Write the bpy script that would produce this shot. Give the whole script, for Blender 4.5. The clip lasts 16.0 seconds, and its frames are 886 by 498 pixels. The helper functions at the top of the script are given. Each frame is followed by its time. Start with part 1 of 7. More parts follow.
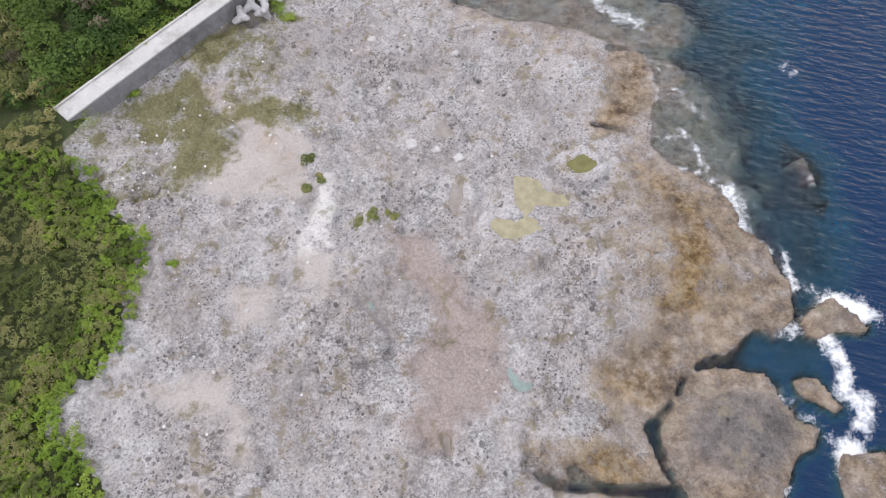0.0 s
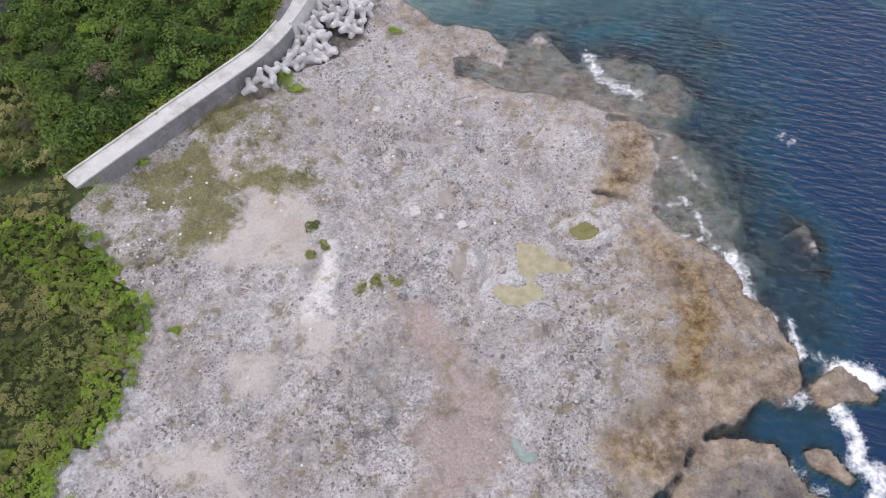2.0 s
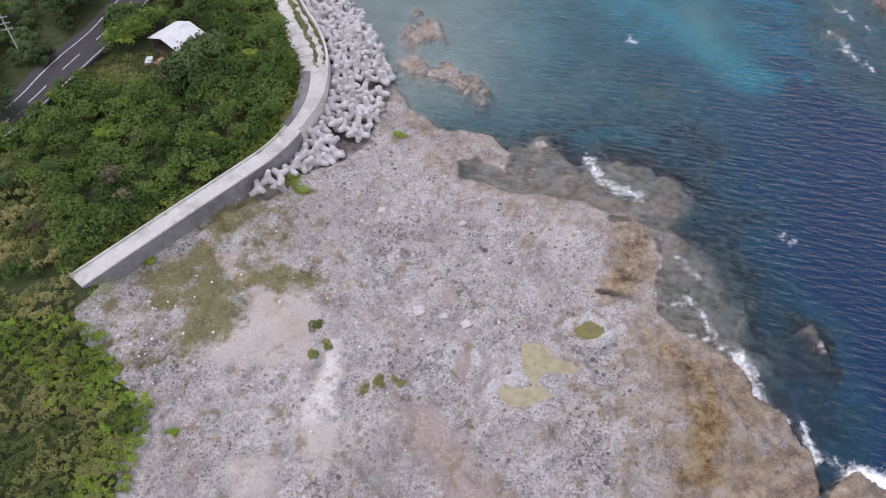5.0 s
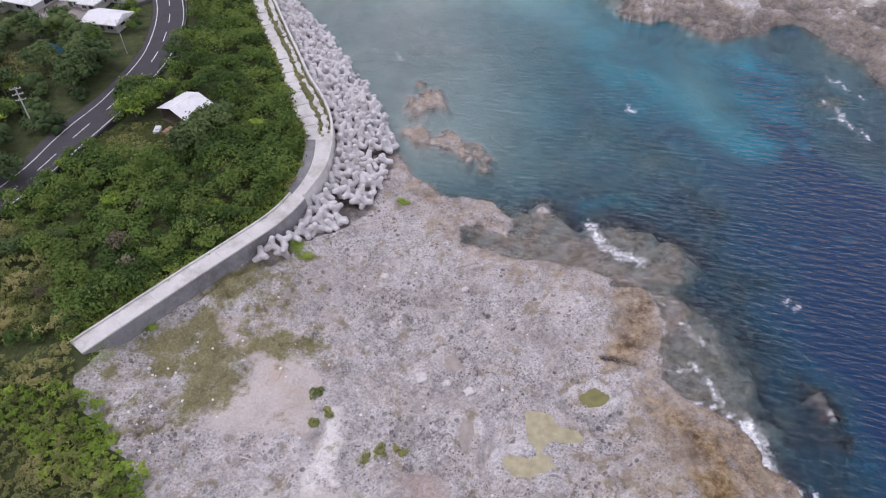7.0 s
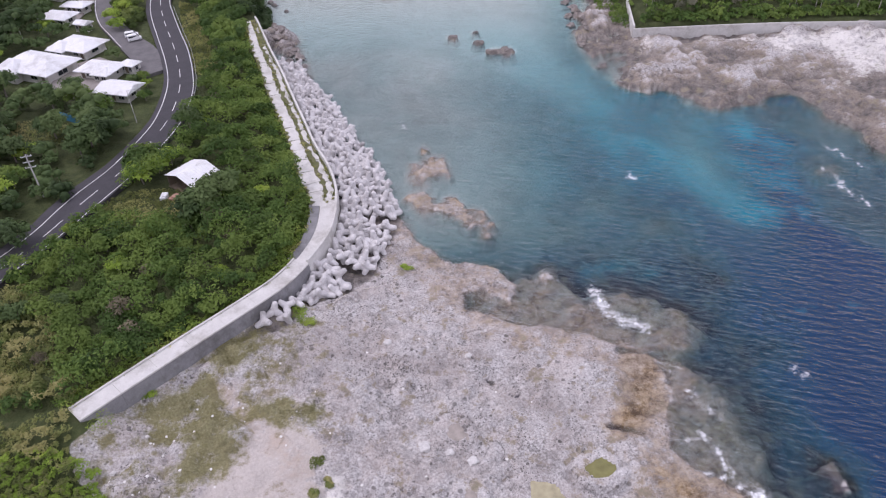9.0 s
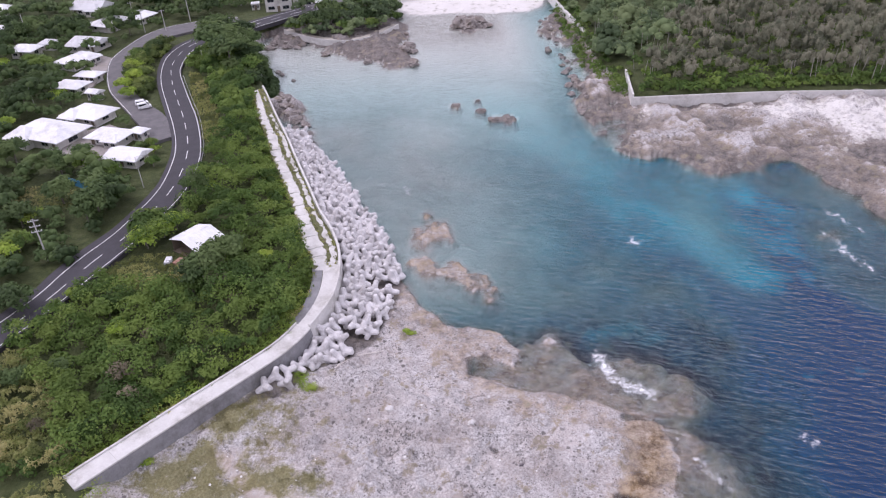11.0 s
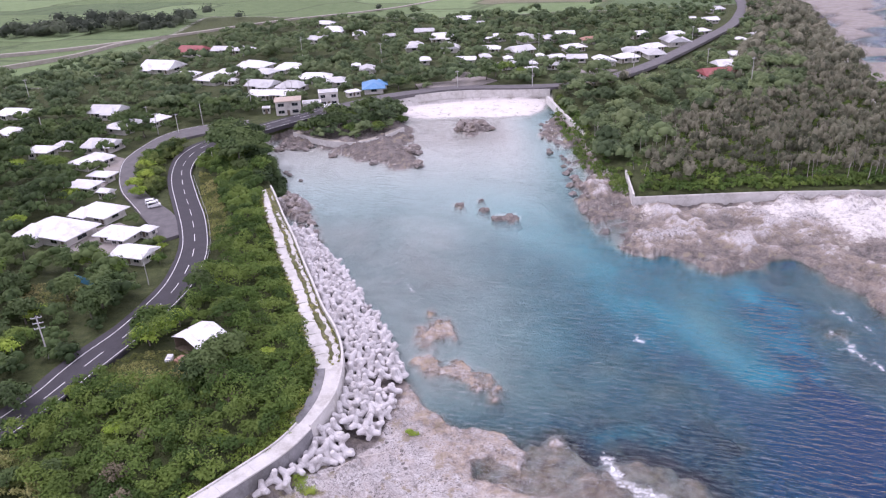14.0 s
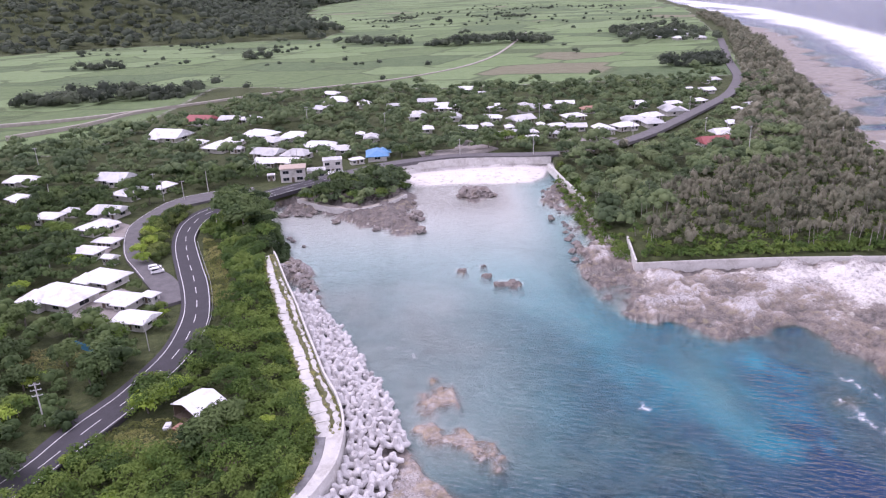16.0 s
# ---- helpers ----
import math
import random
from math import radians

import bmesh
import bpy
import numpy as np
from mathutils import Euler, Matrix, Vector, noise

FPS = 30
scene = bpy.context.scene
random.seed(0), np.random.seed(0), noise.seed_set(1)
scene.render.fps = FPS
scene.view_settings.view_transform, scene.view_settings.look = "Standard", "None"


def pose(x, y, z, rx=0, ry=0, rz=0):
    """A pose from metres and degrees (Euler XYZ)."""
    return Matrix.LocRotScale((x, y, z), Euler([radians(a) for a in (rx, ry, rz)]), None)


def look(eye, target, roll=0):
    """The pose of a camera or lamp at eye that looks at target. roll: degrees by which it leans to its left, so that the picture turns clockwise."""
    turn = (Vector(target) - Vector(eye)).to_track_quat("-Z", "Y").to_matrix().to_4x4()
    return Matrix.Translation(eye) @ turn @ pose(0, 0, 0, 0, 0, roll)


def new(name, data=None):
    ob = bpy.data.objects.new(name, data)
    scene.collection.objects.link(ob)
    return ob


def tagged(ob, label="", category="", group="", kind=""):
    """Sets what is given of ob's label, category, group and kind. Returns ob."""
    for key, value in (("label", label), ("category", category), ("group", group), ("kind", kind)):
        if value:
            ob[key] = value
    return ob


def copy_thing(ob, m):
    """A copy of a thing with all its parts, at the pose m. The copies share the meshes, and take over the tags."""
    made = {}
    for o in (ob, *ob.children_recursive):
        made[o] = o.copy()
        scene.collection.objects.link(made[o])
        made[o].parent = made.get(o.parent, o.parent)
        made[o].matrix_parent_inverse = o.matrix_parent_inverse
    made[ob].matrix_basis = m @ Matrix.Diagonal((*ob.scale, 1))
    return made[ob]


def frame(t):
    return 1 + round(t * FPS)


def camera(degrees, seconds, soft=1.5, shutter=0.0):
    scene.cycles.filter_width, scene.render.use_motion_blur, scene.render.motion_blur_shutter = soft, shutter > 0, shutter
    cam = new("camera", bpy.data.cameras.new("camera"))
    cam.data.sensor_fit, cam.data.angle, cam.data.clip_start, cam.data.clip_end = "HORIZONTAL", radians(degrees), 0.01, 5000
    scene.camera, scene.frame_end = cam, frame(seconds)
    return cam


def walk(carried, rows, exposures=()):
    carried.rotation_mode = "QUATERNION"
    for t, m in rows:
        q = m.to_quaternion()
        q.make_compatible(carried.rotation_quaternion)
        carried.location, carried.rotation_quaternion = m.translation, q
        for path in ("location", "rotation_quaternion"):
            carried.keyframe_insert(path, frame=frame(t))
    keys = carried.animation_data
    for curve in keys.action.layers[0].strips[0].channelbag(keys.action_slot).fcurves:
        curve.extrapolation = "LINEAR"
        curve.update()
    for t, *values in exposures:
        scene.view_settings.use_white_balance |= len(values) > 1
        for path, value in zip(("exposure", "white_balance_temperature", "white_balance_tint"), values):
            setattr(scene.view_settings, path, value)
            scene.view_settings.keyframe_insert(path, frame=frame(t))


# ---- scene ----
# camera: a drone that hovers and tilts up
CAM_Z = 84.0
cam = camera(62.31, 16.0, soft=1.2)
walk(cam, [
        (0.0, pose(0, 0, CAM_Z, 28.94, 0, 0.379) @ pose(0, 0, 0, 0, 0, -3.11)),
        (1.0, pose(0, 0, CAM_Z, 31.56, 0, 0.341) @ pose(0, 0, 0, 0, 0, -3.06)),
        (2.0, pose(0, 0, CAM_Z, 34.15, 0, 0.345) @ pose(0, 0, 0, 0, 0, -3.02)),
        (3.0, pose(0, 0, CAM_Z, 36.75, 0, 0.274) @ pose(0, 0, 0, 0, 0, -2.93)),
        (4.0, pose(0, 0, CAM_Z, 39.32, 0, 0.231) @ pose(0, 0, 0, 0, 0, -2.89)),
        (6.5, pose(0, 0, CAM_Z, 45.78, 0, 0.147) @ pose(0, 0, 0, 0, 0, -2.79)),
        (7.5, pose(0, 0, CAM_Z, 48.34, 0, 0.104) @ pose(0, 0, 0, 0, 0, -2.82)),
        (8.5, pose(0, 0, CAM_Z, 50.91, 0, 0.114) @ pose(0, 0, 0, 0, 0, -2.79)),
        (9.0, pose(0, 0, CAM_Z, 52.19, 0, 0.120) @ pose(0, 0, 0, 0, 0, -2.80)),
        (11.5, pose(0, 0, CAM_Z, 58.49, 0, 0.084) @ pose(0, 0, 0, 0, 0, -2.70)),
        (12.5, pose(0, 0, CAM_Z, 61.03, 0, 0.050) @ pose(0, 0, 0, 0, 0, -2.66)),
        (13.5, pose(0, 0, CAM_Z, 63.57, 0, 0.046) @ pose(0, 0, 0, 0, 0, -2.60)),
        (14.5, pose(0, 0, CAM_Z, 66.15, 0, 0.015) @ pose(0, 0, 0, 0, 0, -2.55)),
        (15.5, pose(0, 0, CAM_Z, 68.72, 0, -0.001) @ pose(0, 0, 0, 0, 0, -2.57)),
        (16.0, pose(0, 0, CAM_Z, 70.00, 0, 0.000) @ pose(0, 0, 0, 0, 0, -2.56))],
     exposures=[(0.0, -0.04, 6280, 13), (3.0, -0.15, 6230, 16), (6.5, -0.25, 6150, 21), (9.0, -0.12, 6130, 24), (12.5, 0.14, 6090, 29), (16.0, 0.25, 6020, 35)])

# ---- light: an overcast sky with a weak, wide sun ----
world = bpy.data.worlds.new("sky")
world.use_nodes = True
wn = world.node_tree.nodes
sky = wn.new("ShaderNodeTexSky")
sky.sky_type, sky.sun_disc = "NISHITA", False
sky.sun_elevation, sky.sun_rotation = radians(56), radians(-75)
sky.air_density, sky.dust_density, sky.ozone_density = 1.0, 6.0, 1.0
wn["Background"].inputs["Strength"].default_value = 0.13
cloud = wn.new("ShaderNodeMix")
cloud.data_type = "RGBA"
cloud.inputs[0].default_value = 0.85
cloud.inputs[7].default_value = (9.2, 9.3, 9.8, 1)   # the white cloud layer over the sky
world.node_tree.links.new(sky.outputs[0], cloud.inputs[6])
world.node_tree.links.new(cloud.outputs[2], wn["Background"].inputs["Color"])
scene.world = world
sun = new("sun", bpy.data.lights.new("sun", "SUN"))
sun.data.energy, sun.data.angle, sun.data.color = 0.9, radians(14), (1, 0.98, 0.95)
sun.matrix_world = look((-95, 25, 150), (0, 0, 0))


# ---- materials ----
def node_mat(name):
    m = bpy.data.materials.new(name)
    m.use_nodes = True
    t = m.node_tree
    return m, t.nodes, t.links, t.nodes["Principled BSDF"]


def tex(n, l, scale, detail=4, rough=0.6, kind="noise", space="Position"):
    if space == "Position":
        src = n.new("ShaderNodeNewGeometry").outputs["Position"]
    else:
        src = n.new("ShaderNodeTexCoord").outputs["Object"]
    if kind == "noise":
        x = n.new("ShaderNodeTexNoise")
        x.inputs["Detail"].default_value, x.inputs["Roughness"].default_value = detail, rough
    else:
        x = n.new("ShaderNodeTexVoronoi")
        x.feature = kind
    x.inputs["Scale"].default_value = scale
    l.new(src, x.inputs["Vector"])
    return x.outputs[0]


def ramp(n, l, src, stops):
    r = n.new("ShaderNodeValToRGB")
    while len(r.color_ramp.elements) < len(stops):
        r.color_ramp.elements.new(0.5)
    for e, (p, c) in zip(r.color_ramp.elements, stops):
        e.position, e.color = p, (c if isinstance(c, tuple) else (c, c, c)) + (1,)
    l.new(src, r.inputs[0])
    return r.outputs[0]


def mix(n, l, fac, a, b, mode="MIX"):
    x = n.new("ShaderNodeMix")
    x.data_type, x.blend_type = "RGBA", mode
    for s, v in ((x.inputs[0], fac), (x.inputs[6], a), (x.inputs[7], b)):
        if isinstance(v, (int, float)):
            s.default_value = v
        elif isinstance(v, tuple):
            s.default_value = v + (1,)
        else:
            l.new(v, s)
    return x.outputs[2]


def math_node(n, l, op, *vals):
    x = n.new("ShaderNodeMath")
    x.operation = op
    for s, v in zip(x.inputs, vals):
        if isinstance(v, (int, float)):
            s.default_value = v
        else:
            l.new(v, s)
    return x.outputs[0]


def bump(n, l, bsdf, height, strength, dist):
    b = n.new("ShaderNodeBump")
    b.inputs["Strength"].default_value, b.inputs["Distance"].default_value = strength, dist
    l.new(height, b.inputs["Height"])
    l.new(b.outputs[0], bsdf.inputs["Normal"])


def plain(name, dark, light, scale=3.0, rough=0.8, metal=0.0, bump_d=0.01, grime=None):
    """Two-scale mottled paint, concrete, metal or wood."""
    m, n, l, b = node_mat(name)
    c = ramp(n, l, tex(n, l, scale, 6, 0.7), [(0.35, dark), (0.65, light)])
    c = mix(n, l, 0.35, c, ramp(n, l, tex(n, l, scale * 7, 3), [(0.3, dark), (0.7, light)]))
    if grime:
        c = mix(n, l, ramp(n, l, tex(n, l, scale * 0.35, 5, 0.75), [(0.5, 0.0), (0.68, 0.85)]), c, grime)
    l.new(c, b.inputs["Base Color"])
    b.inputs["Roughness"].default_value, b.inputs["Metallic"].default_value = rough, metal
    bump(n, l, b, tex(n, l, scale * 5, 4), 0.5, bump_d)
    return m


def leafy(name, dark, light, tip, scale=0.25, stand=0.22):
    """Foliage: each leaf takes its own shade, with patches of another growth."""
    m, n, l, b = node_mat(name)
    rnd = n.new("ShaderNodeNewGeometry").outputs["Random Per Island"]
    c = ramp(n, l, rnd, [(0.0, tuple(a * 0.5 + b * 0.5 for a, b in zip(dark, light))), (0.75, light), (1.0, tuple(a * 0.5 + b * 0.5 for a, b in zip(tip, light)))])
    patch = ramp(n, l, tex(n, l, scale, 3), [(0.4, 0.0), (0.65, 0.75)])
    c = mix(n, l, patch, c, mix(n, l, 0.6, c, tip))
    cell = n.new("ShaderNodeTexVoronoi")
    cell.inputs["Scale"].default_value = stand
    l.new(n.new("ShaderNodeNewGeometry").outputs["Position"], cell.inputs["Vector"])
    one = n.new("ShaderNodeSeparateColor")
    l.new(cell.outputs["Color"], one.inputs[0])
    c = mix(n, l, ramp(n, l, one.outputs[0], [(0.25, 0.75), (0.55, 0.0)]), c, tuple(v * 0.72 for v in dark))
    c = mix(n, l, ramp(n, l, one.outputs[1], [(0.6, 0.0), (0.95, 0.6)]), c, tip)
    oi = n.new("ShaderNodeObjectInfo").outputs["Random"]
    c = mix(n, l, math_node(n, l, "MULTIPLY", oi, 0.3), c, dark)
    l.new(c, b.inputs["Base Color"])
    b.inputs["Roughness"].default_value = 0.75
    b.inputs["Specular IOR Level"].default_value = 0.25
    tr = n.new("ShaderNodeBsdfTranslucent")
    l.new(c, tr.inputs["Color"])
    ms = n.new("ShaderNodeMixShader")
    ms.inputs[0].default_value = 0.3
    l.new(b.outputs[0], ms.inputs[1])
    l.new(tr.outputs[0], ms.inputs[2])
    l.new(ms.outputs[0], n["Material Output"].inputs["Surface"])
    return m


def ground_material():
    m, n, l, b = node_mat("coast_ground")

    def att(name):
        a = n.new("ShaderNodeAttribute")
        a.attribute_name = name
        s = n.new("ShaderNodeSeparateColor")
        l.new(a.outputs["Color"], s.inputs[0])
        return s.outputs
    za, zb, zc = att("zone_a"), att("zone_b"), att("zone_c")
    # limestone: pale grey and lichen-stained, pitted, with the pits' shade painted dark
    n1, n2, n3 = tex(n, l, 0.16, 6, 0.72), tex(n, l, 0.48, 9, 0.78), tex(n, l, 3.0, 5, 0.7)
    grain = tex(n, l, 1.15, 7, 0.68)
    rock = ramp(n, l, grain, [(0.34, (0.235, 0.22, 0.215)), (0.45, (0.43, 0.408, 0.402)), (0.56, (0.55, 0.525, 0.52)), (0.68, (0.66, 0.635, 0.63))])
    rock = mix(n, l, 0.50, rock, ramp(n, l, n3, [(0.39, (0.15, 0.14, 0.135)), (0.5, (0.49, 0.465, 0.46)), (0.61, (0.78, 0.76, 0.755))]))
    rock = mix(n, l, ramp(n, l, n1, [(0.42, 0.0), (0.60, 0.8)]), rock, mix(n, l, 0.5, rock, (0.44, 0.36, 0.32)))
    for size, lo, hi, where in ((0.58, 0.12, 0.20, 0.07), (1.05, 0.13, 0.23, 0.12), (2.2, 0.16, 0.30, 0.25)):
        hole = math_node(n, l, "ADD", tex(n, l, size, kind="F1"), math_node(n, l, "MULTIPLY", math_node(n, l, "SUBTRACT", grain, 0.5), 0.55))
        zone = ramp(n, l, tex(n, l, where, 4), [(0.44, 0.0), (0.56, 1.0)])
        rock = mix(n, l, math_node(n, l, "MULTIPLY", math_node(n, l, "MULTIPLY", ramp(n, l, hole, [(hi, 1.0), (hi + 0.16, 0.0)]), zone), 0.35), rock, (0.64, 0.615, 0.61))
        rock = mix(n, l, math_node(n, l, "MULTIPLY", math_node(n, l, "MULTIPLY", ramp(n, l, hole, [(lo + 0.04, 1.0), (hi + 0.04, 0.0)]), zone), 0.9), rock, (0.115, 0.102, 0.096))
    # blocks split by thin cracks with painted shade, and broad paler or darker beds
    warp = n.new("ShaderNodeMixRGB")
    warp.inputs[0].default_value = 0.5
    pos = n.new("ShaderNodeNewGeometry").outputs["Position"]
    l.new(pos, warp.inputs[1])
    wn2 = n.new("ShaderNodeTexNoise")
    wn2.inputs["Scale"].default_value, wn2.inputs["Detail"].default_value = 0.5, 6
    l.new(pos, wn2.inputs["Vector"])
    sc = n.new("ShaderNodeVectorMath")
    sc.operation = "SCALE"
    sc.inputs["Scale"].default_value = 7.0
    l.new(wn2.outputs["Color"], sc.inputs[0])
    l.new(sc.outputs[0], warp.inputs[2])
    crk = n.new("ShaderNodeTexVoronoi")
    crk.feature = "DISTANCE_TO_EDGE"
    crk.inputs["Scale"].default_value = 0.42
    l.new(warp.outputs[0], crk.inputs["Vector"])
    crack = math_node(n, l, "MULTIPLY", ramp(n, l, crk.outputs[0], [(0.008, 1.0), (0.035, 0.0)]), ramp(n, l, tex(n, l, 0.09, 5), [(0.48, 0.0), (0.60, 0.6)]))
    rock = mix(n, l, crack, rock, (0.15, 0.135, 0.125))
    # finer honeycomb of grooves, their shade put into the colour as well
    comb = n.new("ShaderNodeTexVoronoi")
    comb.feature = "DISTANCE_TO_EDGE"
    comb.inputs["Scale"].default_value = 1.5
    l.new(warp.outputs[0], comb.inputs["Vector"])
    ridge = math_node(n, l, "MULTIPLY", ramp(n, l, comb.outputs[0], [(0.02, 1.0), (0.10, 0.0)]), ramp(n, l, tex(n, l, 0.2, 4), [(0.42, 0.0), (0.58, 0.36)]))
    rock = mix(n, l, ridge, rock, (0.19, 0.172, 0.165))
    bed = tex(n, l, 0.055, 5, 0.65)
    rock = mix(n, l, ramp(n, l, bed, [(0.38, 0.8), (0.48, 0.0)]), rock, mix(n, l, 0.45, rock, (0.27, 0.24, 0.228)))
    rock = mix(n, l, ramp(n, l, bed, [(0.52, 0.0), (0.64, 0.55)]), rock, mix(n, l, 0.6, rock, (0.72, 0.70, 0.70)))
    zd = att("zone_d")
    # dark weathered rock; also colours the painted shade beneath the armour blocks
    dark_rock_and_shade = mix(n, l, 0.8, rock, ramp(n, l, n2, [(0.4, (0.045, 0.038, 0.034)), (0.6, (0.20, 0.17, 0.15))]))
    soil = ramp(n, l, n2, [(0.3, (0.40, 0.32, 0.265)), (0.7, (0.58, 0.475, 0.395))])
    sand = ramp(n, l, n3, [(0.3, (0.46, 0.41, 0.38)), (0.7, (0.60, 0.55, 0.515))])
    white = ramp(n, l, n2, [(0.3, (0.68, 0.65, 0.62)), (0.7, (0.80, 0.77, 0.74))])
    moss = ramp(n, l, n3, [(0.3, (0.11, 0.11, 0.03)), (0.7, (0.25, 0.225, 0.085))])
    algae = ramp(n, l, n2, [(0.3, (0.09, 0.07, 0.05)), (0.48, (0.24, 0.18, 0.125)), (0.62, (0.42, 0.36, 0.31))])
    algae = mix(n, l, ramp(n, l, tex(n, l, 0.11, 6, 0.65), [(0.42, 0.0), (0.53, 0.9)]), algae, ramp(n, l, n2, [(0.40, (0.10, 0.06, 0.026)), (0.5, (0.27, 0.178, 0.078)), (0.6, (0.42, 0.31, 0.175))]))
    floor_reef = ramp(n, l, tex(n, l, 0.22, 7, 0.7), [(0.40, (0.018, 0.013, 0.032)), (0.52, (0.048, 0.034, 0.058)), (0.64, (0.16, 0.118, 0.10))])
    under = ramp(n, l, n2, [(0.3, (0.035, 0.048, 0.018)), (0.55, (0.075, 0.092, 0.034)), (0.75, (0.13, 0.13, 0.065))])
    cell = n.new("ShaderNodeTexVoronoi")
    fieldmap = n.new("ShaderNodeMapping")
    fieldmap.inputs["Rotation"].default_value = (0, 0, 0.35)
    fieldmap.inputs["Scale"].default_value = (0.009, 0.0125, 0)
    l.new(n.new("ShaderNodeNewGeometry").outputs["Position"], fieldmap.inputs["Vector"])
    l.new(fieldmap.outputs[0], cell.inputs["Vector"])
    cell.inputs["Scale"].default_value = 1.0
    cell.distance = "CHEBYCHEV"
    sep = n.new("ShaderNodeSeparateColor")
    l.new(cell.outputs["Color"], sep.inputs[0])
    field = ramp(n, l, sep.outputs[0], [(0.0, (0.105, 0.16, 0.075)), (0.25, (0.18, 0.265, 0.115)), (0.5, (0.14, 0.205, 0.09)),
                                        (0.75, (0.205, 0.29, 0.135)), (0.97, (0.22, 0.20, 0.14))])
    field.node.color_ramp.interpolation = "CONSTANT"
    rim = n.new("ShaderNodeTexVoronoi")
    rim.feature, rim.distance = "F2", "CHEBYCHEV"
    rim.inputs["Scale"].default_value = 1.0
    l.new(fieldmap.outputs[0], rim.inputs["Vector"])
    bank = ramp(n, l, math_node(n, l, "SUBTRACT", rim.outputs[0], cell.outputs[0]), [(0.02, 0.8), (0.05, 0.0)])
    field = mix(n, l, bank, field, (0.075, 0.105, 0.05))
    field = mix(n, l, 0.25, field, ramp(n, l, tex(n, l, 0.12, 5), [(0.4, (0.06, 0.085, 0.03)), (0.6, (0.17, 0.21, 0.09))]))
    gravel = ramp(n, l, n1, [(0.3, (0.245, 0.22, 0.205)), (0.7, (0.37, 0.34, 0.32))])

    torn = math_node(n, l, "ADD", math_node(n, l, "MULTIPLY", tex(n, l, 0.3, 8, 0.7), 0.6), math_node(n, l, "MULTIPLY", n2, 0.4))

    def edge(z, wide=0.5, hard=0.06):
        """A zone's mask with a ragged edge."""
        v = math_node(n, l, "ADD", z, math_node(n, l, "MULTIPLY", math_node(n, l, "SUBTRACT", torn, 0.5), wide))
        return ramp(n, l, v, [(0.5 - hard, 0.0), (0.5 + hard, 1.0)])
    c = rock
    c = mix(n, l, edge(za[2], 3.0, 0.4), c, algae)
    c = mix(n, l, edge(zd[2], 3.0, 0.35), c, ramp(n, l, n2, [(0.38, (0.08, 0.06, 0.052)), (0.46, (0.21, 0.165, 0.132)), (0.54, (0.35, 0.285, 0.23)), (0.64, (0.54, 0.46, 0.40))]))
    c = mix(n, l, edge(zd[0], 2.0, 0.25), c, dark_rock_and_shade)
    c = mix(n, l, edge(zc[1]), c, gravel)
    c = mix(n, l, edge(za[0], 4.0, 0.15), c, sand)
    c = mix(n, l, math_node(n, l, "MULTIPLY", edge(zd[1], 3.0, 0.3), 0.85), c, ramp(n, l, n3, [(0.38, (0.34, 0.27, 0.245)), (0.6, (0.45, 0.37, 0.34))]))
    c = mix(n, l, edge(zb[0], 4.0, 0.4), c, soil)
    c = mix(n, l, edge(zb[1], 3.6, 0.15), c, white)
    c = mix(n, l, math_node(n, l, "MULTIPLY", edge(za[1], 5.0, 0.3), 0.85), c, moss)
    c = mix(n, l, edge(zc[0]), c, field)
    c = mix(n, l, edge(zc[2]), c, under)
    c = mix(n, l, edge(zb[2], 1.6, 0.45), c, floor_reef)
    ze = att("zone_e")
    silt_tone = math_node(n, l, "ADD", ze[1], math_node(n, l, "MULTIPLY", math_node(n, l, "SUBTRACT", tex(n, l, 0.2, 7, 0.7), 0.5), 0.6))
    bay_floor = ramp(n, l, silt_tone, [(0.05, (0.09, 0.075, 0.075)), (0.3, (0.27, 0.25, 0.225)), (0.6, (0.48, 0.46, 0.43)), (1.0, (0.76, 0.73, 0.69))])
    c = mix(n, l, ze[0], c, bay_floor)
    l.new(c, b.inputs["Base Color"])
    b.inputs["Roughness"].default_value = 0.9
    b.inputs["Specular IOR Level"].default_value = 0.25
    hh = math_node(n, l, "ADD", math_node(n, l, "MULTIPLY", grain, 0.8), math_node(n, l, "MULTIPLY", n3, 0.25))
    hh = math_node(n, l, "SUBTRACT", hh, math_node(n, l, "MULTIPLY", math_node(n, l, "ADD", crack, ridge), 0.4))
    bump(n, l, b, hh, 1.0, 0.45)
    return m


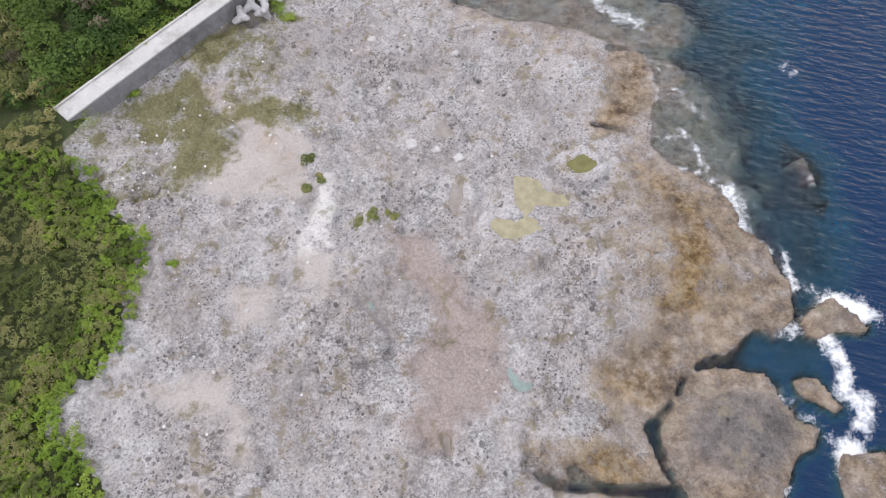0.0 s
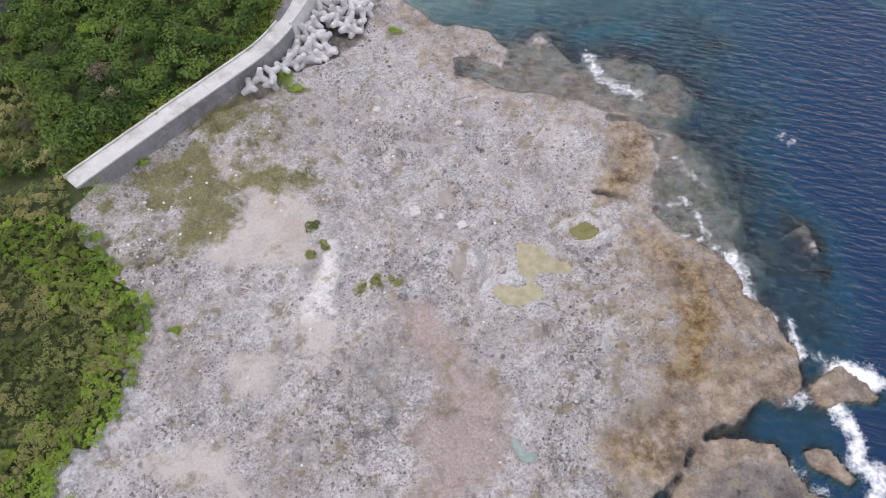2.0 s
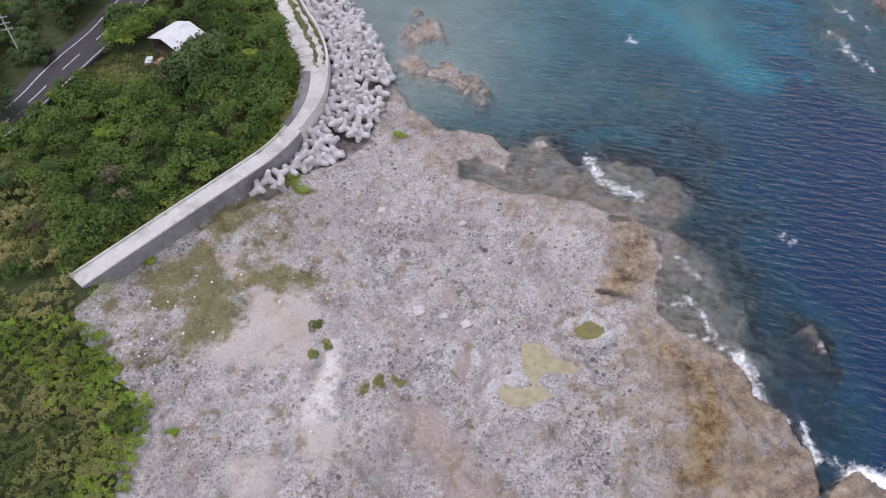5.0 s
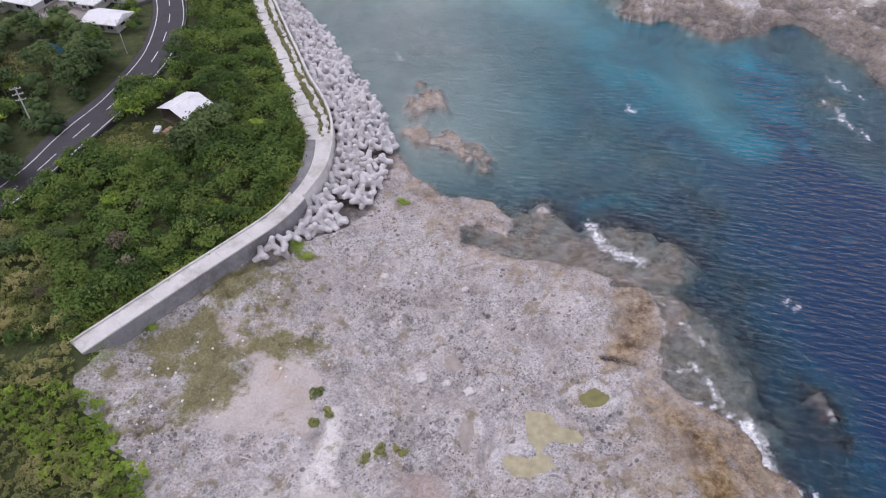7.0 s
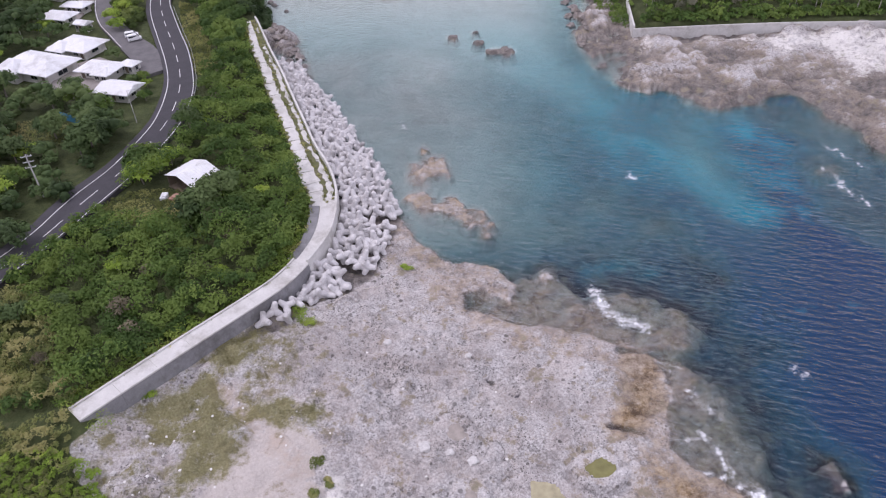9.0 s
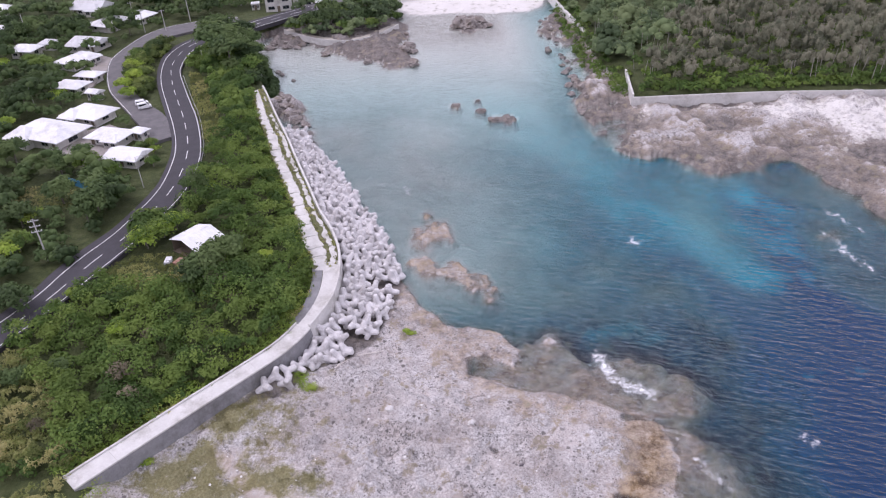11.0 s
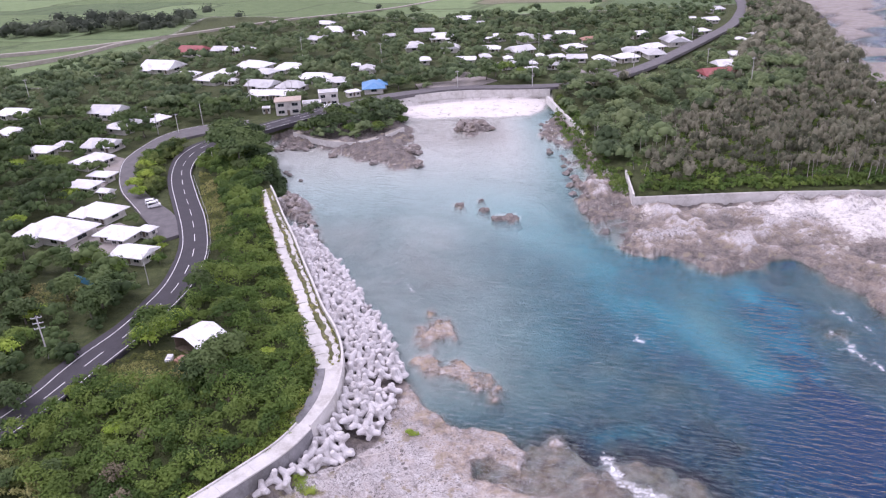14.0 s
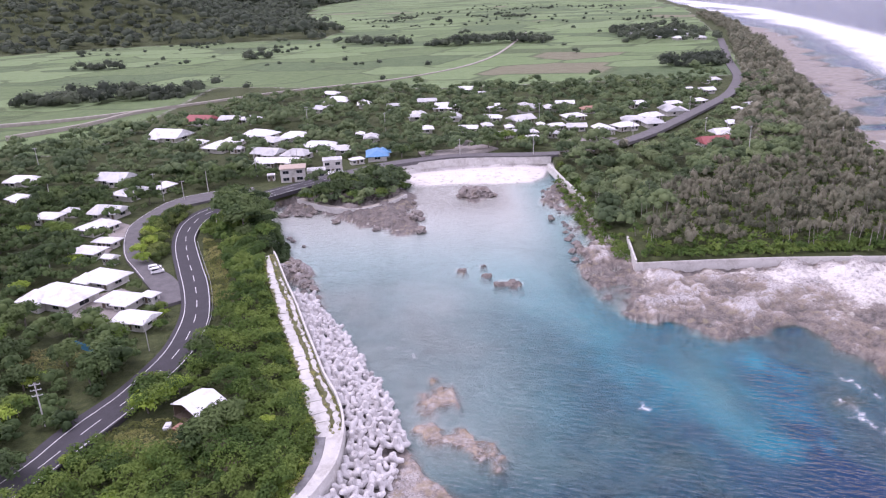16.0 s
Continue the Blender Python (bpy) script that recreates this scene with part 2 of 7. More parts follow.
def water_material():
    m, n, l, b = node_mat("sea_water")
    a = n.new("ShaderNodeAttribute")
    a.attribute_name = "depth"
    d = a.outputs["Fac"]
    geo = n.new("ShaderNodeNewGeometry").outputs["Position"]

    def fade(k):
        return math_node(n, l, "POWER", 2.718, math_node(n, l, "MULTIPLY", d, -k))
    tint = n.new("ShaderNodeCombineColor")
    for s, k in zip(tint.inputs, (0.19, 0.046, 0.031)):
        l.new(fade(k), s)
    clear = n.new("ShaderNodeBsdfTransparent")
    l.new(tint.outputs[0], clear.inputs["Color"])
    body = ramp(n, l, math_node(n, l, "DIVIDE", d, 12.0), [(0.0, (0.08, 0.15, 0.165)), (0.3, (0.012, 0.085, 0.145)), (0.75, (0.003, 0.028, 0.086))])
    sa = n.new("ShaderNodeAttribute")
    sa.attribute_name = "sand"
    glow = math_node(n, l, "ADD", sa.outputs["Fac"], math_node(n, l, "MULTIPLY", math_node(n, l, "SUBTRACT", tex(n, l, 0.11, 7, 0.68), 0.5), 1.7))
    body = mix(n, l, math_node(n, l, "MULTIPLY", ramp(n, l, glow, [(0.2, 0.0), (0.85, 1.0)]), 0.95), body, (0.010, 0.205, 0.30))
    l.new(body, b.inputs["Base Color"])
    b.inputs["Roughness"].default_value = 0.9
    b.inputs["Specular IOR Level"].default_value = 0.0
    # wind ripples running across the bay over a longer swell
    mp = n.new("ShaderNodeMapping")
    mp.vector_type = "TEXTURE"
    mp.inputs["Rotation"].default_value = (0, 0, -0.33)
    mp.inputs["Scale"].default_value = (2.8, 0.95, 1.0)
    l.new(geo, mp.inputs["Vector"])
    w1 = n.new("ShaderNodeTexNoise")
    w1.inputs["Scale"].default_value, w1.inputs["Detail"].default_value = 1.0, 7
    l.new(mp.outputs[0], w1.inputs["Vector"])
    bp = n.new("ShaderNodeBump")
    bp.inputs["Strength"].default_value, bp.inputs["Distance"].default_value = 1.0, 0.8
    l.new(w1.outputs[0], bp.inputs["Height"])
    l.new(bp.outputs[0], b.inputs["Normal"])
    calm = n.new("ShaderNodeBump")
    calm.inputs["Strength"].default_value, calm.inputs["Distance"].default_value = 1.0, 0.42
    l.new(w1.outputs[0], calm.inputs["Height"])
    gl = n.new("ShaderNodeBsdfGlossy")
    gl.inputs["Roughness"].default_value = 0.16
    l.new(calm.outputs[0], gl.inputs["Normal"])
    fr = n.new("ShaderNodeFresnel")
    fr.inputs["IOR"].default_value = 1.35
    l.new(bp.outputs[0], fr.inputs["Normal"])
    m0 = n.new("ShaderNodeMixShader")     # clear water over the scattering body
    l.new(math_node(n, l, "SUBTRACT", 1.0, math_node(n, l, "POWER", 2.718, math_node(n, l, "MULTIPLY", math_node(n, l, "MULTIPLY", d, d), -0.032))), m0.inputs[0])
    l.new(clear.outputs[0], m0.inputs[1])
    l.new(b.outputs[0], m0.inputs[2])
    m1 = n.new("ShaderNodeMixShader")     # and the sky's reflection on top
    l.new(fr.outputs[0], m1.inputs[0])
    l.new(m0.outputs[0], m1.inputs[1])
    l.new(gl.outputs[0], m1.inputs[2])
    # foam: torn lace on the breakers
    fa = n.new("ShaderNodeAttribute")
    fa.attribute_name = "foam"
    f1 = tex(n, l, 0.8, 9, 0.78)
    fw = n.new("ShaderNodeTexNoise")
    fw.inputs["Scale"].default_value, fw.inputs["Detail"].default_value = 0.6, 5
    l.new(geo, fw.inputs["Vector"])
    fs = n.new("ShaderNodeVectorMath")
    fs.operation = "MULTIPLY_ADD"
    fs.inputs[1].default_value = (4.0, 4.0, 0.0)
    l.new(fw.outputs["Color"], fs.inputs[0])
    l.new(geo, fs.inputs[2])
    fv = n.new("ShaderNodeTexVoronoi")
    fv.feature = "DISTANCE_TO_EDGE"
    fv.inputs["Scale"].default_value = 1.25
    l.new(fs.outputs[0], fv.inputs["Vector"])
    torn = math_node(n, l, "MULTIPLY", math_node(n, l, "SUBTRACT", f1, 0.5), 2.2)
    body_v = math_node(n, l, "ADD", torn, math_node(n, l, "SUBTRACT", fa.outputs["Fac"], 0.68))
    solid = ramp(n, l, body_v, [(0.0, 0.0), (0.50, 0.95)])
    net = math_node(n, l, "ADD", math_node(n, l, "SUBTRACT", math_node(n, l, "MULTIPLY", fa.outputs["Fac"], 0.15), 0.05), math_node(n, l, "MULTIPLY", math_node(n, l, "SUBTRACT", f1, 0.5), 0.35))
    lacing = ramp(n, l, math_node(n, l, "SUBTRACT", net, fv.outputs[0]), [(0.0, 0.0), (0.09, 0.7)])
    fm = math_node(n, l, "MAXIMUM", solid, lacing)
    foam = n.new("ShaderNodeBsdfDiffuse")
    foam.inputs["Color"].default_value = (0.88, 0.89, 0.91, 1)
    m2 = n.new("ShaderNodeMixShader")
    l.new(fm, m2.inputs[0])
    l.new(m1.outputs[0], m2.inputs[1])
    l.new(foam.outputs[0], m2.inputs[2])
    l.new(m2.outputs[0], n["Material Output"].inputs["Surface"])
    return m


def glass_material():
    m, n, l, b = node_mat("window_glass")
    b.inputs["Base Color"].default_value = (0.02, 0.025, 0.03, 1)
    b.inputs["Roughness"].default_value, b.inputs["IOR"].default_value = 0.05, 1.5
    return m


def asphalt_material():
    m, n, l, b = node_mat("asphalt")
    c = ramp(n, l, tex(n, l, 0.4, 6, 0.7), [(0.3, (0.032, 0.029, 0.036)), (0.7, (0.058, 0.053, 0.063))])
    c = mix(n, l, 0.4, c, ramp(n, l, tex(n, l, 9, 3), [(0.3, (0.025, 0.024, 0.028)), (0.7, (0.075, 0.07, 0.078))]))
    l.new(c, b.inputs["Base Color"])
    b.inputs["Roughness"].default_value = 0.85
    bump(n, l, b, tex(n, l, 25, 3), 0.4, 0.01)
    return m


GROUND, WATER, GLASS, ASPHALT = ground_material(), water_material(), glass_material(), asphalt_material()
OLD_ASPHALT = plain("old_asphalt", (0.10, 0.095, 0.098), (0.17, 0.16, 0.165), 0.4, 0.9, 0, 0.01)
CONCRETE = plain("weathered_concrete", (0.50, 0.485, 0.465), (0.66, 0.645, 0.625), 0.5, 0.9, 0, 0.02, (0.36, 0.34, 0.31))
# stained concrete, its grey lowered further to hold the wall face's shade
WALLFACE = plain("stained_shaded_concrete", (0.17, 0.168, 0.175), (0.28, 0.275, 0.285), 0.4, 0.9, 0, 0.02, (0.11, 0.105, 0.10))
BLOCK = plain("armour_concrete", (0.50, 0.48, 0.48), (0.70, 0.68, 0.68), 0.8, 0.9, 0, 0.03, (0.32, 0.30, 0.29))
PAINT = plain("road_paint", (0.62, 0.62, 0.62), (0.8, 0.8, 0.8), 1.5, 0.7, 0, 0.002, (0.4, 0.4, 0.4))
PLASTER = plain("wall_plaster", (0.50, 0.48, 0.45), (0.68, 0.66, 0.63), 0.6, 0.85, 0, 0.01, (0.36, 0.34, 0.31))
ROOF_WHITE = plain("white_roof", (0.66, 0.66, 0.68), (0.80, 0.80, 0.82), 0.5, 0.6, 0, 0.01, (0.48, 0.47, 0.46))
ROOF_PALE = plain("pale_grey_roof", (0.50, 0.50, 0.51), (0.64, 0.64, 0.65), 0.5, 0.7, 0, 0.01, (0.38, 0.37, 0.36))
ROOF_GREY = plain("grey_roof", (0.42, 0.42, 0.43), (0.58, 0.58, 0.58), 0.5, 0.7, 0, 0.01, (0.33, 0.32, 0.31))
ROOF_RED = plain("red_roof", (0.24, 0.06, 0.06), (0.36, 0.10, 0.10), 0.6, 0.6, 0, 0.01)
ROOF_BLUE = plain("blue_roof", (0.08, 0.22, 0.42), (0.14, 0.33, 0.58), 0.6, 0.5, 0, 0.01)
ROOF_TILE = plain("clay_tile_roof", (0.30, 0.16, 0.12), (0.46, 0.28, 0.21), 0.9, 0.85, 0, 0.02)
ROOF_TAN = plain("tan_roof", (0.40, 0.32, 0.26), (0.52, 0.43, 0.36), 0.6, 0.8, 0, 0.01)
TRACK = plain("track_dirt", (0.30, 0.275, 0.235), (0.44, 0.40, 0.35), 0.3)
WOOD = plain("old_timber", (0.10, 0.075, 0.055), (0.2, 0.16, 0.12), 2.0, 0.85, 0, 0.01)
STEEL = plain("grey_steel", (0.45, 0.45, 0.46), (0.6, 0.6, 0.6), 2.0, 0.45, 0.6, 0.003)
POLE = plain("pole_concrete", (0.42, 0.41, 0.40), (0.55, 0.54, 0.52), 1.0, 0.85, 0, 0.005)
BLUE = plain("blue_sheet", (0.03, 0.15, 0.27), (0.06, 0.24, 0.38), 1.5, 0.5, 0, 0.01)
CARPAINT = plain("white_car_paint", (0.78, 0.78, 0.78), (0.84, 0.84, 0.84), 1.0, 0.25, 0, 0.0005)
RUBBER = plain("tyre_rubber", (0.02, 0.02, 0.02), (0.035, 0.035, 0.035), 8, 0.9, 0, 0.003)
BARK = plain("bark", (0.12, 0.10, 0.085), (0.26, 0.23, 0.20), 3, 0.9, 0, 0.03)
ROCK = plain("shore_rock", (0.13, 0.115, 0.105), (0.36, 0.32, 0.30), 0.7, 0.9, 0, 0.12, (0.20, 0.16, 0.12))
LEAF_LIME = leafy("beach_shrub_leaves", (0.18, 0.29, 0.04), (0.30, 0.43, 0.06), (0.42, 0.50, 0.10))
LEAF_REED = leafy("reed_leaves", (0.14, 0.185, 0.05), (0.26, 0.295, 0.09), (0.52, 0.45, 0.21), 0.45)
LEAF_DEEP = leafy("thicket_leaves", (0.054, 0.108, 0.025), (0.118, 0.195, 0.042), (0.25, 0.33, 0.07), 0.12, 0.17)
LEAF_TREE = leafy("tree_leaves", (0.042, 0.075, 0.027), (0.088, 0.14, 0.048), (0.175, 0.235, 0.082), 0.13, 0.11)
LEAF_VERGE = leafy("verge_leaves", (0.10, 0.175, 0.03), (0.20, 0.30, 0.05), (0.34, 0.41, 0.09), 0.2)
# green of the distant trees, brightened and greyed to carry the haze
LEAF_HAZED = leafy("hazed_far_leaves", (0.075, 0.118, 0.056), (0.15, 0.21, 0.095), (0.27, 0.33, 0.15), 0.1, 0.09)
LEAF_DRY = leafy("dry_twigs", (0.14, 0.118, 0.078), (0.26, 0.225, 0.15), (0.34, 0.295, 0.20))
# grey-brown pine colour, lifted further by haze mixed into it
LEAF_PINE = leafy("hazed_pine_needles", (0.125, 0.137, 0.088), (0.21, 0.215, 0.145), (0.33, 0.31, 0.225), 0.15, 0.2)
# hill green made paler and bluer: aerial haze put into the leaf colour
LEAF_HILL = leafy("hazed_hill_leaves", (0.055, 0.073, 0.05), (0.088, 0.112, 0.075), (0.14, 0.165, 0.105), 0.03, 0.045)
LEAF_GRASS = leafy("verge_grass", (0.142, 0.168, 0.048), (0.329, 0.358, 0.109), (0.517, 0.462, 0.193))


# ---- plan, in metres: x right of the drone, y ahead ----
SEAWALL_OUT = [(-51.0, 66.2), (-44.6, 73.2), (-38.1, 80.2), (-31.3, 87.4), (-27.1, 92.1),
               (-24.6, 96.0), (-22.3, 101.1), (-20.5, 106.4), (-19.9, 112.5), (-20.2, 119.2), (-21.1, 124.4), (-23.2, 131.1),
               (-26.4, 138.8), (-30.2, 150.2), (-34.5, 163.0), (-39.3, 177.8), (-44.7, 193.0), (-50.9, 211.7), (-53.2, 218.0)]
PROM_IN = [(-27.9, 98.7), (-26.1, 103.3), (-25.1, 109.2), (-25.3, 115.6), (-26.5, 121.5), (-28.8, 126.9), (-32.3, 139.3),
           (-35.6, 149.8), (-39.0, 159.1), (-42.3, 168.6), (-46.4, 182.5), (-50.4, 194.1), (-53.1, 204.6), (-56.1, 215.1)]
BLOCKS_OUT = [(-33.6, 83.0), (-30.6, 84.6), (-26.8, 87.0), (-23.2, 92.0), (-17.3, 96.0), (-13.5, 99.8), (-9.8, 111.2), (-8.5, 116.4), (-9.0, 124.3), (-10.9, 130.8), (-14.2, 139.1), (-17.1, 148.0),
              (-21.6, 156.4), (-25.3, 168.4), (-30.3, 176.8), (-35.0, 185.8), (-37.4, 194.0)]
REEF = [(22.5, 1.9), (23.8, 12.8), (23.3, 15.2), (22.5, 17.6), (21.9, 19.6), (22.1, 22), (24, 24.1), (26, 25.8), (27.1, 27.8),
        (30.4, 29.5), (33.2, 29.9), (35.5, 31.8), (37, 33.2), (38.6, 32.5), (41, 33.4), (42.3, 35.5), (42.8, 39), (42.6, 41.4),
        (42.1, 44.7), (38.7, 47.4), (37.8, 51.8), (34.3, 55.4), (31.1, 58.4), (29.5, 61.7), (29.4, 64.8), (31.3, 70), (31.7, 75.7),
        (30.5, 79.2), (26.6, 80.9), (23.3, 82.4), (19.9, 83.9), (16.4, 85.5), (12.8, 85.7), (9.2, 87.3), (5.7, 90), (3.4, 91.8),
        (2.9, 95.4), (7, 95.8), (10.7, 93), (11.7, 97), (9.4, 100.9), (4.5, 103.6), (1.5, 103.5), (-0.4, 105.6), (-1.6, 107.3),
        (-3.5, 109), (-5.5, 110.9), (-16, 135), (-40, 130), (-60, 60), (-60, -30)]
ISLES = [
    [(27.1, 25.9), (27.8, 27.4), (30.2, 28.5), (33.5, 28.5), (36.6, 27.5), (37.9, 26), (38.2, 24.6), (39.5, 23.1), (40.6, 20.6),
        (40.4, 18.7), (38.5, 18.1), (36.9, 15.7), (34.9, 12.3), (30.2, 6.9), (25.6, 7.1), (24.7, 12.7), (24.1, 16.3), (23.5, 19.5),
        (23.6, 21.6), (25.6, 23.8)],
    [(42.8, 32.1), (43.6, 34.3), (45.9, 36.5), (47.7, 36.8), (49.4, 35.4), (51.5, 32.4), (50.6, 31.6), (45.9, 31.8), (44.3, 31.2)],
    [(39.9, 26.5), (41.5, 27.2), (43.1, 26.4), (43.7, 24.4), (45.2, 22.8), (43.8, 22.2), (42.1, 23.4), (40.1, 24.4)],
    [(42.5, 16.1), (43.6, 17.8), (48.1, 18), (49, 11.6), (45.9, 6.2), (39.5, 6.5)]]
DARK_TOP = [(26.8, 22.2), (29.9, 24.2), (33.3, 24.5), (37, 23.9), (38.3, 21.3), (37.7, 18.8), (35.1, 16.4), (30.7, 16.3), (27.9, 17.7),
        (26.4, 19.3)]
AWASH = [(10.5, 103.1), (18.3, 101.3), (25.5, 96.3), (32.9, 94.3), (40, 92), (41.5, 85.1), (40.1, 79.4), (41, 73.9), (41.5, 67.2),
        (41.4, 61), (41.5, 55.2), (41.4, 50.7), (40.8, 46.5), (38.5, 46.6), (30.4, 52.2), (25.2, 64), (18.7, 75.4), (8.9, 83.4), (2, 89), (1.2, 97), (7, 101)]
BROWNS = [
    [(30, 46.3), (33.4, 46.9), (35.6, 43.4), (32.9, 40.3), (31.6, 35), (29.5, 34.2), (27, 32.8), (22.9, 33), (27.6, 39.8)],
    [(17.3, 26.4), (17.4, 29.1), (19.9, 31.1), (23.5, 32.4), (27.5, 31.8), (27.5, 29.3), (25.5, 25.8), (22.5, 23.1), (17.9, 24.8)],
    [(28.4, 80.8), (32.2, 78.1), (31, 72.3), (29.2, 67.9), (25.2, 64), (22.1, 65.2), (25.5, 70.4), (25.3, 76.1)],
    [(26.7, 59.9), (31.3, 55.8), (35.6, 51.9), (35.6, 46.8), (35, 42), (29.4, 42.3), (28.1, 48.8), (25.2, 56.1)],
    [(8.5, 19.6), (12.3, 19.4), (18.7, 19.7), (21.6, 17.7), (21.5, 14.1), (15.6, 15.5), (9.6, 17.6)]]
LAND = [(-51.6, 67.5), (-47, 72.5), (-41.7, 78.5), (-35, 85.5), (-27.5, 93.5), (-23.4, 101.5), (-21.5, 107), (-21, 112.5), (-21.3, 119), (-24.5, 131),
        (-31.5, 150.2), (-40.5, 178), (-53.5, 217), (-56, 230), (-63, 255), (-71, 280), (-66, 292), (-50, 300), (-38, 318), (-20, 333),
        (-5, 339.5), (12, 342.5), (33, 340), (53, 338), (54, 312), (54, 291), (54, 259), (54, 239), (56, 222), (58, 201), (85.4, 200.6), (128, 197.5), (300, 190),
        (420, 250), (195, 280), (198, 328), (215, 372), (267, 530), (310, 660), (367, 845), (438, 1094), (600, 1700), (900, 3500), (900, 6500),
        (-4500, 6500), (-4500, -400), (-70, -400), (-62, 0), (-60, 40), (-57, 60)]
HEADLAND = [(-70, 281), (-62.4, 275.8), (-52.1, 274.3), (-49.3, 277.6), (-39.2, 267.3), (-33.1, 260.8), (-25.4, 257.1), (-18.7, 247.7),
            (-12.6, 245.0), (-5.0, 247.7), (-7.1, 259.1), (-10.1, 273.9), (-9.9, 298.1), (-13.5, 317.2), (-20, 335), (-66, 300)]
BEACH = [(-15, 317), (-4.7, 313), (5.3, 314), (25, 311), (40, 310), (48, 318), (54, 340), (33, 345), (-20, 337)]
EAST_ROCK = [(48.6, 311.3), (40.1, 285.7), (41.6, 266.0), (44.0, 248.4), (42.8, 230.4), (41.7, 214.6), (38.3, 200.9), (40.0, 196.3),
             (42.2, 184.0), (43.9, 174.6), (48.9, 168.3), (57.5, 168.1), (61.0, 161.4), (67.4, 156.2), (73.2, 157.1), (79.1, 155.1),
             (82.3, 160.0), (86.0, 161.5), (85.5, 157.5), (88.0, 154.2), (86.0, 148.8), (88.3, 144.5), (91.8, 141.6), (91.3, 134.7),
             (97, 122), (130, 100), (220, 110), (300, 200), (60, 206), (56, 312)]
WEST_ROCK = [(-53, 228), (-49.7, 228.8), (-42.7, 217.6), (-38.7, 205.5), (-35, 199), (-33, 186), (-38, 184), (-52, 214), (-56, 225)]
FAR_SHORE = [(175, 240), (306, 500), (340, 550), (354, 640), (396, 785), (482, 1056), (506, 1304), (558, 1559), (614, 2061), (900, 3500),
             (600, 3500), (430, 1094), (260, 530), (190, 328)]
SCRUB_EDGE = [(-53.7, 69.5), (-48.9, 68.0), (-49.7, 64.2), (-47.8, 60.7), (-45.3, 57.3), (-43.5, 53.6), (-38.4, 50.2), (-37.6, 47.2), (-38.4, 43.2),
              (-38.5, 39.3), (-39.4, 34.1), (-41.1, 30.7), (-45.2, 27.8), (-45.3, 25.5), (-41.7, 23.3), (-39.5, 19.5), (-38.5, 16.3), (-37, 0), (-100, 0), (-100, 69)]
SHELF = [(19.6, 115.5), (27.6, 123.7), (36.5, 127.8), (44.1, 121.3), (47.5, 111.4), (49, 97.8), (49.4, 86.1), (49.8, 76), (48.9, 68.2),
        (47.4, 59.3), (51.8, 55.5), (51.9, 49.6), (50.6, 45.1), (48.6, 41.1), (45.6, 38.1), (41.6, 28.6), (32.7, 24.9), (22, 40.1),
        (9.3, 58.2), (6.3, 72.6)]
EAST_SHELF = [(60, 158), (72, 150), (82, 140), (76, 128), (74, 116), (80, 100), (120, 80), (160, 120), (100, 160)]
SANDS = [
    [(-35.8, 75.1), (-31.8, 73.7), (-28.1, 69.3), (-23.9, 67.5), (-20.6, 66.3), (-18.4, 62.7), (-19.4, 58.9), (-17.0, 55.9), (-19.1, 53.8),
     (-23.8, 55.4), (-27.5, 54.7), (-33.3, 55.5), (-32.6, 58.7), (-30.0, 63.3), (-28.6, 65.7), (-32.2, 69.5)],
    [(-27.7, 41.7), (-21.3, 40.9), (-21.7, 37.1), (-25.1, 36.5)],
    [(-35.0, 28.5), (-27.2, 30.5), (-25.9, 27.3), (-23.4, 24.5), (-22.9, 18.8), (-25.9, 20.8), (-26.1, 25.3), (-34.1, 26.7)],
    [(-5.7, 47.4), (-2, 47.2), (-0.1, 41.3), (1.9, 38.1), (4.6, 36.4), (5.1, 33.4), (4.2, 29.8), (6, 26.9), (3.1, 23.7),
        (-0.2, 23.2), (-1.6, 20), (-3.8, 22.7), (-2, 26.6), (-3.9, 30.2), (-0.4, 33.6), (-1.6, 38.2), (-4.4, 41.5)],
    [(-18.5, 46), (-14, 46), (-13.6, 43.7), (-15.6, 40.2), (-18.5, 41.6)]]
WHITES = [
    [(-17.1, 58.7), (-14.8, 58.6), (-13.9, 53.9), (-14.5, 49.6), (-14, 46), (-18.8, 46), (-19.2, 48.1), (-17.6, 52.4), (-17.3, 56.0)],
    [(68.4, 199.5), (85.1, 199.5), (101.8, 199.2), (130, 196), (131, 160), (111.4, 167.8), (98.8, 162.5), (103.1, 176.0), (99.6, 184.1),
     (91.1, 179.2), (87.9, 191.6), (74.2, 194.2)],
    [(57, 200), (62, 199), (60, 192), (57, 190)]]
MOSSES = [
    [(-44.8, 71.4), (-39.4, 74.2), (-35.6, 77.3), (-35.6, 74.0), (-30.5, 68.4), (-29.4, 65.3), (-31.2, 60.5), (-34.6, 56.5), (-37.1, 58.1),
     (-37.1, 63.8), (-42.4, 67.1)],
    [(-31.0, 73.2), (-28.2, 70.3), (-24.2, 71.1), (-19.2, 69.8), (-19.9, 67.5), (-24.7, 67.5), (-28.9, 69.3)],
    [(-36.4, 84.2), (-31.3, 85.0), (-30.1, 81.4), (-33.0, 77.1), (-36.7, 79.6)]]
SOILS = [[(-35.8, 75.6), (-31.8, 74.7), (-28.1, 69.3), (-24, 66), (-20, 62), (-19, 57.5), (-22, 58), (-27, 65.5), (-32.2, 69.5)]]
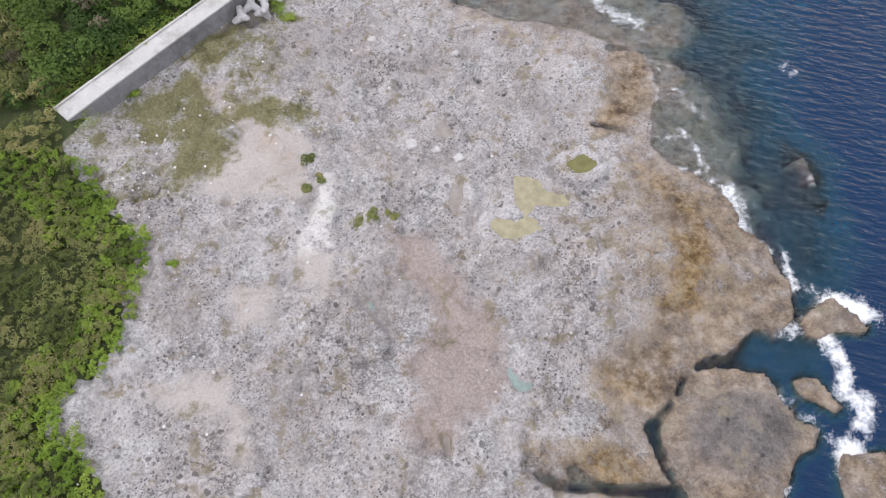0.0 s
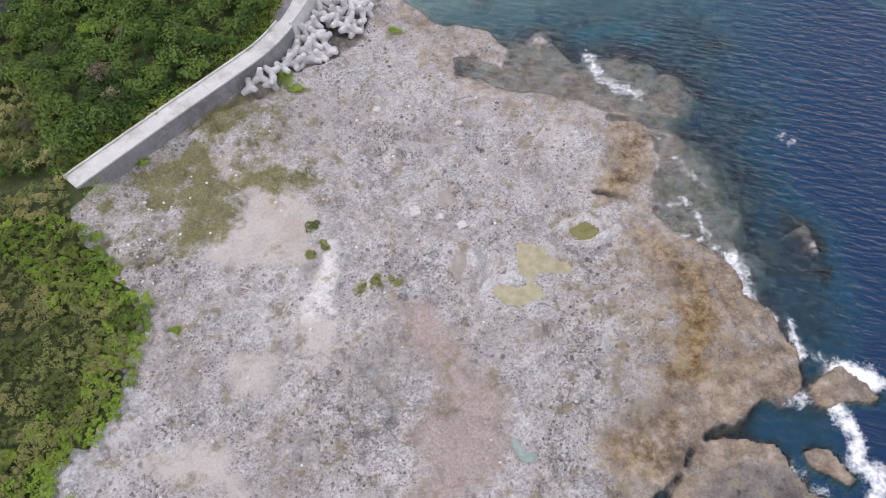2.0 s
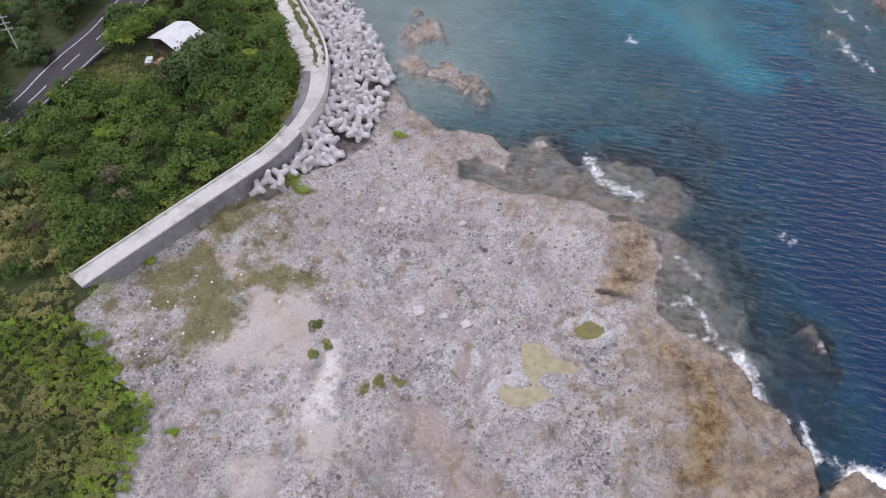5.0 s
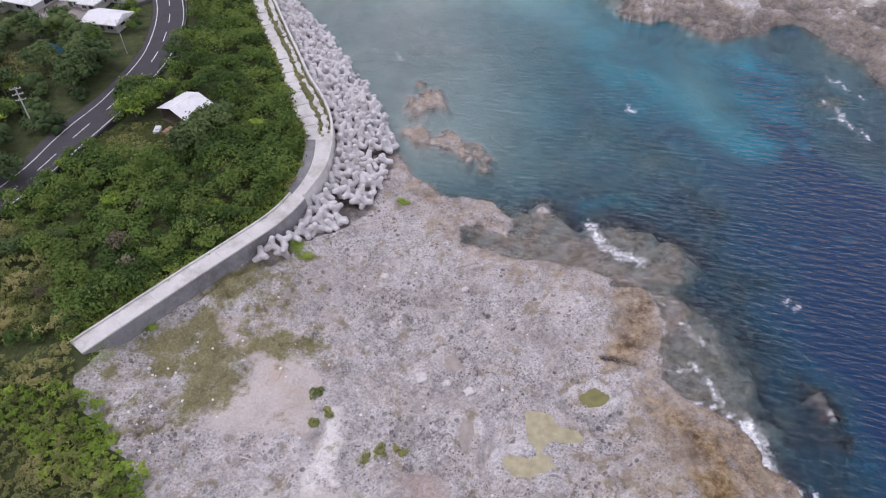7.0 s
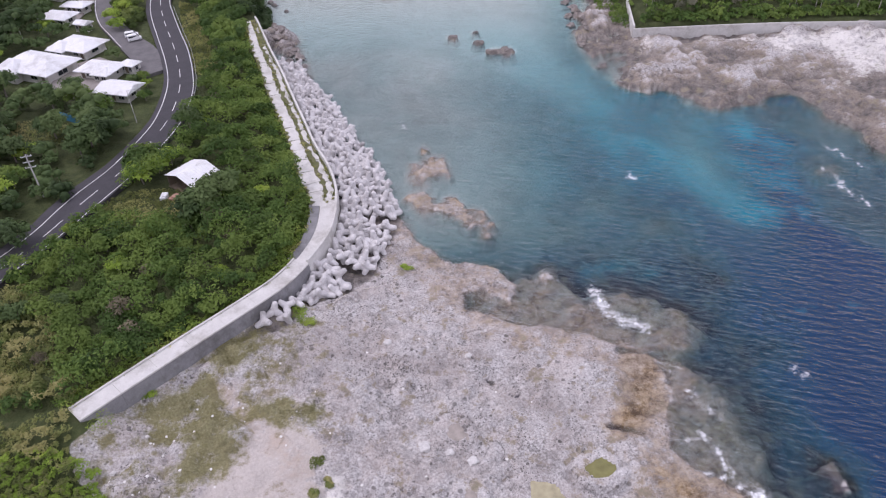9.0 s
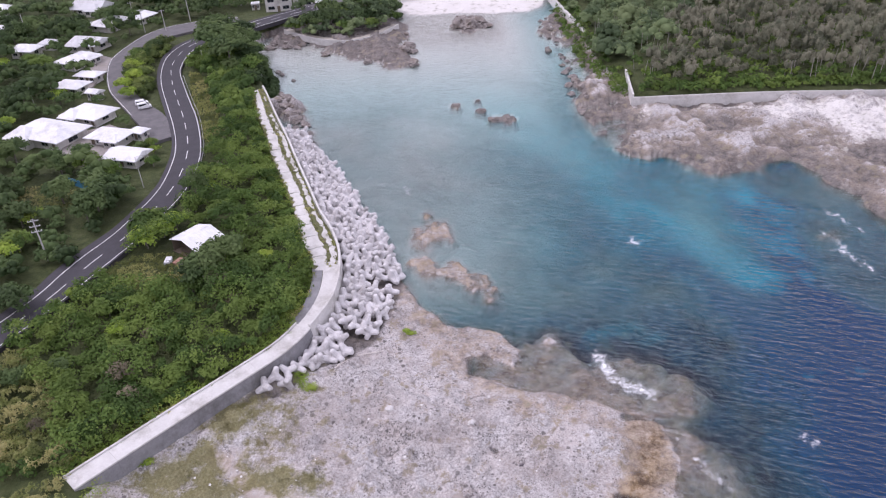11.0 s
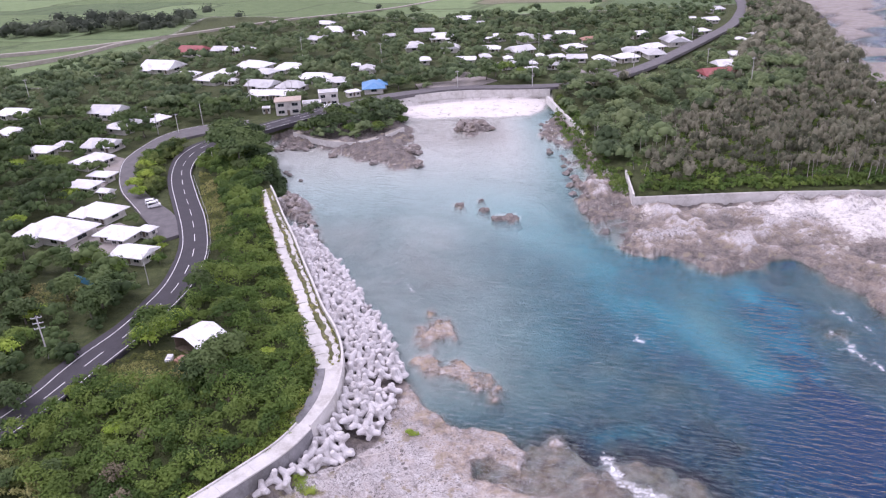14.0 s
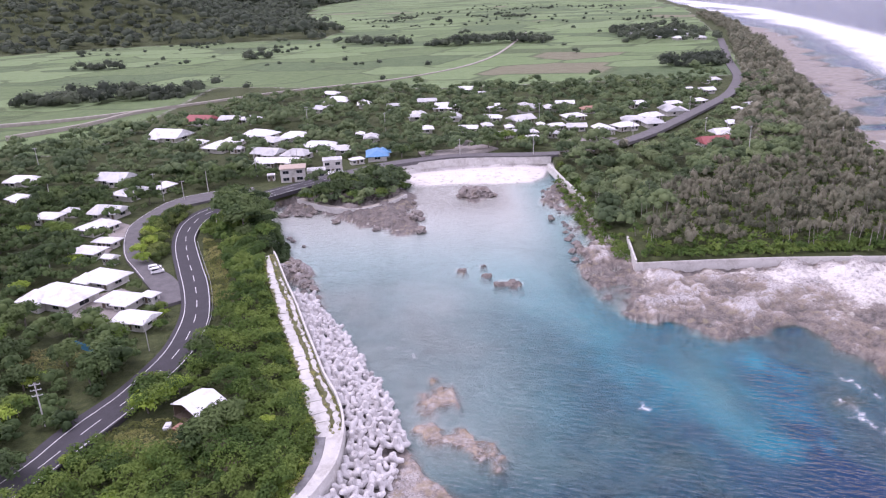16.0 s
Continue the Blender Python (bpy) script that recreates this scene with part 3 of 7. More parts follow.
POOLS = [   # outline and the colour of its water
    ([(9.8, 56.5), (12.8, 55.8), (13.7, 53.9), (16.2, 52.9), (16.7, 51.6), (14.1, 51.3), (12.3, 51.8), (11, 50.1), (12.3, 49.2),
        (11.8, 47.6), (9.5, 46.5), (7, 47), (5.7, 48.7), (6.5, 50.2), (8, 49.7), (9.4, 49.4), (10.6, 50), (10, 51.5),
        (9.4, 52.8)], "yellow"),
    ([(17.5, 57.9), (19.5, 59.5), (21.4, 58.1), (20.2, 56.8), (18.3, 56.9)], "moss"),
    ([(-0.6, 66.4), (1.0, 66.3), (2.1, 64.2), (0.5, 63.3), (-1.0, 64.4)], "grey"),
    ([(1.3, 55.6), (2.5, 55.5), (2.7, 53.2), (1.5, 51.1), (0.7, 52.9)], "grey"),
    ([(6.8, 29.1), (7.5, 28.2), (9.9, 27.2), (9.5, 26.2), (7.5, 25.7), (6.6, 26.7)], "teal"),
    ([(-1.5, 21.7), (-0.4, 21.7), (-0, 19.8), (-0.4, 17.9), (-1.4, 18)], "grey"),
    ([(-10.4, 39.4), (-9.3, 38.6), (-8.6, 37.0), (-9.2, 36.9)], "teal")]
CRACKS = [   # line, half width, depth
    ([(8.1, 18.2), (9.8, 16.7), (11.3, 15.8), (13.7, 15.5), (16.8, 15.1), (20.4, 14.8), (23.8, 14.4)], 0.6, 1.9),
    ([(13, 17.2), (15.1, 16.2), (17.1, 15.1)], 0.5, 1.2),
    ([(5.5, 30.1), (7.1, 28.9), (9.3, 27.6)], 0.35, 0.9),
    ([(13, 24.7), (16.2, 24.2), (17.6, 22.3)], 0.3, 0.6),
    ([(-10.8, 39.1), (-9, 37.1), (-6.6, 34)], 0.5, 1.2),
    ([(1.9, 37.7), (3.9, 36.6), (5.1, 35.6)], 0.35, 0.7),
    ([(-18.8, 30.2), (-13.4, 30.3), (-8, 30.5)], 0.3, 0.6),
    ([(15, 40.9), (12.3, 43.1), (10.3, 44.4)], 0.4, 0.6),
    ([(10.1, 71.9), (12.1, 71), (14.1, 70), (17.6, 68.1), (22.5, 67.3), (25.3, 69.3)], 0.4, 0.2),
    ([(5.6, 75), (9.7, 71.9)], 0.5, 0.5),
    ([(8.6, 79.6), (13.8, 78.7), (19.2, 78.9)], 0.4, 0.2),
    ([(22.2, 65.7), (26.1, 64.4)], 0.45, 0.9),
    ([(26.5, 80.3), (35, 78.5), (40.2, 78.2)], 0.5, 0.9),
    ([(-3, 62), (1, 58), (3, 58), (7, 61)], 0.3, 0.4),
    ([(-8, 66), (-5, 60), (-7, 55)], 0.3, 0.4),
    ([(28, 33), (31, 37), (34.5, 39)], 0.35, 0.5)]
FOAMS = [   # line, reach, strength
    ([(45.8, 34.4), (47.9, 35.5), (51, 34.2)], 2.2, 1.5),
    ([(46, 33.3), (45, 31.5)], 1.6, 1.2),
    ([(45.4, 30.8), (45.6, 27.9), (45.3, 25.1)], 1.5, 1.3),
    ([(46.2, 24.4), (48, 23), (46.5, 21.1)], 2, 1.15),
    ([(43.9, 18), (44.4, 15.5), (45.6, 13.6)], 2.6, 1.5),
    ([(38.1, 24.8), (40, 22), (41.5, 20.7), (43, 19.3)], 1.5, 0.75),
    ([(27.8, 21.3), (26.7, 22), (28.5, 22.9), (30.3, 23.8), (29.6, 25.2)], 0.9, 0.85),
    ([(35, 15.3), (35.9, 14.1), (32.8, 13.9), (31, 14.3)], 1.2, 0.95),
    ([(32.8, 39.8), (33.8, 38.2), (34.2, 35), (33.2, 34)], 1.6, 0.85),
    ([(29.5, 34.2), (32.3, 34.4)], 1, 0.9),
    ([(42.5, 44.2), (43.1, 42.5), (42.6, 39.3)], 1, 1.05),
    ([(44.4, 39.2), (45.5, 38.3), (43.8, 34.5), (40.8, 32.5)], 1.4, 0.8),
    ([(38.8, 32.6), (41.9, 33.9)], 1.2, 0.85),
    ([(32.8, 54.4), (34, 52.5)], 1, 0.9),
    ([(25.7, 94.3), (25.9, 89.4), (29.5, 86.4), (32, 84.9)], 2, 0.95),
    ([(27.3, 66.3), (28.1, 64.2), (28.1, 62.1)], 1.6, 0.8),
    ([(35.1, 71.3), (36.4, 67.9), (37.5, 67.3)], 1.4, 0.8),
    ([(31.5, 63), (34.1, 63.8), (35.2, 61.7), (36.4, 57.2)], 1.3, 0.85),
    ([(31, 57.6), (35.9, 55.4), (38.6, 53.9)], 0.9, 0.95),
    ([(38.9, 53.8), (38.8, 49.4), (38.7, 46.9), (40.8, 44.3)], 1.5, 1.05),
    ([(31.4, 78), (34.5, 76)], 1.3, 0.7),
    ([(51.2, 74.9), (52.3, 73.1)], 0.8, 0.8),
    ([(14.8, 95.8), (17.5, 94.2), (21.1, 92.5)], 1.5, 0.5),
    ([(15.8, 80.3), (18.2, 81.4)], 0.5, 0.9),
    ([(-13.9, 159.8), (-9.8, 160.9), (-8.4, 156.5)], 1.5, 0.8),
    ([(6.7, 119.2), (9, 112.5)], 1.2, 0.6),
    ([(39.6, 132), (40.8, 128.6)], 1.2, 0.85),
    ([(80.5, 129.5), (82.1, 125), (81.4, 120.9), (83.4, 115.7)], 1.3, 0.85),
    ([(85, 137.2), (89.6, 128.6)], 0.9, 0.9),
    ([(52.2, 75.1), (53, 73.9)], 1, 0.8),
    ([(85, 138.5), (87.4, 135.8)], 1.3, 0.85),
    ([(79.7, 123), (82.5, 119.7)], 1.3, 0.8),
    ([(23.7, 91.9), (27.2, 89), (30.4, 87.5)], 2, 0.6),
    ([(38.9, 130.4), (40.9, 129.2)], 1.2, 0.9),
    ([(440, 660), (520, 930), (610, 1290), (700, 1700), (760, 2400)], 48, 1.3), ([(362, 560), (436, 760), (525, 1030), (585, 1400), (670, 2050)], 24, 1.1),
    ([(560, 800), (700, 1100)], 10, 1.1)]
TURQUOISE = [   # lines of bright sand on the sea bed, and their reach
    ([(45, 188), (35, 178), (40, 166), (36, 152), (40, 140)], 5), ([(44, 146), (54, 132), (59, 117)], 6), ([(60, 152), (61, 133)], 5), ([(73, 164), (70, 145)], 4),
    ([(26, 100), (34, 101)], 3), ([(-50, 269), (-36, 257)], 6)]


def sd_poly(px, py, poly):
    """Signed distance to a closed outline, positive inside."""
    a = np.array(poly, float)
    b = np.roll(a, -1, axis=0)
    d2 = np.full(px.shape, 1e12)
    inside = np.zeros(px.shape, bool)
    for (ax, ay), (bx, by) in zip(a, b):
        ex, ey = bx - ax, by - ay
        t = np.clip(((px - ax) * ex + (py - ay) * ey) / (ex * ex + ey * ey + 1e-12), 0, 1)
        d2 = np.minimum(d2, (px - ax - t * ex) ** 2 + (py - ay - t * ey) ** 2)
        if ay != by:
            inside ^= ((ay > py) != (by > py)) & (px < (bx - ax) * (py - ay) / (by - ay) + ax)
    return np.where(inside, 1, -1) * np.sqrt(d2)


def d_line(px, py, line):
    d2 = np.full(px.shape, 1e12)
    for (ax, ay), (bx, by) in zip(line[:-1], line[1:]):
        ex, ey = bx - ax, by - ay
        t = np.clip(((px - ax) * ex + (py - ay) * ey) / (ex * ex + ey * ey + 1e-12), 0, 1)
        d2 = np.minimum(d2, (px - ax - t * ex) ** 2 + (py - ay - t * ey) ** 2)
    return np.sqrt(d2)


RNG = np.random.default_rng(7)
LATTICE = RNG.random((256, 256))


def vnoise(x, y):
    """Smooth value noise, 0 to 1."""
    xi, yi = np.floor(x).astype(int), np.floor(y).astype(int)
    fx, fy = x - xi, y - yi
    fx, fy = fx * fx * (3 - 2 * fx), fy * fy * (3 - 2 * fy)
    g = lambda i, j: LATTICE[i & 255, j & 255]
    return (g(xi, yi) * (1 - fx) + g(xi + 1, yi) * fx) * (1 - fy) + (g(xi, yi + 1) * (1 - fx) + g(xi + 1, yi + 1) * fx) * fy


def fbm(x, y, scale, octaves=4, gain=0.5):
    v, a, s = 0, 1.0, 0
    for k in range(octaves):
        v = v + a * vnoise(x / scale * 2 ** k + 17.3 * k, y / scale * 2 ** k + 5.1 * k)
        s, a = s + a, a * gain
    return v / s


def step(a, b, v):
    t = np.clip((v - a) / (b - a), 0, 1)
    return t * t * (3 - 2 * t)


HILL_FOOT = [(-4500, 700), (-644, 1131), (-582, 1175), (-508, 1208), (-430, 1244), (-333, 1223), (-264, 1243), (-183, 1193), (-160, 1400), (-301, 1815),
             (-500, 3276), (-300, 6500), (-4500, 6500)]


def terrain(x, y):
    """Height of land, rock and sea floor, and the masks of what covers them."""
    wob = (fbm(x, y, 6.0, 4, 0.6) - 0.5)
    wob2 = (fbm(x + 90, y - 40, 22.0, 3) - 0.5)
    far = np.clip(np.hypot(x, y) / 120, 1, 12)
    # sea floor
    depth = np.clip(7 + (x - 45) * 0.09 + (100 - y) * 0.03, 4.0, 13)
    bay = step(110, 260, y) * step(66, 24, x)
    depth = depth * (1 - bay) + np.clip((312 - y) * 0.010 + np.clip(215 - y, 0, 100) * 0.03, 0.3, 5.0) * bay
    depth = np.where(y > 450, 9, depth)
    shelf = step(-6, 4, sd_poly(x, y, SHELF) + wob * 16 + wob2 * 8)
    inner = step(-4, 3.5, sd_poly(x, y, AWASH) + wob * 13 + wob2 * 5)      # awash near the rock, a dark drop along the outer rim
    lump = fbm(x, y, 8, 5, 0.6) - 0.5
    depth = depth * (1 - shelf) + (3.6 + 4.0 * lump) * shelf
    depth = depth * (1 - inner) + (0.5 + 2.0 * lump + 1.3 * (fbm(x, y, 2.2, 4, 0.65) - 0.5)) * inner
    west = step(38, 8, x) * step(98, 118, y) * step(230, 190, y)
    depth = depth * (1 - 0.9 * west) + (1.0 + 1.0 * lump + 1.6 * step(-5, 30, x)) * 0.9 * west
    depth = np.maximum(depth, 0.10)
    eshelf = step(-6, 4, sd_poly(x, y, EAST_SHELF) + wob * 8)
    depth = depth * (1 - eshelf) + (2.2 + 3.0 * fbm(x, y, 9, 4)) * eshelf
    depth = depth - 3.5 * np.exp(-((x - 58) / 8) ** 2 - ((y - 135) / 26) ** 2) * (depth > 5)
    h = -depth
    rough = fbm(x, y, 3.2, 5, 0.62) - 0.5
    for cx, cy, r in ((-2.6, 136.7, 2.4), (-4.5, 121.4, 2.4), (2.4, 123.3, 1.6), (5.4, 116.2, 2.0), (8.0, 114, 1.4), (-1.3, 112.1, 1.5), (-3.8, 145, 1.0), (1.6, 133, 1.2), (18.2, 98.9, 1.8), (49.4, 55.4, 2.4), (78, 132, 3)):
        q = step(1.5, 0.2, np.hypot(x - cx, (y - cy) * 0.6) / r + wob * 5.5)
        h = h * (1 - q) + (0.0 + 1.5 * rough) * q
    pit = np.clip(0.46 - fbm(x + 31, y + 77, 1.7, 3, 0.6), 0, 1)
    beds = fbm(x + 11, y - 7, 15, 5, 0.55) * 9
    ledge = np.floor(beds) + step(0.82, 1.0, beds - np.floor(beds))
    karst = 0.55 * (ledge - 4.5) + 1.3 * rough - 2.6 * pit + 0.9 * wob2 + 0.9 * (fbm(x + 7, y + 3, 1.1, 2) - 0.5)
    sd_reef = sd_poly(x, y, REEF) + wob * 1.2 + rough * 2.2 + 0.45
    k = step(-0.9, 0.6, sd_reef)
    top = 0.32 + 1.68 * step(0.5, 20, sd_reef)
    smooth = np.zeros_like(x)
    for p in SANDS + WHITES + SOILS:
        smooth = np.maximum(smooth, step(-0.6, 0.8, sd_poly(x, y, p) + wob * 1.6))
    amp = (0.22 + 0.78 * step(2, 14, sd_reef)) * (1 - 0.85 * smooth)
    h = h * (1 - k) + (top + karst * amp - 0.25 * smooth) * k
    h = np.where(sd_reef > 3.5, np.maximum(h, 0.35 + 0.4 * rough), h)
    h = np.where(sd_reef > 0.5, np.maximum(h, 0.12 + 0.3 * rough), h)
    h = h + 0.8 * step(1.0, 0.75, np.hypot((x - 16) / 9, (y - 74) / 4.4) + wob * 1.4) * k      # a low hump in the flat
    for p in ISLES:
        s = sd_poly(x, y, p) + wob * 0.8 + rough * 1.8 + 0.45
        q = step(-0.7, 0.6, s)
        h = h * (1 - q) + (0.42 + 0.9 * step(0, 6, s) + 0.9 * rough - 0.6 * pit) * q
        k = np.maximum(k, q)
    for line, w, deep in CRACKS:
        h = h - deep * step(w * 1.8, w * 0.5, d_line(x, y, line) + wob * 0.9)
    for p, tone in POOLS:
        sp = sd_poly(x, y, p) + wob * 1.6
        h = np.where((sp > -2.0) & (sp < 0.3), np.maximum(h, 1.42 + 0.5 * rough), h)
        q = step(-0.15, 0.35, sp)
        h = h * (1 - q) + 0.85 * q
    rock_tops = ((EAST_ROCK, 1.9, 1.7), (HEADLAND, 2.9, 1.3), (WEST_ROCK, 1.8, 2.2))
    rk = np.zeros_like(x)
    for poly, t0, a0 in rock_tops:
        s = sd_poly(x, y, poly) + wob * 6 + wob2 * 3 - (1.6 if poly is HEADLAND else 0.5)
        q = step(-2, 2.5, s)
        rk = np.maximum(rk, q)
        h = h * (1 - q) + (0.4 + (t0 - 0.4) * step(0, 12, s) + a0 * (1.6 * rough - 1.8 * pit + 1.0 * wob + 0.4 * (ledge - 4.5))) * q
    for cx, cy, r, t0 in ((14, 294, 6.0, 0.5), (5.6, 210, 1.6, 0.2), (12.3, 213.6, 1.2, 0.2), (13.1, 205.5, 1.8, 0.2), (16.3, 198.5, 2.0, 0.3),
                          (20, 198, 2.6, 0.35)):
        q = step(1.1, 0.7, np.hypot(x - cx, (y - cy) * 0.75) / r + wob * 1.6)
        rk = np.maximum(rk, q * (cy > 100))
        h = h * (1 - q) + (t0 + 1.6 * rough * min(t0, 1)) * q
    h = h + 1.7 * step(62, 100, x) * step(168, 197, y) * (y < 205) * rk
    sb = sd_poly(x, y, BEACH)
    q = step(-3, 3, sb)
    h = h * (1 - q) + (0.1 + 0.09 * np.clip(sb, 0, 30)) * q
    sf = sd_poly(x, y, FAR_SHORE)
    qf = step(-12, 12, sf + wob2 * 60)
    h = h * (1 - qf) + (1.2 + 0.5 * wob2) * qf
    sl = sd_poly(x, y, LAND)
    ql = step(-0.4, 0.8, sl)
    ql = np.where((x > 48) & (x < 60) & (y > 203) & (y < 330), step(-5, 5, sl), ql)
    ql = np.where((x < -50) & (y < 66), step(-12, 10, sl), ql)
    hill = step(-10, 900, sd_poly(x, y, HILL_FOOT)) * 190 * (0.75 + 0.5 * fbm(x, y, 400, 3))
    land = 4.6 + 0.5 * wob2 + 2.0 * step(380, 700, y) + hill
    h = h * (1 - ql) + land * ql
    h = np.maximum(h, np.minimum(6.9 - 0.5 * np.hypot(x + 53.8, y - 66.0) + 0.4 * wob, 5.85))
    bank = 3.3 - 0.5 * d_line(x, y, SEAWALL_OUT[:5]) + 0.8 * wob + 0.5 * rough      # rubble and soil heaped against the wall
    h = np.where(sl < 0.5, np.maximum(h, np.minimum(bank, 3.2)), h)
    # masks
    on_land = ql
    sand = np.zeros_like(x)
    for p in SANDS[:3] + SANDS[4:]:
        sand = np.maximum(sand, step(-2.5, 2.5, sd_poly(x, y, p) + 0.5))
    white = np.zeros_like(x)
    for p in WHITES:
        white = np.maximum(white, (0.62 if p is WHITES[1] else 0.6) * step(-2.5, 2.5 + 4 * (p is WHITES[1]), sd_poly(x, y, p) + 0.4 + wob2 * 3))
    white = np.maximum(white, 1.6 * step(-4, 2, sb))
    silt = step(-2.5, 2.5, sd_poly(x, y, SANDS[3]) + 1.0 + wob * 3)
    wash = step(10, 1, sd_reef + 7 * wob2) * k * 0.48
    moss = np.zeros_like(x)
    for p in MOSSES:
        moss = np.maximum(moss, 1.0 * step(-3.0, 2.5, sd_poly(x, y, p) + 0.5))
    strip = step(14, 3, sd_poly(x, y, SCRUB_EDGE) * -1) * step(-14, -4, sd_poly(x, y, SCRUB_EDGE))
    moss = np.maximum(moss, 0.40 * strip * (y > 55))
    moss = np.maximum(moss, 0.36 * step(-14, -28, x) * step(70, 78, y) * k)
    soil = np.zeros_like(x)
    for p in SOILS:
        soil = np.maximum(soil, 0.75 * step(-2.5, 3, sd_poly(x, y, p)))
    algae = (0.52 * step(12, 27, x + 10 * wob2) * step(62, 50, y) + 0.24 * step(9, 1, sd_reef + 8 * wob2)) * k
    for p in BROWNS:
        algae = np.maximum(algae, 1.0 * step(-4, 3, sd_poly(x, y, p) + wob * 4) * k)
    algae = np.maximum(algae, np.where((y > 105) & (y < 145) & (x > -9) & (x < 12) & (k < 0.5), 0.5, 0))
    algae = np.maximum(algae, 0.62 * step(3.0, 1.2, h) * rk * (x > 20))
    sea_sand = bay * step(150, 190, y) + 0.55 * west + np.exp(-((x - 57) / 11) ** 2 - ((y - 135) / 34) ** 2) + 0.8 * np.exp(-((x - 30) / 9) ** 2 - ((y - 170) / 30) ** 2)
    dark = np.clip(rk * (0.22 + 0.35 * step(2.6, 1.4, h)) + 0.6 * rk * step(1.1, 0.4, h), 0, 1) * np.where(y > 100, 1, 0)
    dark = np.maximum(dark, 0.8 * step(-2, 2, sd_poly(x, y, HEADLAND)) * (sd_poly(x, y, BEACH) < 0))
    dark = np.maximum(dark, 0.95 * step(-3.0, 2.0, sd_poly(x, y, DARK_TOP)) * k)
    # shade in the gaps of the armour heap, painted on the ground below
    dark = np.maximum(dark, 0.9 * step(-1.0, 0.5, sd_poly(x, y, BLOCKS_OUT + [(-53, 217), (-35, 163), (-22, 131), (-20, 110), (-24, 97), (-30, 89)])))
    reef_floor = step(-0.25, -1.3, h) * step(1.0, 0.1, sea_sand + (wob2 * 0.6 + wob * 0.3) * step(215, 175, y))
    kept = np.maximum(shelf, inner) * np.maximum(step(106, 96, y), step(12, 20, x)) * (1 - 0.6 * step(94, 112, y))
    band = kept * (1 - inner) * (h < 0)
    reef_floor = np.maximum(reef_floor * (1 - 0.95 * inner), band)
    reef_floor = reef_floor * (1 - on_land)
    floor_sand = step(0.0, -0.3, h) * (1 - reef_floor) * step(0.15, 0.6, sea_sand)
    wash = np.maximum(wash, step(0.1, -0.1, h) * (1 - reef_floor) * (0.9 - 0.2 * inner))
    tongue = np.exp(-((x - 57) / 11) ** 2 - ((y - 135) / 34) ** 2) + np.exp(-((x - 30) / 9) ** 2 - ((y - 170) / 30) ** 2)
    white = np.maximum(white, floor_sand * np.maximum(step(0.25, 0.6, tongue), step(178, 215, y)))
    tl = d_line(x, y, [(70, 92), (61, 118), (57, 140), (46, 166), (28, 190), (18, 215)])
    floor_mask = step(-0.05, -0.5, h) * (1 - on_land) * step(98, 116, y + 10 * wob2) * (1 - 0.9 * kept) * (y < 420)
    floor_tone = 0.42 + 0.12 * step(30, 0, x) + 0.61 * step(165, 265, y) + 0.6 * np.exp(-(tl / 10) ** 2) + 0.4 * wob2 * step(240, 200, y)
    floor_tone = floor_tone - 0.25 * step(95, 70, y - 0.5 * x) * step(20, 45, x)
    white = white * (1 - floor_mask)
    reef_floor = reef_floor * (1 - floor_mask)
    field = on_land * step(-8, 6, -sd_poly(x, y, HILL_FOOT)) * step(565, 600, y + 0.35 * np.minimum(x, 0) + 20 * wob2) * step(-8, 8, sl - 40)
    field = np.maximum(field, on_land * step(410, 450, y + 0.25 * x + 90) * step(-170, -210, x) * step(-8, 6, -sd_poly(x, y, HILL_FOOT)))
    gravel = qf * (1 - ql)
    scrub = on_land * (1 - field)
    scrub = np.maximum(scrub, step(-0.8, 0.8, sd_poly(x, y, SCRUB_EDGE) - 1.6 + wob * 7))
    return h, dict(zone_a=(sand, moss, algae), zone_b=(soil, white, reef_floor), zone_c=(field, gravel, scrub), zone_d=(dark, silt, wash), zone_e=(floor_mask, floor_tone, floor_mask * 0))


def sheet(name, xs, ys, z, attrs, material, smooth=True):
    """A height field as one mesh with colour or value attributes."""
    nx, ny = len(xs), len(ys)
    gx, gy = np.meshgrid(xs, ys)
    co = np.stack([gx.ravel(), gy.ravel(), z.ravel()], 1)
    i = np.arange(nx * ny).reshape(ny, nx)
    quads = np.stack([i[:-1, :-1], i[:-1, 1:], i[1:, 1:], i[1:, :-1]], -1).reshape(-1, 4)
    me = bpy.data.meshes.new(name)
    me.vertices.add(len(co))
    me.vertices.foreach_set("co", co.ravel())
    me.loops.add(quads.size)
    me.loops.foreach_set("vertex_index", quads.ravel().astype(np.int32))
    me.polygons.add(len(quads))
    me.polygons.foreach_set("loop_start", np.arange(0, quads.size, 4, dtype=np.int32))
    me.update(calc_edges=True)
    me.polygons.foreach_set("use_smooth", np.full(len(quads), smooth))
    for key, val in attrs.items():
        if isinstance(val, tuple):
            a = me.attributes.new(key, "FLOAT_COLOR", "POINT")
            a.data.foreach_set("color", np.stack([c.ravel() for c in val] + [np.ones(len(co))], 1).ravel())
        else:
            a = me.attributes.new(key, "FLOAT", "POINT")
            a.data.foreach_set("value", val.ravel())
    me.materials.append(material)
    return new(name, me)


# ---- ground and sea ----
def graded(*runs):
    """Grid lines from run to run: each run is (end, spacing aimed at, growth)."""
    v, s = [runs[0][0]], runs[0][1]
    for end, aim, growth in runs[1:]:
        while v[-1] < end:
            s = min(s * growth, aim) if aim > s else max(s / growth, aim)
            v.append(v[-1] + s)
    return np.array(v)


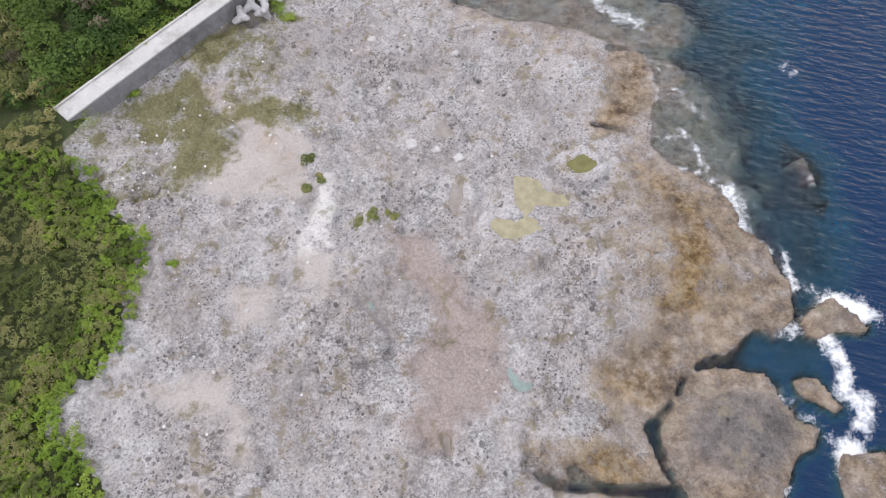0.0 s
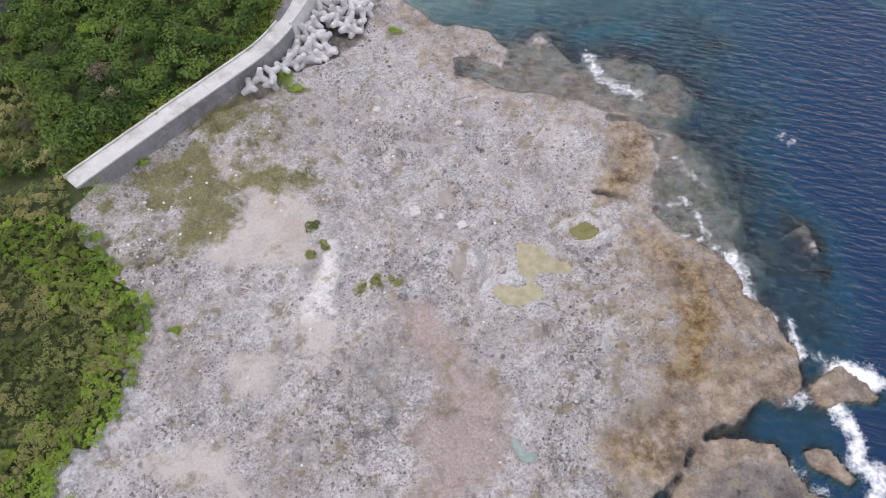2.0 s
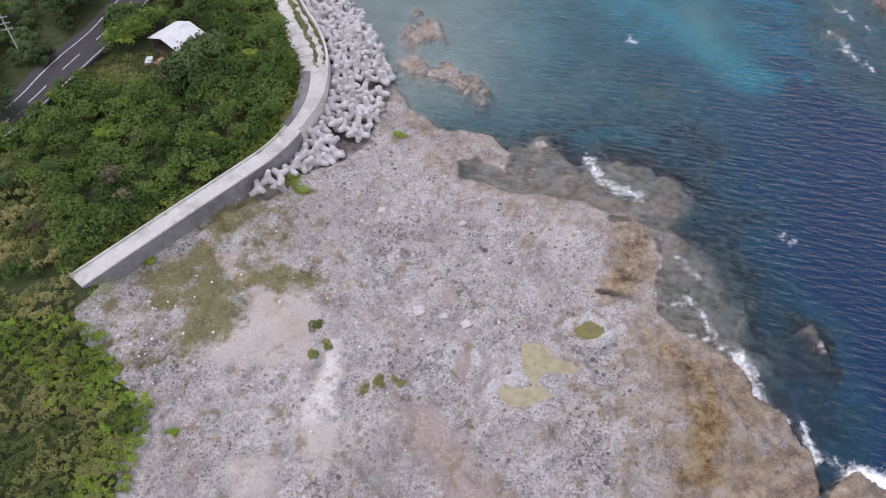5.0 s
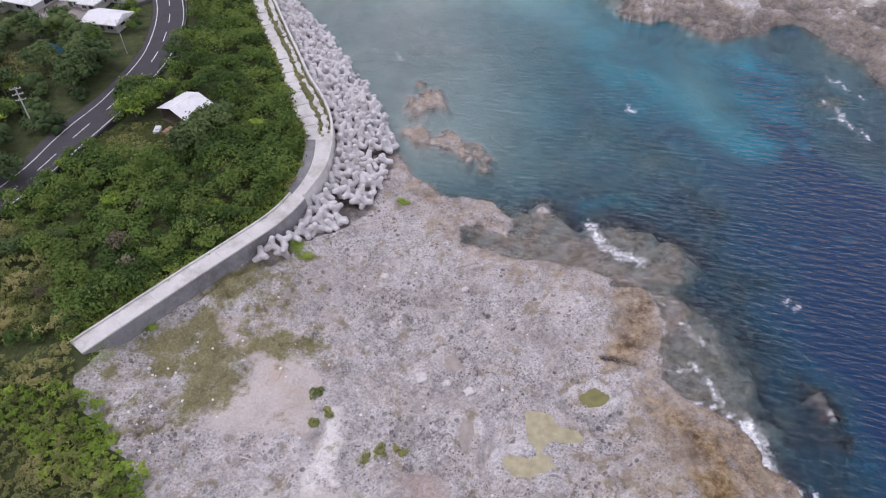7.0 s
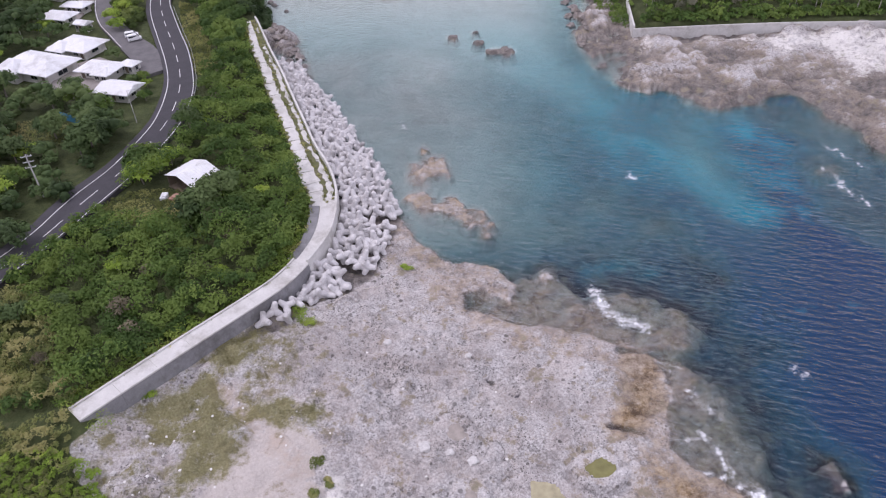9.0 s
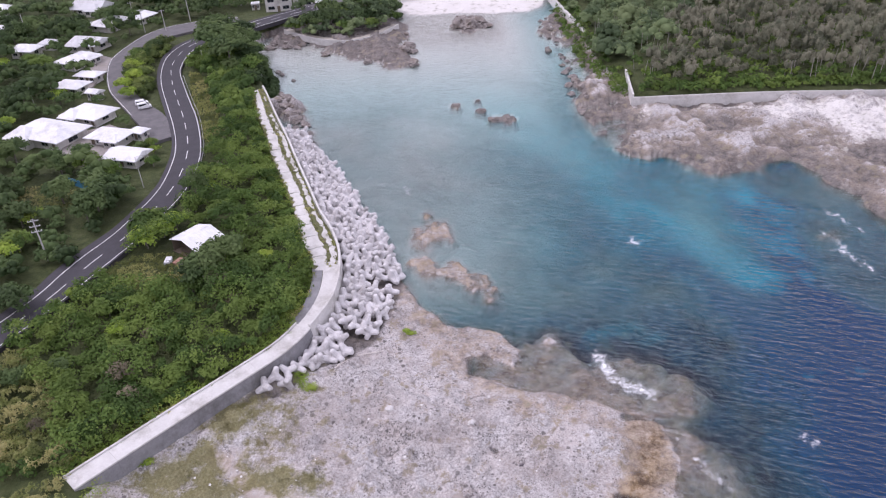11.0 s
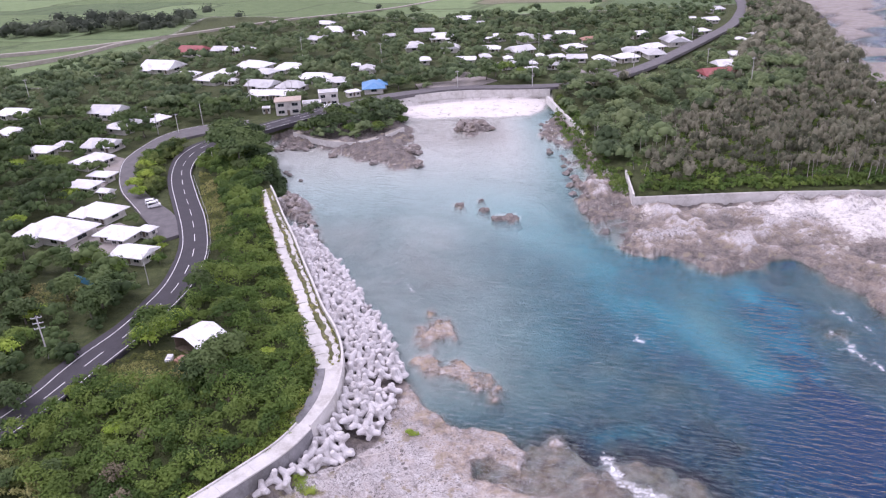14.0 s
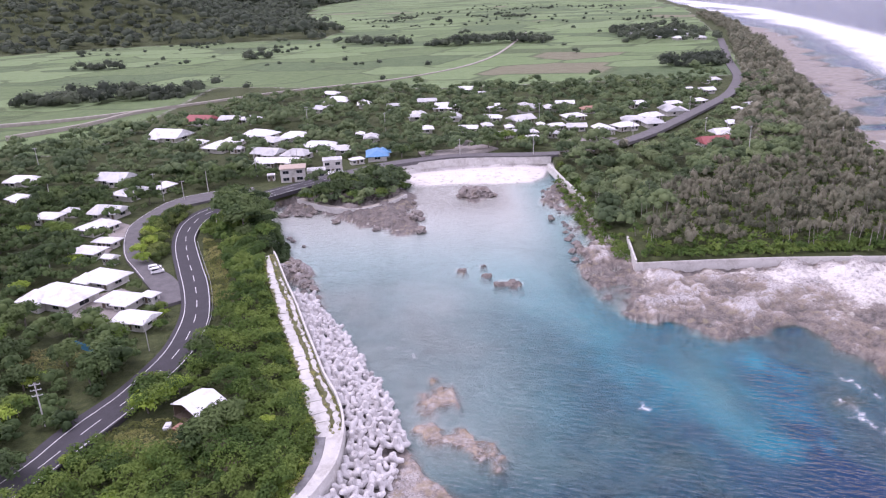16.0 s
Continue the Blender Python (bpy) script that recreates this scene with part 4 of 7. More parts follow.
xs = graded((-4500, 110), (-380, 60, 1.08), (-54, 0.44, 1.25), (50, 0.44, 1.5), (135, 1.2, 1.05), (400, 14, 1.09), (4500, 120, 1.1))
ys = graded((-60, 3), (12, 0.44, 1.12), (105, 0.44, 1.5), (345, 1.4, 1.03), (700, 8, 1.05), (6500, 110, 1.06))
GX, GY = np.meshgrid(xs, ys)
GH, masks = terrain(GX, GY)
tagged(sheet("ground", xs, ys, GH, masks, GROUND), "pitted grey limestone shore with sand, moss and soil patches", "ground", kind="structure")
wx = graded((-110, 3), (-10, 1.1, 1.08), (70, 1.1, 1.5), (140, 2.0, 1.04), (4900, 150, 1.08))
wy = graded((-60, 3), (10, 1.1, 1.08), (130, 1.1, 1.5), (340, 2.6, 1.03), (6400, 110, 1.06))
WX, WY = np.meshgrid(wx, wy)
WH, _ = terrain(WX, WY)
foam = np.zeros_like(WX)
WARP = fbm(WX, WY, 7, 4, 0.6) - 0.5
for line, reach, power in FOAMS:
    foam = np.maximum(foam, power * np.exp(-(d_line(WX + 3.5 * WARP, WY - 3.5 * WARP, line) / reach) ** 2))
foam = np.maximum(foam, 0.42 * step(0.9, 0.1, np.abs(WH)) * step(18, 32, WX) * step(110, 100, WY))
bright = np.zeros_like(WX)
for line, reach in TURQUOISE:
    bright = np.maximum(bright, 0.85 * np.exp(-(d_line(WX + 8 * WARP, WY - 6 * WARP, line) / reach) ** 2))
bright = np.maximum(bright, 0.47 * step(-25, 25, WX) * step(104, 130, WY) * step(300, 215, WY) * step(100, 70, WX))
sea = sheet("water", wx, wy, 0.04 * np.sin(WX * 0.5 + WY * 0.8), dict(depth=np.clip(-WH, 0, 20), foam=foam, sand=bright), WATER)
tagged(sea, "clear sea, turquoise over sand and deep blue offshore, with white foam", "sea water", kind="structure")


def ground_z(x, y):
    """The height of the ground mesh at a place."""
    i, j = min(max(int(np.searchsorted(xs, x)) - 1, 0), len(xs) - 2), min(max(int(np.searchsorted(ys, y)) - 1, 0), len(ys) - 2)
    u, v = (x - xs[i]) / (xs[i + 1] - xs[i]), (y - ys[j]) / (ys[j + 1] - ys[j])
    return float((GH[j, i] * (1 - u) + GH[j, i + 1] * u) * (1 - v) + (GH[j + 1, i] * (1 - u) + GH[j + 1, i + 1] * u) * v)


# ---- helpers for things ----
def part(name, bm, material, parent=None, label=""):
    me = bpy.data.meshes.new(name)
    bm.to_mesh(me)
    bm.free()
    me.materials.append(material)
    ob = new(name, me)
    ob.parent = parent
    return tagged(ob, label) if label else ob


def thing(name, m, label, category, group="", kind=""):
    ob = new(name)
    ob.matrix_basis = m
    ob.empty_display_size = 0.3
    return tagged(ob, label, category, group, kind)


def box(bm, x0, y0, z0, x1, y1, z1, bevel=0.0):
    r = bmesh.ops.create_cube(bm, size=1, matrix=Matrix.Translation(((x0 + x1) / 2, (y0 + y1) / 2, (z0 + z1) / 2)) @ Matrix.Diagonal((x1 - x0, y1 - y0, z1 - z0, 1)))
    if bevel:
        bmesh.ops.bevel(bm, geom=list({e for v in r["verts"] for e in v.link_edges}), offset=bevel, segments=1, affect="EDGES")
    return bm


def boxes(*dims, bevel=0.0):
    bm = bmesh.new()
    for d in dims:
        box(bm, *d, bevel=bevel)
    return bm


def tube(bm, a, b, r0, r1, seg=8):
    a, b = Vector(a), Vector(b)
    q = (b - a).to_track_quat("Z", "Y").to_matrix().to_4x4()
    bmesh.ops.create_cone(bm, cap_ends=True, segments=seg, radius1=r0, radius2=r1, depth=(b - a).length, matrix=Matrix.Translation((a + b) / 2) @ q)
    return bm


def spline(pts, d):
    """Points about d apart along a smooth curve through pts."""
    p = [Vector(q) for q in pts]
    p = [p[0] * 2 - p[1]] + p + [p[-1] * 2 - p[-2]]
    out = []
    for i in range(1, len(p) - 2):
        n = max(1, round((p[i + 1] - p[i]).length / d))
        for k in range(n):
            t = k / n
            out.append(0.5 * (2 * p[i] + (p[i + 1] - p[i - 1]) * t + (2 * p[i - 1] - 5 * p[i] + 4 * p[i + 1] - p[i + 2]) * t ** 2
                              + (3 * p[i] - p[i - 1] - 3 * p[i + 1] + p[i + 2]) * t ** 3))
    return out + [p[-2]]


def normals(line):
    """The left-hand normals of a line."""
    o = []
    for i in range(len(line)):
        t = line[min(i + 1, len(line) - 1)] - line[max(i - 1, 0)]
        o.append(Vector((-t.y, t.x)).normalized())
    return o


def sweep(line, profile, side=None):
    """A solid swept along a line: profile is a closed run of (offset to the left, height)."""
    bm = bmesh.new()
    nn = normals(line)
    rows = []
    for p, q in zip(line, nn):
        rows.append([bm.verts.new((p.x + q.x * o, p.y + q.y * o, z)) for o, z in profile])
    k = len(profile)
    for a, b in zip(rows[:-1], rows[1:]):
        for i in range(k):
            bm.faces.new((a[i], a[(i + 1) % k], b[(i + 1) % k], b[i]))
    bm.faces.new(rows[0])
    bm.faces.new(rows[-1][::-1])
    bmesh.ops.recalc_face_normals(bm, faces=bm.faces)
    return bm


def slab(left, right, z0, z1):
    """A road or path bed between two lines of the same count."""
    bm = bmesh.new()
    rows = [[bm.verts.new((a.x, a.y, z0)), bm.verts.new((a.x, a.y, z1)), bm.verts.new((b.x, b.y, z1)), bm.verts.new((b.x, b.y, z0))] for a, b in zip(left, right)]
    for a, b in zip(rows[:-1], rows[1:]):
        for i in range(4):
            bm.faces.new((a[i], a[(i + 1) % 4], b[(i + 1) % 4], b[i]))
    bm.faces.new(rows[0])
    bm.faces.new(rows[-1][::-1])
    bmesh.ops.recalc_face_normals(bm, faces=bm.faces)
    return bm


ICO_V = [(0, 0, 1)] + [(0.894 * math.cos(1.2566 * k), 0.894 * math.sin(1.2566 * k), 0.447) for k in range(5)] + \
    [(0.894 * math.cos(1.2566 * k + 0.628), 0.894 * math.sin(1.2566 * k + 0.628), -0.447) for k in range(5)] + [(0, 0, -1)]
ICO_F = [f for k in range(5) for f in ((0, 1 + k, 1 + (k + 1) % 5), (1 + k, 6 + k, 1 + (k + 1) % 5), (1 + (k + 1) % 5, 6 + k, 6 + (k + 1) % 5))]


def leaf_mesh(name, pos, nrm, size, material, slim=0.55, cores=None):
    """Many small leaves, each one a bent pair of quads' worth of blade: pos and nrm are n x 3."""
    n = len(pos)
    nrm = nrm / (np.linalg.norm(nrm, axis=1, keepdims=True) + 1e-9)
    r = RNG.normal(size=(n, 3))
    u = np.cross(nrm, r)
    u /= np.linalg.norm(u, axis=1, keepdims=True) + 1e-9
    v = np.cross(nrm, u)
    s = np.asarray(size).reshape(-1, 1) * RNG.uniform(0.65, 1.35, (n, 1))
    co = np.stack([pos - u * s, pos - v * s * slim, pos + u * s + nrm * s * 0.25, pos + v * s * slim], 1).reshape(-1, 3)
    index, starts = np.arange(n * 4), np.arange(0, n * 4, 4)
    if cores is not None:      # the dense inside of each clump, under its leaves
        cen, rad, flat = cores
        k = len(cen)
        v = np.array(ICO_V)[None] * RNG.uniform(0.72, 1.0, (k, 12, 1)) * rad[:, None, None] * np.array([0.78, 0.78, 0.78 * flat])
        tri = np.array(ICO_F)[None] + (n * 4 + 12 * np.arange(k))[:, None, None]
        co = np.concatenate([co, (cen[:, None, :] + v).reshape(-1, 3)])
        starts = np.concatenate([starts, n * 4 + np.arange(0, tri.size, 3)])
        index = np.concatenate([index, tri.ravel()])
    me = bpy.data.meshes.new(name)
    me.vertices.add(len(co))
    me.vertices.foreach_set("co", co.ravel())
    me.loops.add(len(index))
    me.loops.foreach_set("vertex_index", index.astype(np.int32))
    me.polygons.add(len(starts))
    me.polygons.foreach_set("loop_start", starts.astype(np.int32))
    me.update(calc_edges=True)
    me.polygons.foreach_set("use_smooth", np.arange(len(starts)) >= n)
    me.materials.append(material)
    return me


def clumps(cen, rad, n, flat=0.8):
    """n leaf places on each of the clumps: cen k x 3, rad k."""
    k = len(cen)
    d = RNG.normal(size=(k, n, 3))
    d[:, :, 2] = np.abs(d[:, :, 2]) * 1.1 - 0.25
    d /= np.linalg.norm(d, axis=2, keepdims=True)
    r = rad[:, None, None] * RNG.uniform(0.62, 1.05, (k, n, 1))
    pos = cen[:, None, :] + d * r * np.array([1, 1, flat])
    nrm = d * 1.0 + RNG.normal(size=d.shape) * 0.24 + np.array([0, 0, 0.45])
    return pos.reshape(-1, 3), nrm.reshape(-1, 3)


def scatter(poly, spacing, jitter=0.45, keep=None):
    a = np.array(poly)
    gx, gy = np.meshgrid(np.arange(a[:, 0].min(), a[:, 0].max(), spacing), np.arange(a[:, 1].min(), a[:, 1].max(), spacing))
    x = gx.ravel() + RNG.uniform(-jitter, jitter, gx.size) * spacing
    y = gy.ravel() + RNG.uniform(-jitter, jitter, gx.size) * spacing
    ok = sd_poly(x, y, poly) > 0
    if keep is not None:
        ok &= keep(x, y)
    return x[ok], y[ok]


def foliage(name, poly, spacing, rad, lift, n, size, material, label, category, keep=None, slim=0.55, flat=0.8, lobes=1, core=False):
    """A thicket as one object of kind stuff; with lobes, every plant is a crown of several clumps."""
    x, y = scatter(poly, spacing, keep=keep)
    r = rad[0] + (rad[1] - rad[0]) * RNG.random(len(x)) ** 1.4
    z = terrain(x, y)[0] + r * lift * RNG.uniform(0.45, 1.5, len(x)) + r * 1.6 * (fbm(x, y, 5.0 * r.mean(), 2) - 0.4)
    if lobes > 1:
        a = np.arange(lobes)[None, :] * 2.39996 + RNG.uniform(0, 6.28, (len(x), 1))
        q = np.sqrt((np.arange(lobes) + 0.3) / lobes)[None, :] * r[:, None] * 0.72
        z = z[:, None] + r[:, None] * (0.42 - 0.8 * (q / r[:, None]) ** 2) + RNG.uniform(-0.12, 0.12, q.shape) * r[:, None]
        x, y = x[:, None] + np.cos(a) * q, y[:, None] + np.sin(a) * q
        r = np.repeat(r[:, None], lobes, 1) * RNG.uniform(0.40, 0.58, q.shape)
        x, y, z, r = x.ravel(), y.ravel(), z.ravel(), r.ravel()
    cen = np.stack([x, y, z], 1)
    pos, nrm = clumps(cen, r, n, flat)
    return tagged(new(name, leaf_mesh(name, pos, nrm, size, material, slim, (cen, r, flat) if core else None)), label, category, kind="stuff")


# ---- seawall ----
wall_line = spline(SEAWALL_OUT, 1.0)
cut = min(range(len(wall_line)), key=lambda i: (wall_line[i] - Vector((-23.4, 98.6))).length)
seawall = thing("seawall", Matrix(), "weathered concrete seawall with a broad pale top", "seawall", kind="structure")
i = 0
while i < cut:
    j = min(i + 6, cut)
    run = [p.copy() for p in wall_line[i:j + 1]]
    run[0] = run[0].lerp(run[1], 0.02)
    # the face's shade is in its colour; the top slab keeps the pale concrete
    part("wall_segment", sweep(run, [(-0.65, 0.5), (-0.06, 5.75), (0.35, 5.75), (0.6, 0.5)]), WALLFACE, seawall, "stained grey concrete wall face with its shade in the colour")
    part("capping_slab", sweep(run, [(-0.1, 5.754), (-0.1, 6.0), (2.7, 6.05), (2.7, 5.4), (0.4, 5.4), (0.4, 5.754)]), CONCRETE, seawall, "pale concrete top slab")
    i = j
kerb = [wall_line[k] + normals(wall_line)[k] * 2.85 for k in range(0, cut + 1)]
part("back_kerb", sweep(kerb, [(-0.14, 4.2), (-0.14, 6.3), (0.14, 6.3), (0.14, 4.2)]), CONCRETE, seawall)
part("end_stair", boxes((-29.6, 87.2, 0.8, -27.6, 88.4, 1.6), (-30.2, 88.0, 0.8, -28.2, 89.2, 2.4), (-30.6, 88.8, 0.8, -28.8, 90, 3.2), bevel=0.05), CONCRETE, seawall)

# ---- promenade behind the armour blocks ----
prom = thing("promenade", Matrix(), "concrete promenade with broken slabs and grass in the joints", "promenade", kind="structure")
outer = wall_line[cut:]
part("parapet", sweep(outer, [(-0.3, 0.5), (-0.05, 6.55), (0.4, 6.55), (0.45, 0.5)]), CONCRETE, prom, "low pale concrete parapet")


def inner_at(p):
    best, bd = None, 1e9
    for a, b in zip(prom_in[:-1], prom_in[1:]):
        t = max(0, min(1, (p - a).dot(b - a) / (b - a).length_squared))
        q = a.lerp(b, t)
        if (q - p).length < bd:
            best, bd = q, (q - p).length
    return best


prom_in = spline([(-28.6, 97.0)] + PROM_IN, 1.0)
inn = [inner_at(p) for p in outer]
rim = [p + n * 0.46 for p, n in zip(outer, normals(outer))]
part("bed", slab(inn, rim, 3.4, 5.62), GROUND_GRASS := plain("strip_grass", (0.075, 0.085, 0.03), (0.15, 0.155, 0.065), 1.2, 0.95, 0, 0.05, (0.24, 0.2, 0.14)), prom, "mossy grass strip")
smooth_end = min(range(len(outer)), key=lambda i: (outer[i] - Vector((-20.1, 117.5))).length)
part("walkway", slab([a.lerp(b, 0.42) for a, b in zip(inn, rim)][:smooth_end + 3], [a.lerp(b, 0.99) for a, b in zip(inn, rim)][:smooth_end + 3], 5.0, 5.78), CONCRETE, prom, "pale concrete walkway")
# same darkened grey, for the shade at the walkway's inner edge
part("lower_path", slab([a.lerp(b, 0.0) for a, b in zip(inn, rim)][:smooth_end + 1], [a.lerp(b, 0.4) for a, b in zip(inn, rim)][:smooth_end + 1], 4.6, 5.7), WALLFACE, prom, "lower path in a grey darkened for the shade along its edge")
rnd = random.Random(5)
for f0, f1, length in ((0.03, 0.56, 5), (0.70, 0.93, 7)):
    k = smooth_end - 1
    while k + 2 < len(outer):
        m = min(k + length + rnd.choice((-1, 0, 1, 2)), len(outer) - 1)
        if f0 < 0.5 or rnd.random() < 0.85:
            L = [inn[q].lerp(rim[q], f0 + rnd.uniform(-0.03, 0.10) + (0.14 if rnd.random() < 0.2 else 0)) for q in range(k, m + 1)]
            R = [inn[q].lerp(rim[q], f1 + rnd.uniform(-0.06, 0.05)) for q in range(k, m + 1)]
            L[0], R[0] = L[0].lerp(L[1], rnd.uniform(0.05, 0.5)), R[0].lerp(R[1], rnd.uniform(0.02, 0.08))
            L[-1], R[-1] = L[-1].lerp(L[-2], rnd.uniform(0.0, 0.3)), R[-1].lerp(R[-2], rnd.uniform(0.0, 0.06))
            part("slab", slab(L, R, 5.3, 5.74 + rnd.uniform(-0.03, 0.05)), CONCRETE, prom)
        k = m


# ---- armour blocks ----
def tetrapod_mesh():
    """Four blunt tapered legs that meet in the middle."""
    bm = bmesh.new()
    dirs = [Vector((0, 0, 1))] + [Vector((math.cos(a) * 0.943, math.sin(a) * 0.943, -0.333)) for a in (0, 2.0944, 4.18879)]
    for d in dirs:
        tube(bm, d * -0.05, d * 1.28, 0.60, 0.39, 9)
        tube(bm, d * 1.279, d * 1.42, 0.39, 0.27, 9)
    me = bpy.data.meshes.new("armour_block")
    bm.to_mesh(me)
    bm.free()
    me.materials.append(BLOCK)
    return me


POD = tetrapod_mesh()
rnd = random.Random(11)
blocks_out = spline(BLOCKS_OUT, 0.5)
foot = spline([tuple(p) for p in wall_line[int(cut * 0.72):]], 0.5)
heap = []
s = 0
while s < len(foot) and foot[s].y < 190:
    p = foot[s]
    q = min(blocks_out, key=lambda b: (b - p).length)
    wide = (q - p).length
    rows = max(1, int(wide / 1.75))
    for r in range(rows):
        f = (r + rnd.uniform(0.45, 0.75)) / (rows + 0.1)
        c = p.lerp(q, f) + Vector((rnd.uniform(-0.5, 0.5), rnd.uniform(-0.5, 0.5)))
        rest = ground_z(c.x, c.y)
        z = max(3.9 - 3.0 * f + rnd.uniform(-0.5, 0.5), rest + 0.55)
        heap.append(Matrix.Translation((c.x, c.y, z)) @ Euler((rnd.uniform(-0.6, 0.6) + rnd.choice((0, 0, 1.9)), rnd.uniform(-0.6, 0.6), rnd.uniform(0, 6.3))).to_matrix().to_4x4() @ Matrix.Scale(rnd.uniform(1.12, 1.26), 4))
    s += 4
for m in heap[:300]:
    ob = new("armour_block", POD)
    ob.matrix_basis = m
    tagged(ob, "grey concrete four-legged armour block heaped against the seawall", "armour block", "armour blocks along the seawall")
if len(heap) > 300:
    co = np.array([v.co for v in POD.vertices])
    faces = [tuple(f.vertices) for f in POD.polygons]
    verts, polys = [], []
    for m in heap[300:]:
        k = len(verts)
        verts += [m @ Vector(v) for v in co]
        polys += [tuple(i + k for i in f) for f in faces]
    me = bpy.data.meshes.new("armour_blocks")
    me.from_pydata(verts, [], polys)
    me.materials.append(BLOCK)
    tagged(new("armour_blocks", me), "heap of grey concrete four-legged armour blocks farther along the wall", "armour blocks", kind="stuff")


# ---- roads ----
def road(name, left, right, z, label, shoulder=0.6, extra=0.0, bed=ASPHALT):
    L, R = spline(left, 3), spline(right, 3)
    n = max(len(L), len(R))
    pick = lambda S: [S[0]] if len(S) == 1 else [S[int(t)].lerp(S[min(int(t) + 1, len(S) - 1)], t - int(t)) for t in np.linspace(0, len(S) - 1, n)]
    L, R = pick(L), pick(R)
    for a, b in zip(L, R):
        o = (a - b).normalized() * shoulder
        a += o * (1 + extra / shoulder)
        b -= o
    top = thing(name, Matrix(), label, "road", kind="structure")
    part("carriageway", slab(L, R, z - 1.5, z), bed, top)
    return top, L, R


MAIN_L = [(-92, 85), (-82, 100), (-76.7, 111.6), (-74.8, 119.2), (-72.6, 126.3), (-69.8, 133.2), (-67.6, 143.0), (-66.1, 153.3), (-66.7, 165.2), (-68.8, 177.1), (-73.3, 190.8),
          (-79.6, 206.6), (-86.8, 224.9), (-91.2, 239.5), (-93.6, 254), (-92.5, 265.9), (-88.7, 274), (-79, 286), (-67, 299), (-57, 309), (-48, 318)]
MAIN_R = [(-87, 82), (-77, 97), (-70.8, 111), (-68.6, 117.5), (-66.0, 125.0), (-63.5, 132.5), (-61.2, 142.5), (-59.6, 153.5), (-60.4, 167.8), (-63.1, 180.1), (-68.4, 196.5),
          (-74.2, 210.7), (-80.6, 226.8), (-84.9, 239), (-86.6, 252), (-86, 262), (-82.5, 270), (-73.5, 281), (-62, 294), (-52, 304), (-43, 312)]
main_road, ML, MR = road("main_road", MAIN_L, MAIN_R, 5.5, "dark asphalt two-lane coast road with white lines", 0.6, 1.6)
for S, sgn in ((ML, 1), (MR, -1)):
    edge_line = []
    for a, b in zip(ML, MR):
        d = (b - a).normalized()
        edge_line.append(a + d * 2.2 if sgn > 0 else b - d * 0.6)
    part("edge_line", sweep(edge_line, [(-0.09, 5.49), (-0.09, 5.508), (0.09, 5.508), (0.09, 5.49)]), PAINT, main_road, "white painted edge line")
mid = [(a + (b - a).normalized() * 2.2).lerp(b - (b - a).normalized() * 0.6, 0.5) for a, b in zip(ML, MR)]
dense = spline([tuple(p) for p in mid], 0.5)
k = 3
while k + 10 < len(dense):
    part("lane_dash", sweep(dense[k:k + 11:2], [(-0.09, 5.49), (-0.09, 5.508), (0.09, 5.508), (0.09, 5.49)]), PAINT, main_road)
    k += 20
SIDE_L = [(-76, 181), (-80, 188), (-85.4, 196.3), (-94.0, 209.3), (-101.9, 221.6), (-108.1, 236.0), (-112.9, 251.9), (-113.5, 262), (-112.2, 274.7), (-109.9, 285), (-103.6, 294), (-90.7, 300.8), (-79.3, 303)]
SIDE_R = [(-70, 186), (-75, 194), (-80.7, 202.8), (-87.4, 210.5), (-95.6, 222.8), (-102.2, 235.2), (-107.4, 251.1), (-107.8, 262.5), (-105.2, 273.7), (-99.7, 280.5), (-91.4, 287.2), (-84, 291), (-76, 294)]
side_road, SL, SR = road("side_road", SIDE_L, SIDE_R, 5.44, "grey asphalt side road curving off the coast road", 0.2, 0.0, OLD_ASPHALT)
for S in (SL,):
    part("edge_line", sweep([a + (b - a).normalized() * 0.35 for a, b in zip(SL, SR) if a.y > 200], [(-0.08, 5.43), (-0.08, 5.448), (0.08, 5.448), (0.08, 5.43)]), PAINT, side_road)
road("beach_road", [(-52, 315), (-44, 323), (-25, 338), (-5, 346), (12, 349), (58, 345), (84, 356)], [(-47, 309), (-39, 316.5), (-22, 331.5), (-4.5, 339.5), (11.6, 343), (56, 338.5), (88, 351)], 5.6, "pale grey road behind the beach wall", 0.3, 0.0, OLD_ASPHALT)
VIL_C = [(70, 338), (89.5, 353.0), (108.9, 372.7), (133.4, 404.1), (163.4, 444.7), (188.4, 479.1), (209.4, 518.6), (233.7, 575.5), (263.3, 670.0), (341.1, 899.9)]
vc = spline(VIL_C, 5)
vn = normals(vc)
road("village_road", [tuple(p + n * 3.2) for p, n in zip(vc, vn)], [tuple(p - n * 3.2) for p, n in zip(vc, vn)], 7.2, "grey asphalt road through the village", 0.4, 0.0, OLD_ASPHALT)
for pts, w in (([(-400, 470), (-262, 500), (-190, 545), (-120, 600), (-20, 660), (60, 800), (140, 1150)], 1.5), ([(-262, 445), (-230, 480), (-215, 520), (-190, 545)], 1.2)):
    c = spline(pts, 12)
    nn = normals(c)
    t = thing("farm_track", Matrix(), "pale dirt farm track between the cane fields", "track", kind="structure")
    part("track_bed", slab([p + q * w for p, q in zip(c, nn)], [p - q * w for p, q in zip(c, nn)], 3.5, 7.3), TRACK, t)

